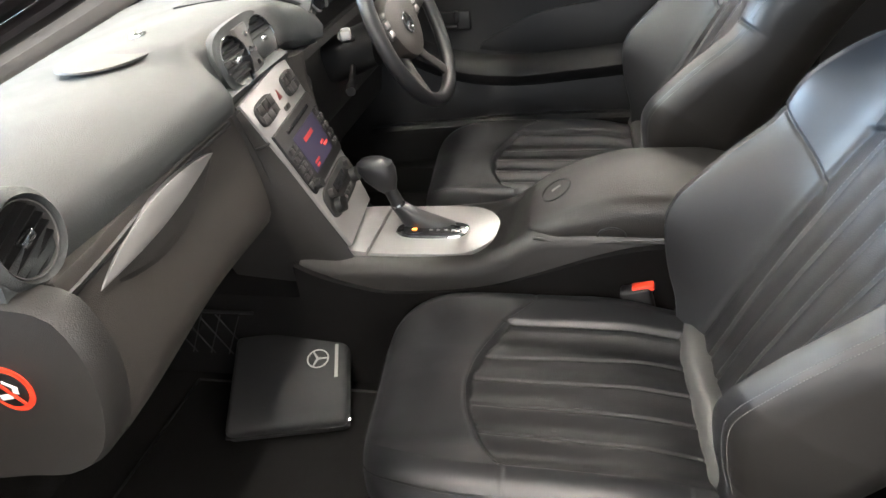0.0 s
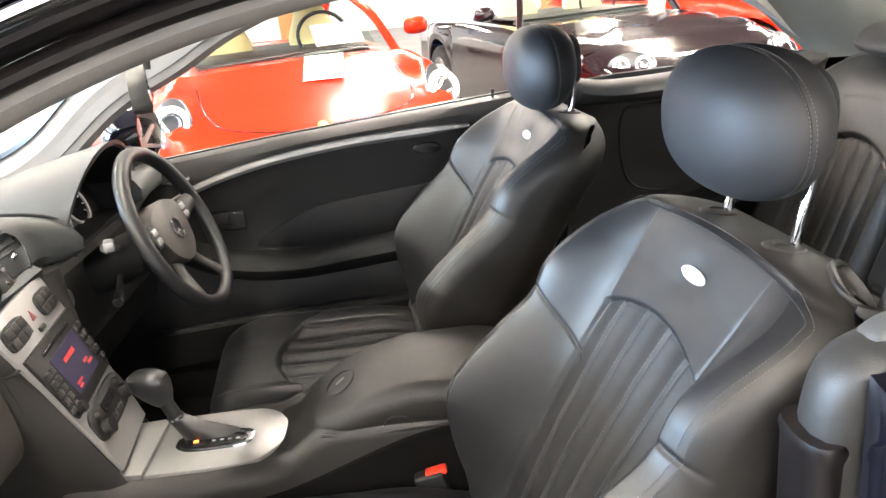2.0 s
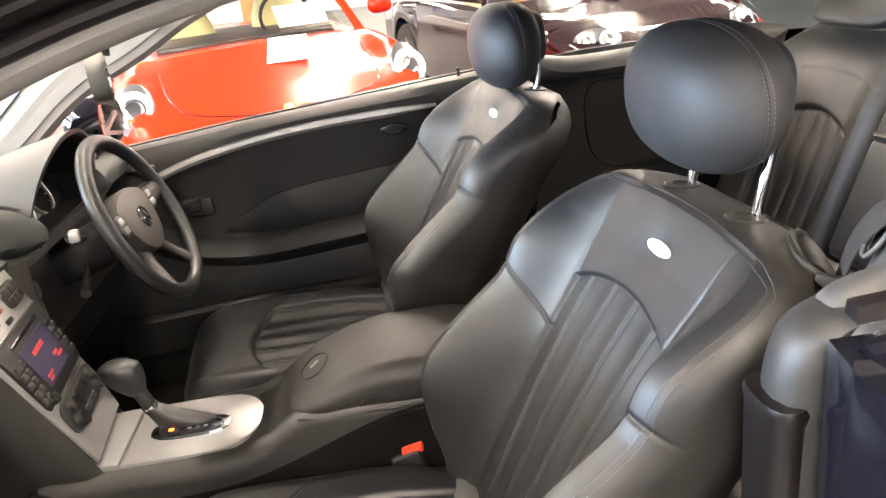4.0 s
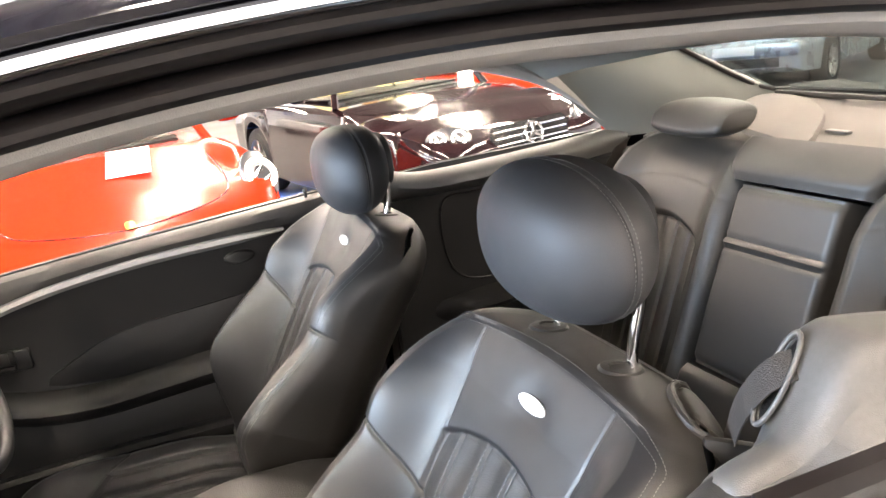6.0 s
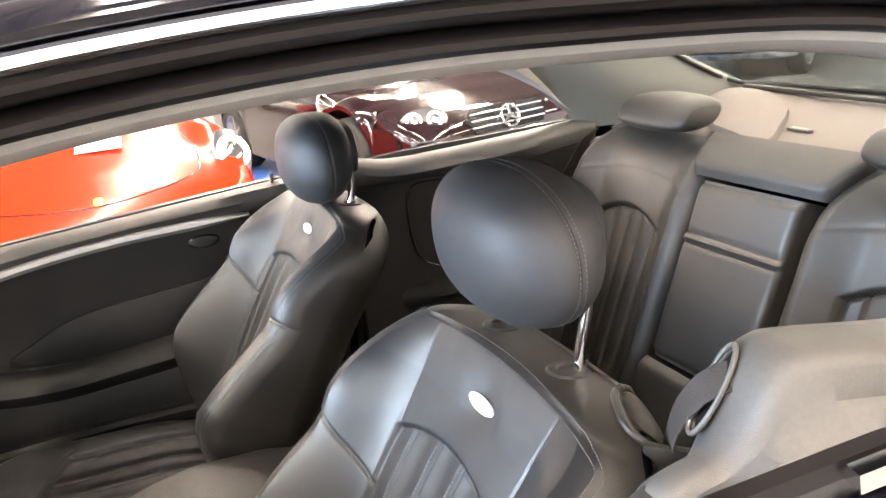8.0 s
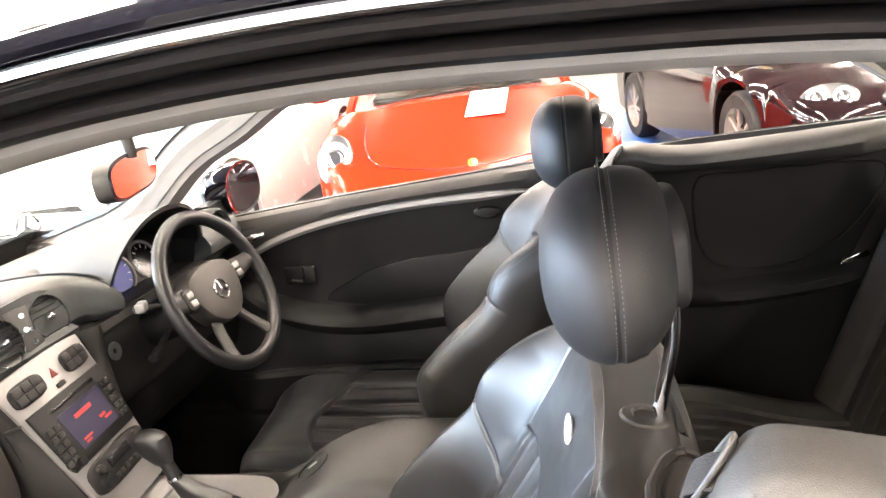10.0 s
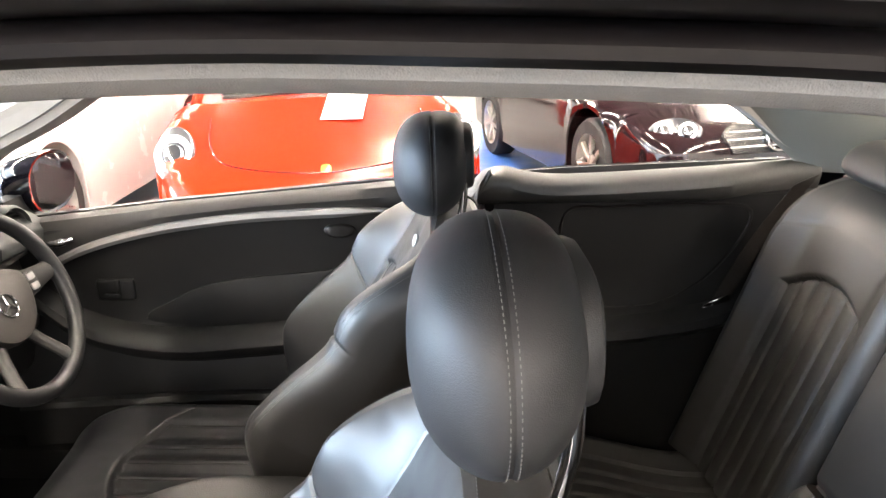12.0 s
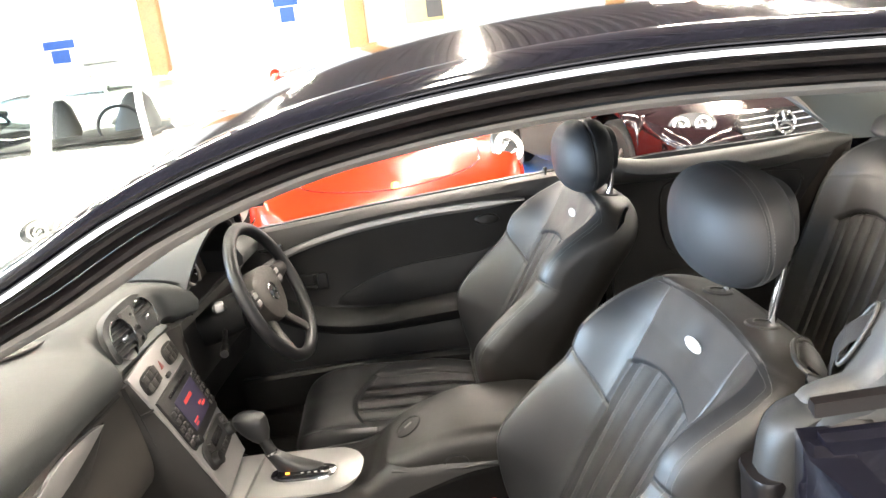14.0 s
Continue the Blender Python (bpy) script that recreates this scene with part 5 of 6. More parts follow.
doorpart("upper_trim", loft(rings), DARKDASH, "charcoal padded upper door trim")
inlay = curve([(-0.40, 0.800), (-0.30, 0.856), (-0.20, 0.893), (-0.06, 0.924), (0.12, 0.946), (0.30, 0.955), (0.435, 0.958)], 60)
rings = []
for k, (x, z) in enumerate(inlay):
    h = 0.0125 * min(1.0, (59 - k) / 10 + 0.25)
    rings.append([Vector((x, y, z + dz * h)) for y, dz in ((0.700, 1), (0.686, 0.5), (0.684, -0.3), (0.690, -1), (0.71, -0.8))])
doorpart("trim_inlay", loft(rings), SILVER, "curved satin silver inlay")
arm = curve([(-0.50, 0.80), (-0.40, 0.770), (-0.30, 0.705), (-0.18, 0.665), (-0.04, 0.652), (0.12, 0.664), (0.26, 0.676), (0.50, 0.69)], 60)
doorpart("armrest", loft([[Vector((x, 0.72 - (0.72 - y) * min(1, 0.35 + k / 25), z + dz)) for y, dz in ((0.72, 0.030), (0.690, 0.024), (0.664, 0.010), (0.656, -0.008), (0.664, -0.028), (0.70, -0.050))] for k, (x, z) in enumerate(arm)]), ARMPAD, "sweeping padded armrest")
pocket = curve([(-0.45, 0.50), (-0.25, 0.515), (0.0, 0.53), (0.3, 0.535), (0.55, 0.53)], 40)
doorpart("map_pocket", loft([[Vector((x, y, z + dz)) for y, dz in ((0.70, 0.0), (0.665, 0.004), (0.655, -0.006), (0.66, -0.10), (0.70, -0.10))] for x, z in pocket]), BLACKPL, "black map pocket rim")
cloth = curve([(-0.14, 0.70), (-0.07, 0.748), (0.02, 0.785), (0.19, 0.808), (0.52, 0.82), (0.54, 0.70), (0.3, 0.68), (0.05, 0.68)], 60, closed=True)
doorpart("insert_pad", slab([(x, z) for x, z in cloth], 0.007, frame_of((0, 0.7195, 0), (1, 0, 0), (0, 0, 1)), 0.003), BLACKPL, "black padded door insert")
doorpart("lumbar_switch", loft([[Vector((0.325 + 0.036 * c * f, 0.712 - d, 0.911 + 0.016 * s * f)) for c, s in oval(1, 1, 24)] for d, f in ((0.0, 1.0), (0.012, 0.95), (0.016, 0.75))]), BLACKPL, "oval black door grip switch")
hb = doorpart("handle_bezel", slab([(-0.305 + x, 0.895 + y) for x, y in oval(0.045, 0.026, 28, 2.5)], 0.006, frame_of((0, 0.700, 0), (1, 0, 0), (0, 0, 1)), 0.002), BLACKPL)
doorpart("door_handle", tube([(-0.335, 0.690, 0.888), (-0.31, 0.680, 0.892), (-0.285, 0.680, 0.898), (-0.268, 0.688, 0.902)], [0.006, 0.009, 0.010, 0.006], 12, 12), CHROME, "chrome inner door handle", hb)
sw = doorpart("seat_switch", block(0.09, 0.012, 0.05, pose(-0.20, 0.712, 0.775), 0.006, 3), BLACKPL, "black seat adjuster in the door")
doorpart("switch_lever", merged(block(0.035, 0.012, 0.010, pose(-0.205, 0.700, 0.763), 0.003), block(0.012, 0.012, 0.030, pose(-0.190, 0.700, 0.787), 0.003)), BLACKPL, "", sw)
doorpart("window_seal", loft([[Vector((x, 0.735 + o, door_top(x) + u)) for o, u in ((0, -0.004), (0.001, 0.006), (0.012, 0.007), (0.014, -0.004))] for x in np.linspace(-0.60, 0.585, 30)]), RUBBER, "black window seal")
doorpart("lock_pin", lathe([(0.004, 0), (0.004, 0.014), (0.006, 0.016), (0.005, 0.022), (0, 0.023)], 12, pose(0.50, 0.715, door_top(0.5))), BLACKPL)
wing = root("door_mirror", -0.41, 0.80, 0.935, "black door mirror on the driver's door", "mirror")
wing.rotation_euler = (0, 0, radians(4))
part("mirror_shell", loft([[Vector((dx, 0.075 + 0.112 * c * f, 0.06 + 0.074 * s * f)) for c, s in oval(1, 1, 30, 2.4)] for dx, f in ((-0.10, 0.35), (-0.085, 0.7), (-0.05, 0.93), (0.0, 1.0), (0.012, 0.98), (0.010, 0.90), (0.0, 0.88))]), BLACKPAINT, wing, "glossy black mirror shell")
part("mirror_glass", slab(oval(0.098, 0.063, 30, 2.4), 0.003, Matrix.Translation((0.004, 0.075, 0.06)) @ frame_of((0, 0, 0), (0.12, 1, 0), (0, 0, 1))), MIRROR, wing, "mirror glass")
part("mirror_foot", loft([[Vector((x, -0.06 + y, z)) for x, z in ((-0.06, -0.03), (0.0, -0.03), (-0.01, 0.05), (-0.05, 0.05))] for y in (-0.05, 0.06)]), BLACKPL, wing)
inner = root("interior_mirror", -0.09, 0.0, 1.285, "grey interior rear-view mirror below the windscreen", "mirror")
part("mirror_arm", tube([(-0.03, 0, 0.02), (0.0, 0, -0.03), (0.0, 0, -0.06)], 0.010, 10, 8), GREYPL, inner)
mm = frame_of((0.0, 0.0, -0.085), (-0.32, 1, 0), (0, 0, 1))
part("mirror_case", slab(oval(0.115, 0.034, 30, 3.4), -0.025, mm, 0.0), GREYPL, inner)
part("mirror_glass", slab(oval(0.108, 0.029, 30, 3.4), 0.002, mm), MIRROR, inner)

# ---- rear side trims with belt outlets ----
QT_NEAR = [(0.640, 0.995), (0.652, 1.016), (0.680, 1.026), (0.702, 1.032), (0.722, 1.054), (0.742, 1.084), (0.762, 1.096), (0.79, 1.096), (0.9, 1.078), (1.0, 1.068), (1.2, 1.056), (1.30, 1.052)]
QT_FAR = [(0.585, 0.985), (0.61, 1.018), (0.64, 1.048), (0.68, 1.056), (0.72, 1.046), (0.78, 1.038), (0.9, 1.040), (1.1, 1.050), (1.24, 1.060), (1.30, 1.062)]
for side in (-1, 1):
    near = side < 0
    QT = QT_NEAR if near else QT_FAR
    q = root("quarter_trim", 1.0, side * 0.66, 0.4, "moulded grey and black rear side trim under the quarter window", "trim panel", "rear side trims")

    def qpart(name, bm, mat, label="", parent=None):
        return part(name, shifted(bm, -1.0, -side * 0.66, -0.4), mat, parent or q, label)

    QTC = curve(QT, 120)
    x0 = QT[0][0]
    rings = []
    for x in list(x0 + 0.02 * (1 - np.cos(np.linspace(0.15, math.pi / 2, 8)))) + list(np.linspace(x0 + 0.025, 1.30, 100)):
        e = math.sqrt(max(0.0, 1 - (1 - min(1, (x - x0 + 0.002) / 0.03)) ** 2))
        top = float(np.interp(x, QTC[:, 0], QTC[:, 1])) - 0.012 * (1 - e)
        sill = door_top(x) - 0.006
        if near:
            rise = step(x, 0.700, 0.762)
            inn = 0.606 + 0.012 * (1 - e) - 0.010 * rise + 0.045 * step(x, 1.0, 1.3)
            low, dip = min(0.93, top - 0.06), 1 - rise
            prof = [(0.690, low), (inn + 0.03, low), (inn + 0.004, low + 0.02), (inn, top - 0.020 - 0.026 * dip), (inn + 0.003, top - 0.008 - 0.028 * dip), (inn + 0.010, top - 0.002 - 0.024 * dip), (inn + 0.022, top - 0.014 * dip), (0.640, top - 0.003 * dip), (0.656, top - 0.001), (0.664, top - 0.004), (0.670, top - 0.012), (0.674, top - 0.024 * rise - 0.012), (0.694, min(sill + 0.012, top - 0.014)), (0.702, min(sill + 0.004, top - 0.020)), (0.706, min(sill, top - 0.03) - 0.01)]
        else:
            inn = 0.588 + 0.02 * (1 - e) + 0.05 * step(x, 1.05, 1.3)
            low = 0.985
            prof = [(0.690, low), (inn + 0.04, low), (inn + 0.020, low + 0.012), (inn + 0.006, top - 0.030), (inn + 0.008, top - 0.018), (inn + 0.018, top - 0.007), (inn + 0.034, top - 0.001), (0.652, top), (0.672, top - 0.002), (0.684, min(sill, top - 0.006)), (0.692, min(sill, top - 0.01) - 0.01)]
        rings.append([Vector((x, side * y, z)) for y, z in prof])
    qpart("upper_trim", loft(rings), GREYPL, "grey grained upper trim with belt outlet")
    rings = []
    for x in np.linspace(0.66, 1.34, 30):
        prof = [(0.70, 0.36), (0.66, 0.36), (0.640, 0.60), (0.650, 0.80), (0.636, 0.95), (0.628, 0.998), (0.67, 1.005)]
        rings.append([Vector((x, side * y, z)) for y, z in prof])
    qpart("side_panel", loft(rings), BLACKPL, "black lower side panel")
    inset = curve([(0.80, 0.955), (0.9, 0.975), (1.12, 0.978), (1.17, 0.955), (1.14, 0.88), (1.07, 0.80), (0.96, 0.755), (0.82, 0.78)], 70, closed=True)
    qpart("panel_seam", tube([(x, side * (lerp([(0.6, 0.640), (0.80, 0.650), (0.95, 0.636), (1.0, 0.628)], z) - 0.0005), z) for x, z in inset], 0.0028, 6, closed=True), RUBBER, "stitched panel outline")
    line = curve([(0.70, 0.685), (0.84, 0.700), (0.98, 0.715), (1.12, 0.745), (1.20, 0.80), (1.25, 0.90)], 30)
    qpart("side_armrest", loft([[Vector((x, side * (0.66 - (0.66 - y) * (0.12 + 0.88 * step(k, 0, 9))), z + dz)) for y, dz in ((0.66, 0.03), (0.625, 0.024), (0.606, 0.008), (0.604, -0.010), (0.618, -0.026), (0.66, -0.034))] for k, (x, z) in enumerate(line)]), BLACKPL, "padded side armrest")
    # belt outlet on the front inner corner of the trim, with the webbing that comes out of it
    mid = Vector((0.7290, -0.6145, 1.056)) if near else Vector((0.640, 0.604, 1.028))
    size = 0.84 if near else 0.72
    along = Vector((0.52, 0.0, 0.85)).normalized()
    out_dir = Vector((-0.83, -side * 0.18, 0.53)).normalized()
    across = out_dir.cross(along).normalized()
    loop = [mid + out_dir * 0.004 + size * (along * 0.047 * math.cos(t) + across * 0.016 * math.sin(t)) for t in np.linspace(0, 2 * math.pi, 40, endpoint=False)]
    outlet = qpart("belt_outlet", tube([tuple(p) for p in loop], 0.0028 * size, 10, closed=True), GREYPL, "raised rim of the belt outlet")
    inner_rim = [mid + out_dir * 0.001 + size * (along * 0.044 * math.cos(t) + across * 0.0130 * math.sin(t)) for t in np.linspace(0, 2 * math.pi, 40, endpoint=False)]
    qpart("inner_rim", tube([tuple(p) for p in inner_rim], 0.0020 * size, 8, closed=True), SHELL, "", outlet)
    hole = bmesh.new()
    hole.faces.new([hole.verts.new(p) for p in loop])
    bmesh.ops.translate(hole, verts=hole.verts, vec=-out_dir * 0.003)
    qpart("outlet_slot", hole, CARPET, "", outlet)
    seal = curve([(0.606, 0.36), (0.606, 0.70), (0.608, 0.86), (0.614, 0.945), (0.626, 0.985), (0.644, 1.000), (0.668, 1.008)], 60) if near else curve([(0.580, 0.36), (0.580, 0.70), (0.582, 0.88), (0.588, 0.955), (0.602, 0.992), (0.625, 1.012)], 50)
    qpart("jamb_seal", loft([[Vector((x + dx, side * (0.660 + dy), z)) for dx, dy in ((0.004, -0.030), (-0.008, -0.024), (-0.014, -0.010), (-0.014, 0.010), (-0.008, 0.024), (0.004, 0.032), (0.03, 0.032), (0.03, -0.030))] for x, z in seal]), SEALGREY if near else RUBBER, "grey rubber seal round the door jamb")
    if near:
        qpart("seal_sleeve", loft([[Vector((0.606 + 0.019 * c * f, -0.660 + 0.034 * s * f, z)) for c, s in oval(1, 1, 18, 2.6)] for z, f in ((0.36, 1.0), (0.86, 1.0), (0.915, 1.02), (0.925, 1.10), (0.932, 1.02))]), RUBBER, "dark lower sleeve of the jamb seal")
        boot = [(0.640, 0.985), (0.655, 1.002), (0.680, 1.006), (0.700, 1.000), (0.715, 0.985)]
        qpart("channel_boot", loft([[Vector((x, -0.700 - 0.045 * t - 0.004 * math.sin(9 * t + 40 * x), z - 0.05 * t * t - 0.006 * math.sin(14 * t + 30 * x))) for x, z in boot] + [Vector((x, -0.690 - 0.045 * t, z - 0.04 - 0.05 * t * t)) for x, z in reversed(boot)] for t in np.linspace(0, 1, 14)]), RUBBER, "crumpled black rubber boot at the end of the window channel")
    belt = root("front_seat_belt", mid.x, mid.y, mid.z, "dark grey seat belt hanging from its outlet", "seat belt", "seat belts")
    run = curve([(0.016, side * 0.010, 0.016), (-0.006, -side * 0.001, 0.008), (-0.016, -side * 0.024, -0.026), (-0.010, -side * 0.050, -0.068), (-0.008, -side * 0.062, -0.11), (-0.004, -side * 0.060, -0.22), (-0.01, -side * 0.02, -0.42), (0.0, 0.0, -0.62)], 40)
    wide = Vector((-0.36, side * 0.77, -0.52))
    rings = []
    for k, p in enumerate(run):
        t = Vector(run[min(k + 1, 39)] - run[max(k - 1, 0)]).normalized()
        w = (wide - t * wide.dot(t)).normalized() * 0.0165 * size
        nrm = t.cross(w).normalized() * 0.0007
        rings.append([Vector(p) - w - nrm, Vector(p) + w - nrm, Vector(p) + w + nrm, Vector(p) - w + nrm])
    part("webbing", loft(rings), WEBBING, belt, "dark grey webbing")
    part("tongue", merged(block(0.046, 0.010, 0.034, pose(-0.018, -side * 0.046, -0.088, 0, 12, side * 25), 0.004), block(0.030, 0.003, 0.036, pose(-0.030, -side * 0.050, -0.112, 0, 12, side * 25), 0.001)), SHELL, belt, "grey belt tongue")

# latch on the near door jamb
latch = root("door_striker", 0.614, -0.775, 0.72, "metal door striker on the black jamb", "striker")
part("striker_plate", block(0.006, 0.05, 0.07, pose(0, 0, 0), 0.002), CHROME, latch)
part("striker_loop", tube([(0, -0.012, -0.02), (-0.035, -0.012, -0.018), (-0.035, -0.012, 0.018), (0, -0.012, 0.02)], 0.005, 8, 16), CHROME, latch)

# passenger door, swung open
pd = root("passenger_door", -0.66, -0.80, 0.30, "open black passenger door with its window lowered", "door")
pd.rotation_euler = (0, 0, radians(-66))
part("door_skin", loft([[Vector((x, y, z)) for y, z in ((-0.02, door_top(x - 0.66) - 0.31), (0.0, 0.55), (0.06, 0.42), (0.065, 0.28), (0.03, 0.03), (0.0, 0.03), (-0.03, 0.5))] for x in np.linspace(0.0, 1.26, 16)]), BLACKPAINT, pd, "glossy black outer skin").matrix_basis = Matrix.Diagonal((1, -1, 1, 1))
part("door_panel", loft([[Vector((x, y, z)) for y, z in ((0.0, 0.06), (0.09, 0.08), (0.10, 0.25), (0.085, 0.36), (0.09, door_top(x - 0.66) - 0.34), (0.07, door_top(x - 0.66) - 0.30), (0.0, door_top(x - 0.66) - 0.30))] for x in np.linspace(0.03, 1.24, 16)]), BLACKPL, pd, "black moulded door panel")
part("armrest", loft([[Vector((x, y, z + dz)) for y, dz in ((0.085, 0.03), (0.14, 0.02), (0.15, -0.01), (0.085, -0.05))] for x, z in ((0.3, 0.42), (0.5, 0.36), (0.8, 0.36), (1.15, 0.39))]), DARKDASH, pd)
part("sill_moulding", loft([[Vector((x, y, door_top(x - 0.66) - 0.30 + z)) for y, z in ((0.0, 0.0), (0.0, 0.01), (0.02, 0.012), (0.02, 0.0))] for x in np.linspace(0.0, 1.26, 16)]), CHROME, pd)

# ---- rear bench ----
bench = root("rear_bench", 1.05, 0, 0.31, "black leather rear bench with two shaped places", "bench")


def bpart(name, bm, mat, label="", parent=None):
    return part(name, shifted(bm, -1.05, 0, -0.31), mat, parent or bench, label)


RL = radians(20)
RB, RUP, RFW = Vector((1.112, 0.02, 0.52)), Vector((math.sin(RL), 0, math.cos(RL))), Vector((-math.cos(RL), 0, math.sin(RL)))
RY = 0.335
for side in (1, -1):
    grid, kinds = [], []
    for s in list(np.linspace(-0.03, 0.50, 170)) + list(0.50 + 0.09 * np.sin(np.linspace(0, math.pi / 2, 18))[1:]):
        e = max(0.0, (s - 0.44) / 0.15)
        w = 0.205 * (0.72 + 0.28 * math.sqrt(max(0.0, 1 - e**2.4)))

        def top(a, s=s, e=e):
            n = 0.036 * step(abs(a), 0.10, 0.19) * (1 - 0.6 * e) - 0.045 * e**3
            arch = 0.415 - 3.0 * a * a
            if s < arch and abs(a) < 0.118:
                n -= 0.008
                for g in (-0.085, -0.042, 0.0, 0.042, 0.085):
                    n -= 0.005 * bump1(a, g, 0.0035)
                n -= 0.001 * math.cos(2 * math.pi * a / 0.0425)
            edge = min(abs(abs(a) - 0.118) if s < 0.375 else 9, abs(s - arch) if abs(a) < 0.12 else 9)
            n -= 0.006 * math.exp(-((edge / 0.005) ** 2))
            n -= 0.0015 * bump1(s, 0.505 - 1.2 * a * a, 0.005)
            return n + 0.0007 * noise.noise(Vector((s * 14, a * 14 + side, 2.2)))

        ring = ring_of(w, 0.035, top, -0.12 + 0.05 * e**3, 160)
        grid.append([RB + RUP * s + RFW * n + Vector((-1.05, side * RY + a, -0.31)) for a, n in ring])
        kinds.append(["backrest_insert" if k < 159 and abs(ring[k][0]) < 0.118 and s < 0.415 - 3.0 * ring[k][0] ** 2 else "backrest" for k in range(len(ring))])
    sheet_parts(grid, kinds, {"backrest_insert": WARMLITSKIN, "backrest": WARMLITSKIN}, bench, {"backrest_insert": "pleated black leather rear centre", "backrest": "black leather rear backrest"})
    bm = bmesh.new()
    bm.faces.new([bm.verts.new(p) for p in grid[-1]])
    bpart("backrest_top", shifted(bm, 1.05, 0, 0.31), WARMLITSKIN)
    rings = []
    for x in np.linspace(0.66, 1.14, 70):
        def ctop(a, x=x):
            f = min(1.0, (x - 0.655) / 0.09)
            z = 0.525 - 0.06 * (1 - math.sqrt(max(0, 1 - (1 - f) ** 2))) - 0.05 * step(x, 0.8, 1.1) + 0.02 * step(abs(a), 0.11, 0.18)
            front = 0.735 + 2.5 * a * a
            if abs(a) < 0.125 and x > front:
                z -= 0.008 + 0.006 * sum(bump1(a, g, 0.0045) for g in (-0.084, -0.042, 0.0, 0.042, 0.084))
            return z
        rings.append([Vector((x, side * RY + a, z)) for a, z in ring_of(0.215, 0.05, ctop, 0.33, 90)])
    bpart("cushion", loft(rings), WARMLITSKIN, "pleated black leather rear cushion")
    hr = bpart("headrest", loft([[Vector((1.325 + 0.050 * c * (0.5 + 0.5 * f) + 0.02 * (s * f), side * 0.315 + 0.02 + y, 1.104 + 0.036 * s * f)) for c, s in oval(1, 1, 30, 2.8)] for y, f in [(0.115 * math.sin(q), max(0.12, math.cos(q)) ** 0.35) for q in np.linspace(-1.5, 1.5, 31)]]), WARMLITSKIN, "low black leather rear headrest")
rings = []
for s in np.linspace(0.155, 0.505, 70):
    rings.append([RB + RUP * s + RFW * n + Vector((0, a, 0)) for a, n in ring_of(0.116 - 0.004 * step(s, 0.3, 0.1), 0.012, lambda a, s=s: 0.030 - 0.008 * (bump1(s, 0.158, 0.008) + bump1(s, 0.502, 0.008)) - 0.0035 * bump1(s, 0.405, 0.004) - 0.0035 * bump1(s, 0.385, 0.004) + 0.004 * bump1(s, 0.395, 0.006), -0.08, 30)])
bpart("centre_armrest", loft(rings), WARMLITSKIN, "folded black leather centre armrest")
rings = []
for s in np.linspace(0.512, 0.60, 16):
    e = (s - 0.512) / 0.088
    rings.append([RB + RUP * s + RFW * n + Vector((0, a, 0)) for a, n in ring_of(0.150 + 0.03 * e, 0.02, lambda a, e=e: 0.030 - 0.05 * e**2 - 0.01 * bump1(e, 0, 0.15), -0.14, 24)])
bpart("centre_pad", loft(rings), WARMLITSKIN, "black leather pad above the armrest")
rings = []
for s in np.linspace(-0.03, 0.148, 20):
    rings.append([RB + RUP * s + RFW * n + Vector((0, a, 0)) for a, n in ring_of(0.128, 0.02, lambda a, s=s: 0.045 - 0.015 * bump1(s, 0.148, 0.01), -0.08, 24)])
bpart("centre_lower", loft(rings), WARMLITSKIN)
bpart("tunnel_pad", block(0.40, 0.24, 0.10, pose(0.90, 0, 0.45), 0.03, 3), WARMLITSKIN)
bpart("bench_base", block(0.46, 1.28, 0.10, pose(0.92, 0, 0.36), 0.01), BLACKPL)
askew(bench)
belt = root("rear_seat_belt", 1.12, 0.66, 0.76, "black rear seat belt with metal tongue", "seat belt", "seat belts")
c = curve([(0.12, -0.10, 0.28), (0.06, -0.05, 0.15), (0.0, -0.02, 0.0), (-0.05, -0.01, -0.15), (-0.08, 0.0, -0.26)], 30)
part("webbing", loft([[Vector(p) + Vector((0.0, dy, 0)) + Vector((0.022 * sx, 0.0, 0.01 * sx)) for sx, dy in ((-1, 0), (1, 0), (1, 0.0015), (-1, 0.0015))] for p in c]), WEBBING, belt)
part("tongue", merged(block(0.055, 0.010, 0.04, pose(0.0, -0.03, 0.0, 0, -25, 0), 0.003), block(0.03, 0.003, 0.025, pose(-0.03, -0.03, -0.012, 0, -25, 0), 0.001)), CHROME, belt, "metal belt tongue")

# ---- on the floor ----
wal = root("document_wallet", -0.375, -0.195, 0.312, "black zipped document wallet leaning against the carpeted tunnel", "wallet")
wm = pose(0.014, -0.014, 0.052, 17, 0, 15) @ Matrix.Scale(1.04, 4)
part("cover", block(0.215, 0.205, 0.040, wm, 0.012, 3), WALLET, wal, "padded black nylon cover")
part("zip", merged(block(0.218, 0.208, 0.005, wm, 0.002)), BLACKPL, wal)
bm = star(0.019, 0.0015)
bmesh.ops.transform(bm, matrix=wm @ pose(0.052, 0.030, 0.0205, 0, 0, -90), verts=bm.verts)
part("wallet_emblem", bm, SILVER, wal, "silver star emblem")
part("wallet_lettering", block(0.006, 0.070, 0.0012, wm @ pose(0.086, 0.022, 0.0202)), SILVER, wal, "small silver lettering bar")
part("zip_pull", block(0.012, 0.01, 0.006, wm @ pose(0.105, -0.090, 0.0), 0.002), CHROME, wal)
mat = root("floor_mat", -0.36, -0.40, 0.311, "black carpet floor mat in the passenger footwell", "mat")
part("mat_top", block(0.46, 0.46, 0.008, pose(0, 0, 0.002), 0.003), CARPET, mat)
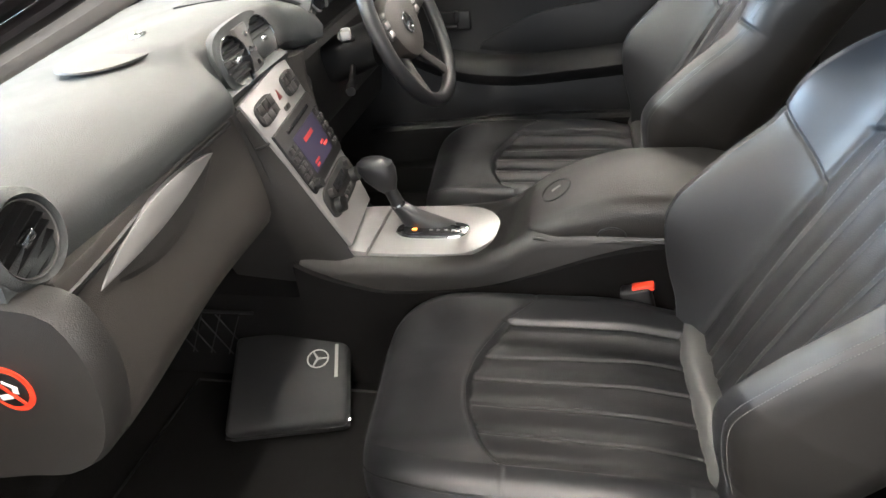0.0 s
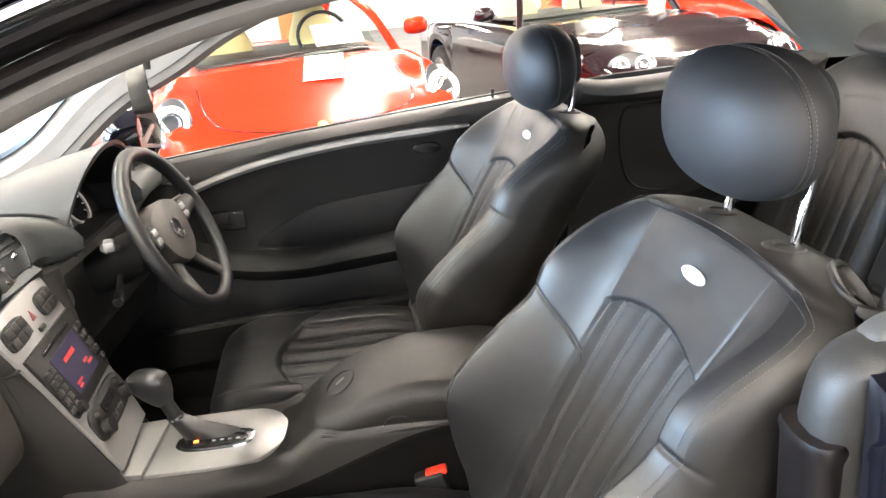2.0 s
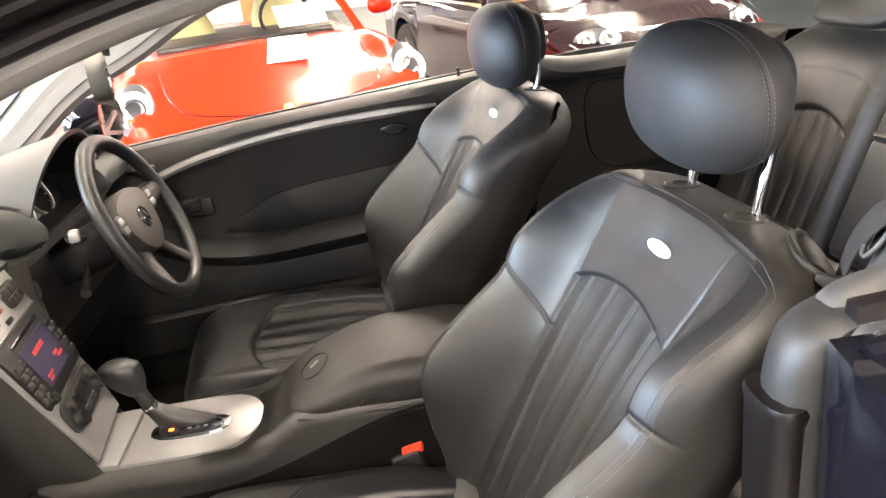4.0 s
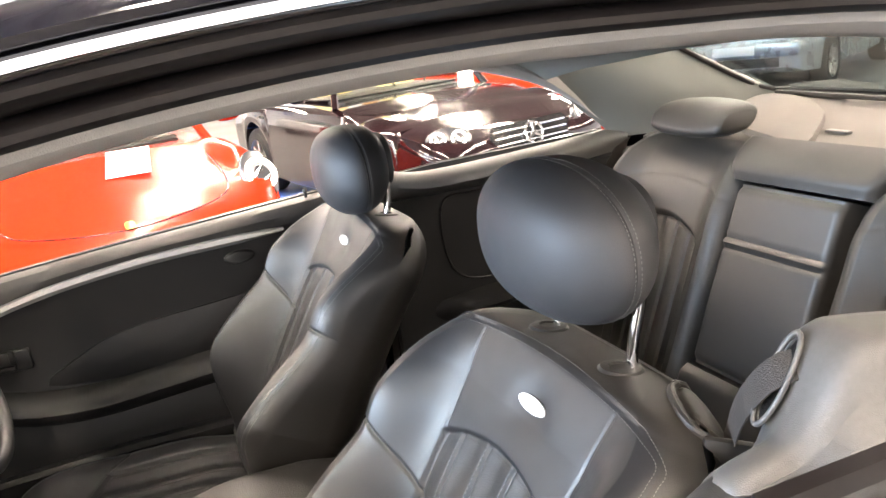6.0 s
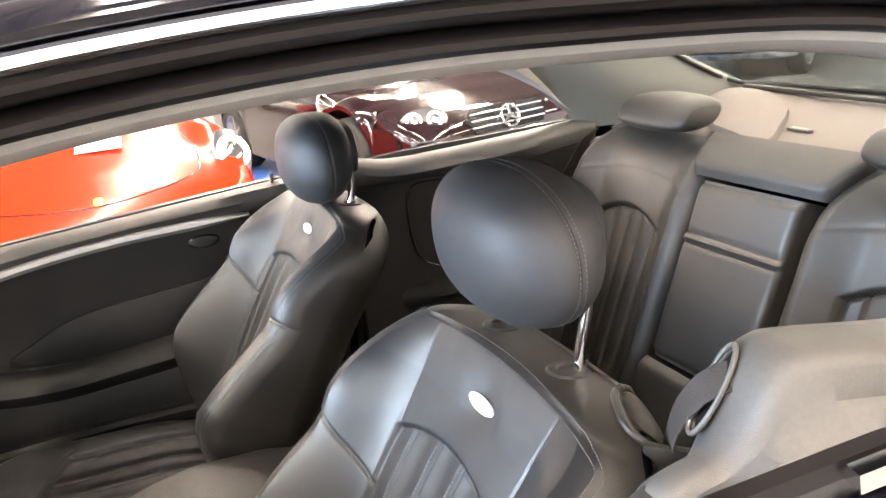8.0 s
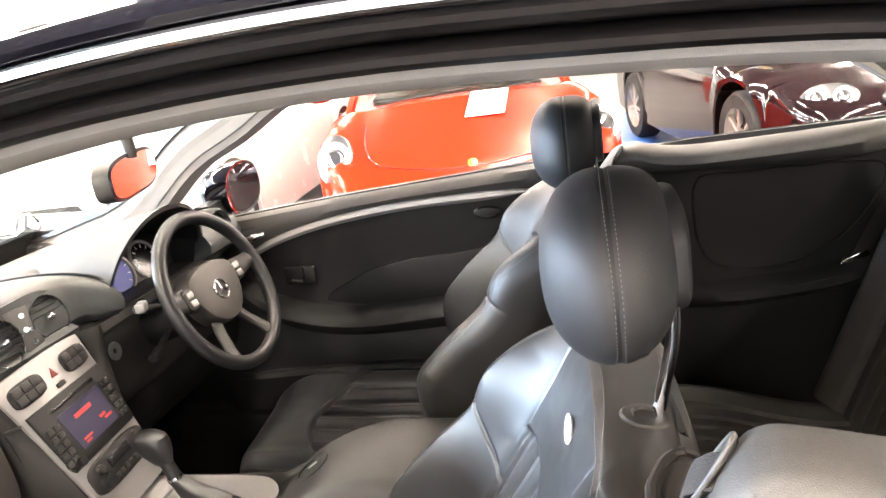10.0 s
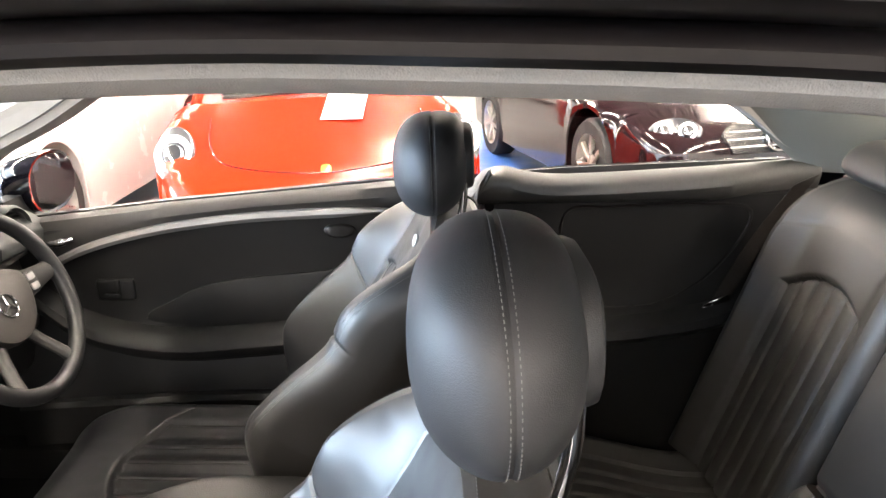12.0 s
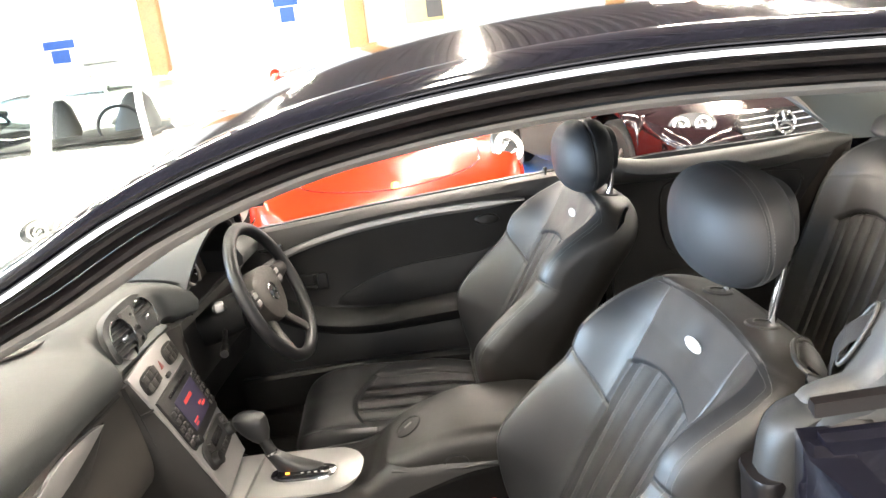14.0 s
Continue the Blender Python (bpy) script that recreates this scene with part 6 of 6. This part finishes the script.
part("edging", tube([(x * 0.23, y * 0.23, 0.004) for x, y in ((1, 1), (1, -1), (-1, -1), (-1, 1))], 0.005, 6, closed=True), BLACKPL, mat)
net = root("map_net", -0.62, -0.135, 0.42, "black elastic net on the tunnel side", "net")
for k in range(7):
    part("cord", tube([(-0.14 + 0.04 * k, -0.012, -0.05), (-0.09 + 0.04 * k, -0.016, 0.05)], 0.0015, 5), BLACKPL, net)
    part("cord", tube([(-0.09 + 0.04 * k, -0.012, -0.05), (-0.14 + 0.04 * k, -0.016, 0.05)], 0.0015, 5), BLACKPL, net)
part("net_rim", tube([(-0.16, -0.012, 0.05), (0.18, -0.012, 0.055)], 0.004, 8), BLACKPL, net)


# ---- cars in the hall ----
SKIN = {}


def car_wheel(parent, x, y, r=0.32, w=0.21):
    m = pose(x, y, r, 90, 0, 90)
    tyre = part("tyre", lathe([(r * 0.66, -w / 2), (r * 0.93, -w / 2), (r, -w / 2 + 0.03), (r, w / 2 - 0.03), (r * 0.93, w / 2), (r * 0.66, w / 2)], 36, m), TYRE, parent)
    out = 1 if x > 0 else -1
    part("rim", lathe([(r * 0.70, -w * 0.48), (r * 0.68, -w * 0.40), (r * 0.60, -w * 0.2), (r * 0.60, w * 0.2), (r * 0.68, w * 0.40), (r * 0.70, w * 0.48)], 36, m), RIM, tyre)
    for k in range(7):
        part("spoke", block(0.035, 0.03, r * 0.62, pose(x + out * w * 0.36, y, r) @ pose(0, 0, 0, k * 360 / 7, 0, 0) @ pose(0, 0, r * 0.33), 0.006), RIM, tyre)
    part("disc", lathe([(0, -0.01), (r * 0.5, -0.01), (r * 0.5, 0.01), (0, 0.01)], 24, pose(x + out * w * 0.2, y, r, 90, 0, 90)), TYRE, tyre)


def lamp_unit(c, x, y, z, a, b, ax, twin=False):
    """An oval headlamp let into the wing, under a clear lens."""
    q = Vector(ax).to_track_quat("Z", "Y").to_matrix().to_4x4()
    way = -Vector(ax).normalized()
    hit = SKIN[c.name].ray_cast(Vector((x, y, z)) - way * 1.0, way)[0] or Vector((x, y, z))
    q.translation = hit - way * 0.004
    bowl = part("headlamp", slab(oval(a, b, 32), 0.03, q @ pose(0, 0, -0.025), 0.012), LAMPBOWL, c, "clear oval headlamp")
    for dx in ((-0.45, 0.45) if twin else (0.0,)):
        # white paint puts the lamp's bright reflection into the ring's colour
        part("lamp_ring", lathe([(b * 0.62, -0.01), (b * 0.66, 0.014), (b * 0.45, 0.010), (b * 0.40, -0.008), (0, -0.008)], 24, q @ pose(dx * a, 0, 0.004)), WHITEPAINT, bowl)
        part("lamp_eye", lathe([(b * 0.36, 0.0), (b * 0.30, 0.016), (0, 0.022)], 20, q @ pose(dx * a, 0, 0.004)), CHROME, bowl)


def showroom_car(name, label, x, y, heading, paint, width, stations, roof, seats=None, fender=0.0, roof_paint=None):
    """A parked car, nose along local -y. stations: (y, half width, low, waist, top); roof: base y of the screen, header y, rear y, tail y, height, half width."""
    c = root(name, x, y, 0, label, "car", "cars in the hall")
    c.rotation_euler = (0, 0, radians(heading))
    st = np.array(stations, float)
    fy, ry = st[0, 0] + 0.85, st[-1, 0] - 0.9
    rings = []
    for yy in np.linspace(st[0, 0], st[-1, 0], 110):
        w, lo, wa, top = (float(np.interp(yy, st[:, 0], st[:, k])) for k in range(1, 5))
        arch = max(0.0, 1 - ((yy - fy) / 0.38) ** 2, 1 - ((yy - ry) / 0.38) ** 2)
        lo2 = max(lo, 0.32 + 0.38 * math.sqrt(arch)) if arch > 0 else lo
        wing = 0.02 * math.sqrt(arch)
        ridge = fender * bump1(yy, 0.85, 0.45)
        half = [(0, lo), (w * 0.72, lo), (w * 0.74, lo2), (w * 0.985 + wing, lo2 + 0.01), (w + wing, max(lo2 + 0.02, (lo + wa) / 2)), (w * 0.97 + wing, max(wa, lo2 + 0.05)), (w * 0.86, max(wa, lo2 + 0.05) + (top - wa) * 0.6 + ridge), (w * 0.64, top - 0.012), (0, top)]
        pts = np.concatenate([np.array(half[:4]), curve(half[3:], 22)[1:]])
        rings.append([Vector((a, yy, b)) for a, b in pts] + [Vector((-a, yy, b)) for a, b in pts[-2:0:-1]])
    shape = loft(rings)
    SKIN[c.name] = BVHTree.FromBMesh(shape)
    part("body", shape, paint, c)
    b0, b1, b2, b3, h, rw = roof
    base = lambda v: float(np.interp(v, st[:, 0], st[:, 4])) - 0.03  # noqa: E731
    rp = roof_paint or paint
    for sx in (-1, 1):
        part("windscreen_pillar", tube([(sx * (rw + 0.19), b0 + 0.12, base(b0)), (sx * (rw + 0.10), (b0 + b1) / 2, (base(b0) + h) / 2 + 0.03), (sx * rw, b1, h - 0.03)], 0.03, 8, 10), rp, c)
        if b3 > b2:
            part("rear_pillar", tube([(sx * rw, b2, h - 0.03), (sx * (rw + 0.03), (b2 + b3) / 2, (h + base(b3)) / 2 + 0.04), (sx * (rw + 0.10), b3, base(b3))], 0.05, 8, 10), rp, c)
            side = part("side_window", pane([(sx * (rw + 0.09), b0 + 0.25, base(b0) + 0.04), (sx * (rw + 0.10), b3 - 0.3, base(b3) + 0.04), (sx * rw, b2, h - 0.04), (sx * rw, b1, h - 0.04)], 4), GLASS, c)
            side.visible_shadow = False
    if b3 > b2:
        part("roof_panel", loft([[Vector((a * rw, yy, h - 0.035 + 0.05 * (1 - a * a) + 0.02 * math.sin(math.pi * t))) for a in np.linspace(-1, 1, 15)] + [Vector((a * rw, yy, h - 0.06 + 0.05 * (1 - a * a))) for a in np.linspace(1, -1, 15)] for t, yy in zip(np.linspace(0, 1, 12), np.linspace(b1, b2, 12))]), rp, c)
        back = part("rear_window", pane([(rw, b2, h - 0.01), (-rw, b2, h - 0.01), (-rw - 0.08, b3, base(b3) + 0.03), (rw + 0.08, b3, base(b3) + 0.03)], 5), GLASS, c)
        back.visible_shadow = False
    else:
        part("header_rail", tube([(-rw, b1, h - 0.03), (0, b1 + 0.01, h), (rw, b1, h - 0.03)], 0.022, 8, 10), rp, c)
    ws = part("windscreen", pane([(-rw - 0.18, b0 + 0.03, base(b0) + 0.02), (rw + 0.18, b0 + 0.03, base(b0) + 0.02), (rw, b1, h - 0.01), (-rw, b1, h - 0.01)], 6), GLASS, c)
    ws.visible_shadow = False
    part("cabin_well", block(2 * rw + 0.10, max(b2, b1 + 0.9) - b0 - 0.35, 0.02, pose(0, (b0 + 0.35 + max(b2, b1 + 0.9)) / 2, base(b1) + 0.045), 0.01), BLACKPL, c)
    part("dash_top", block(2 * rw + 0.08, 0.35, 0.06, pose(0, b0 + 0.42, base(b0) + 0.015), 0.02), BLACKPL, c)
    if seats:
        for sx in (-1, 1):
            bms = loft([[Vector((sx * 0.34 + 0.20 * cc * f, b1 + 0.42 + dy + 0.06 * ss, z)) for cc, ss in oval(1, 1, 18, 3)] for z, dy, f in ((base(b1), 0.0, 1.0), (base(b1) + 0.12, 0.05, 0.98), (base(b1) + 0.22, 0.09, 0.75), (base(b1) + 0.30, 0.11, 0.6), (base(b1) + 0.36, 0.12, 0.3))])
            part("seat_back", bms, seats, c)
        part("steering_wheel", tube([(0.34 + 0.18 * math.cos(a), b0 + 0.75, base(b0) + 0.13 + 0.16 * math.sin(a)) for a in np.linspace(0, 2 * math.pi, 28, endpoint=False)], 0.014, 6, closed=True), BLACKPL, c)
    for sx in (-1, 1):
        mir = part("wing_mirror", loft([[Vector((sx * (width / 2 + 0.06 + 0.09 * cc * f), b0 + 0.38 + dy, base(b0) + 0.14 + 0.06 * ss * f)) for cc, ss in oval(1, 1, 18, 2.8)] for dy, f in ((-0.07, 0.4), (-0.04, 0.85), (0.0, 1.0), (0.02, 0.95))]), paint, c)
        car_wheel(c, sx * (width / 2 - 0.115), fy)
        car_wheel(c, sx * (width / 2 - 0.115), ry)
    return c


SPORT = [(0, 0.50, 0.28, 0.46, 0.50), (0.06, 0.66, 0.20, 0.50, 0.57), (0.2, 0.78, 0.17, 0.57, 0.64), (0.5, 0.86, 0.16, 0.68, 0.73), (0.9, 0.885, 0.16, 0.75, 0.815), (1.22, 0.88, 0.16, 0.78, 0.885), (1.4, 0.88, 0.16, 0.79, 0.89), (2.4, 0.87, 0.16, 0.82, 0.88), (3.4, 0.92, 0.16, 0.84, 0.90), (4.2, 0.82, 0.25, 0.75, 0.8), (4.42, 0.6, 0.3, 0.6, 0.65)]
GT = [(0, 0.55, 0.25, 0.52, 0.60), (0.05, 0.72, 0.18, 0.56, 0.66), (0.2, 0.82, 0.16, 0.62, 0.72), (0.6, 0.87, 0.16, 0.72, 0.80), (1.2, 0.88, 0.16, 0.80, 0.88), (1.5, 0.88, 0.16, 0.82, 0.92), (2.6, 0.88, 0.16, 0.86, 0.94), (3.6, 0.87, 0.2, 0.88, 0.96), (4.3, 0.82, 0.25, 0.82, 0.92), (4.5, 0.7, 0.3, 0.7, 0.75)]
TALL = [(0, 0.70, 0.35, 0.75, 0.95), (0.06, 0.82, 0.28, 0.80, 1.02), (0.4, 0.90, 0.26, 0.92, 1.08), (1.1, 0.93, 0.26, 1.0, 1.14), (2.6, 0.93, 0.26, 1.05, 1.15), (4.3, 0.92, 0.3, 1.05, 1.15), (4.6, 0.85, 0.4, 0.9, 1.0)]

red = showroom_car("red_sports_car", "orange-red rear-engined sports car facing the coupe", -0.14, 2.69, 14.7, REDPAINT, 1.78, SPORT, (1.22, 1.95, 2.75, 3.7, 1.29, 0.54), CREAM, 0.06)
for sx in (-1, 1):
    lamp_unit(red, sx * 0.73, 0.50, 0.67, 0.105, 0.150, (sx * 0.25, -0.86, 0.45))
    part("indicator", block(0.16, 0.03, 0.05, pose(sx * 0.66, 0.14, 0.46, 0, 0, sx * 28), 0.012), RIM, red, "clear indicator lens")
part("bonnet_shut_line", tube([(-0.60, 0.9, 0.825), (-0.57, 0.45, 0.728), (-0.45, 0.22, 0.662), (0, 0.13, 0.622), (0.45, 0.22, 0.662), (0.57, 0.45, 0.728), (0.60, 0.9, 0.825)], 0.004, 6, 40), GLOSSBLK, red)
part("bonnet_badge", slab(oval(0.026, 0.034, 20, 2.6), 0.006, frame_of((0, 0.175, 0.632), (1, 0, 0), (0, 0.9, 0.45)), 0.002), material("gilt_badge", (0.75, 0.45, 0.08), 0.3, 0.8), red, "small gilt shield badge")
part("bonnet_paper", slab([(-0.12, -0.17), (0.12, -0.17), (0.12, 0.17), (-0.12, 0.17)], 0.003, frame_of((0.16, 0.93, 0.855), (1, -0.22, 0), (0.18, 0.90, 0.32))), PAPER, red, "white paper sheet on the bonnet")
part("screen_paper", slab([(-0.16, -0.12), (0.16, -0.12), (0.16, 0.12), (-0.16, 0.12)], 0.003, frame_of((0.36, 1.46, 1.01), (1, 0, 0), (0, 0.85, 0.5))), PAPER, red, "white paper behind the windscreen")
part("wiper", tube([(-0.5, 1.26, 0.900), (0.1, 1.32, 0.925)], 0.008, 6), BLACKPL, red)


def merc_front(c, paper=False, twin=True):
    part("grille", slab([(-0.36, 0.04), (-0.30, -0.09), (0.30, -0.09), (0.36, 0.04), (0.30, 0.09), (-0.30, 0.09)], 0.02, frame_of((0, 0.03, 0.57), (1, 0, 0), (0, 0.35, 1))), GLOSSBLK, c, "dark grille opening")
    for k in range(3):
        part("grille_bar", block(0.64, 0.014, 0.014, pose(0, 0.0 + 0.015 * k, 0.53 + 0.045 * k), 0.004), CHROME, c)
    bm = star(0.075, 0.009)
    bmesh.ops.transform(bm, matrix=frame_of((0, -0.012, 0.575), (1, 0, 0), (0, 0.3, 1)), verts=bm.verts)
    part("grille_star", bm, CHROME, c, "chrome star in the grille")
    for sx in (-1, 1):
        lamp_unit(c, sx * 0.60, 0.16, 0.625, 0.16, 0.085, (sx * 0.45, -0.85, 0.35), twin)
    part("number_plate", block(0.52, 0.01, 0.11, pose(0, -0.02, 0.36), 0.003), PAPER, c, "blank pale number plate")
    for k in range(6):
        part("plate_bar", block(0.045, 0.004, 0.06, pose(-0.19 + 0.075 * k, -0.026, 0.36)), BLACKPL, c)


dark = showroom_car("maroon_convertible", "dark maroon convertible parked at an angle with its roof down", 2.38, 3.95, 17, WINEPAINT, 1.76, [(0.92 * a, b, c, d - 0.04, e - 0.065) for a, b, c, d, e in GT], (1.42, 2.0, 2.6, 2.6, 1.27, 0.56), CREAM)
merc_front(dark)
white = showroom_car("white_saloon", "white car with a chrome star in its dark grille", -2.70, 2.46, 5, WHITEPAINT, 1.78, GT, (1.5, 2.2, 3.2, 3.9, 1.38, 0.56), GREYPL)
merc_front(white)
redtwo = showroom_car("red_coupe", "red coupe behind the maroon convertible", 4.4, 5.2, 30, REDPAINT, 1.78, SPORT, (1.35, 2.05, 2.75, 3.7, 1.29, 0.54), BLACKPL, 0.06)
for sx in (-1, 1):
    lamp_unit(redtwo, sx * 0.70, 0.48, 0.66, 0.10, 0.13, (sx * 0.25, -0.72, 0.65))
suv = showroom_car("silver_off_roader", "silver off-road car facing the coupe from the side", 6.6, 7.5, -57, GREYPAINT, 1.88, TALL, (1.1, 1.7, 3.9, 4.3, 1.75, 0.66), BLACKPL)
part("grille", slab([(-0.42, -0.10), (0.42, -0.10), (0.46, 0.10), (-0.46, 0.10)], 0.03, frame_of((0, 0.03, 0.82), (1, 0, 0), (0, 0.2, 1))), GLOSSBLK, suv, "dark grille")
for k in range(3):
    part("grille_bar", block(0.84, 0.02, 0.022, pose(0, 0.0, 0.76 + 0.06 * k), 0.005), CHROME, suv)
for sx in (-1, 1):
    lamp_unit(suv, sx * 0.66, 0.10, 0.86, 0.16, 0.09, (sx * 0.4, -0.9, 0.2))
part("bumper", block(1.62, 0.12, 0.20, pose(0, 0.03, 0.58), 0.05, 3), GREYPAINT, suv)
part("air_intake", block(1.1, 0.06, 0.12, pose(0, 0.02, 0.42), 0.02), BLACKPL, suv)
part("number_plate", block(0.52, 0.02, 0.11, pose(0, -0.04, 0.58), 0.003), PAPER, suv, "blank pale number plate")
silver = showroom_car("silver_coupe", "pale silver coupe near the hall's far wall", -5.6, 6.6, 75, PALEPAINT, 1.78, GT, (1.5, 2.2, 3.2, 3.9, 1.38, 0.56), CREAM)
navy = showroom_car("dark_hatchback", "dark blue hatchback parked along the far wall", -5.8, 9.6, 78, BLACKPAINT, 1.78, GT, (1.4, 2.0, 3.9, 4.3, 1.45, 0.58), GREYPL)
van = showroom_car("white_estate", "white estate car with cream seats along the far wall", -5.0, 13.0, 82, WHITEPAINT, 1.85, TALL, (1.0, 1.7, 4.0, 4.4, 1.70, 0.68), CREAM)
grey = showroom_car("grey_hatchback", "grey hatchback parked beyond the coupe's bonnet", -6.2, 1.6, 60, GREYPAINT, 1.78, GT, (1.4, 2.0, 3.9, 4.3, 1.45, 0.58), BLACKPL)

# wall details
for k, (x, z, w, h) in enumerate(((-12.0, 2.2, 1.6, 1.2), (-5.0, 2.6, 1.2, 1.2))):
    sign = root("wall_poster", x, 21.98, z, "white wall poster with a blue printed shape", "poster", "posters on the wall")
    part("sheet", block(w, 0.02, h, pose(0, 0, 0)), PAPER, sign)
    part("print", merged(block(w * 0.6, 0.01, h * 0.2, pose(0, -0.012, h * 0.2), 0.003), block(w * 0.35, 0.01, h * 0.35, pose(0, -0.012, -h * 0.1), 0.003)), BLUE, sign, "blue printed shape")
WOOD = material("orange_brown_wood", (0.50, 0.26, 0.10), 0.5, spread=0.25, grain=25, broad=3)
for x in (-9.0, -3.0, 4.5):
    col = root("timber_column", x, 21.85, 0.0, "orange-brown timber column against the wall", "column", "timber columns")
    part("post", block(0.55, 0.28, 5.1, pose(0, 0, 2.55), 0.02), WOOD, col)
hatch = root("wall_vent", -1.0, 21.97, 2.2, "small cream and grey wall box", "vent box")
part("box", block(1.1, 0.1, 0.8, pose(0, 0, 0), 0.02), CREAM, hatch)
part("opening", block(0.45, 0.02, 0.6, pose(0.3, -0.06, 0)), GREYPL, hatch)
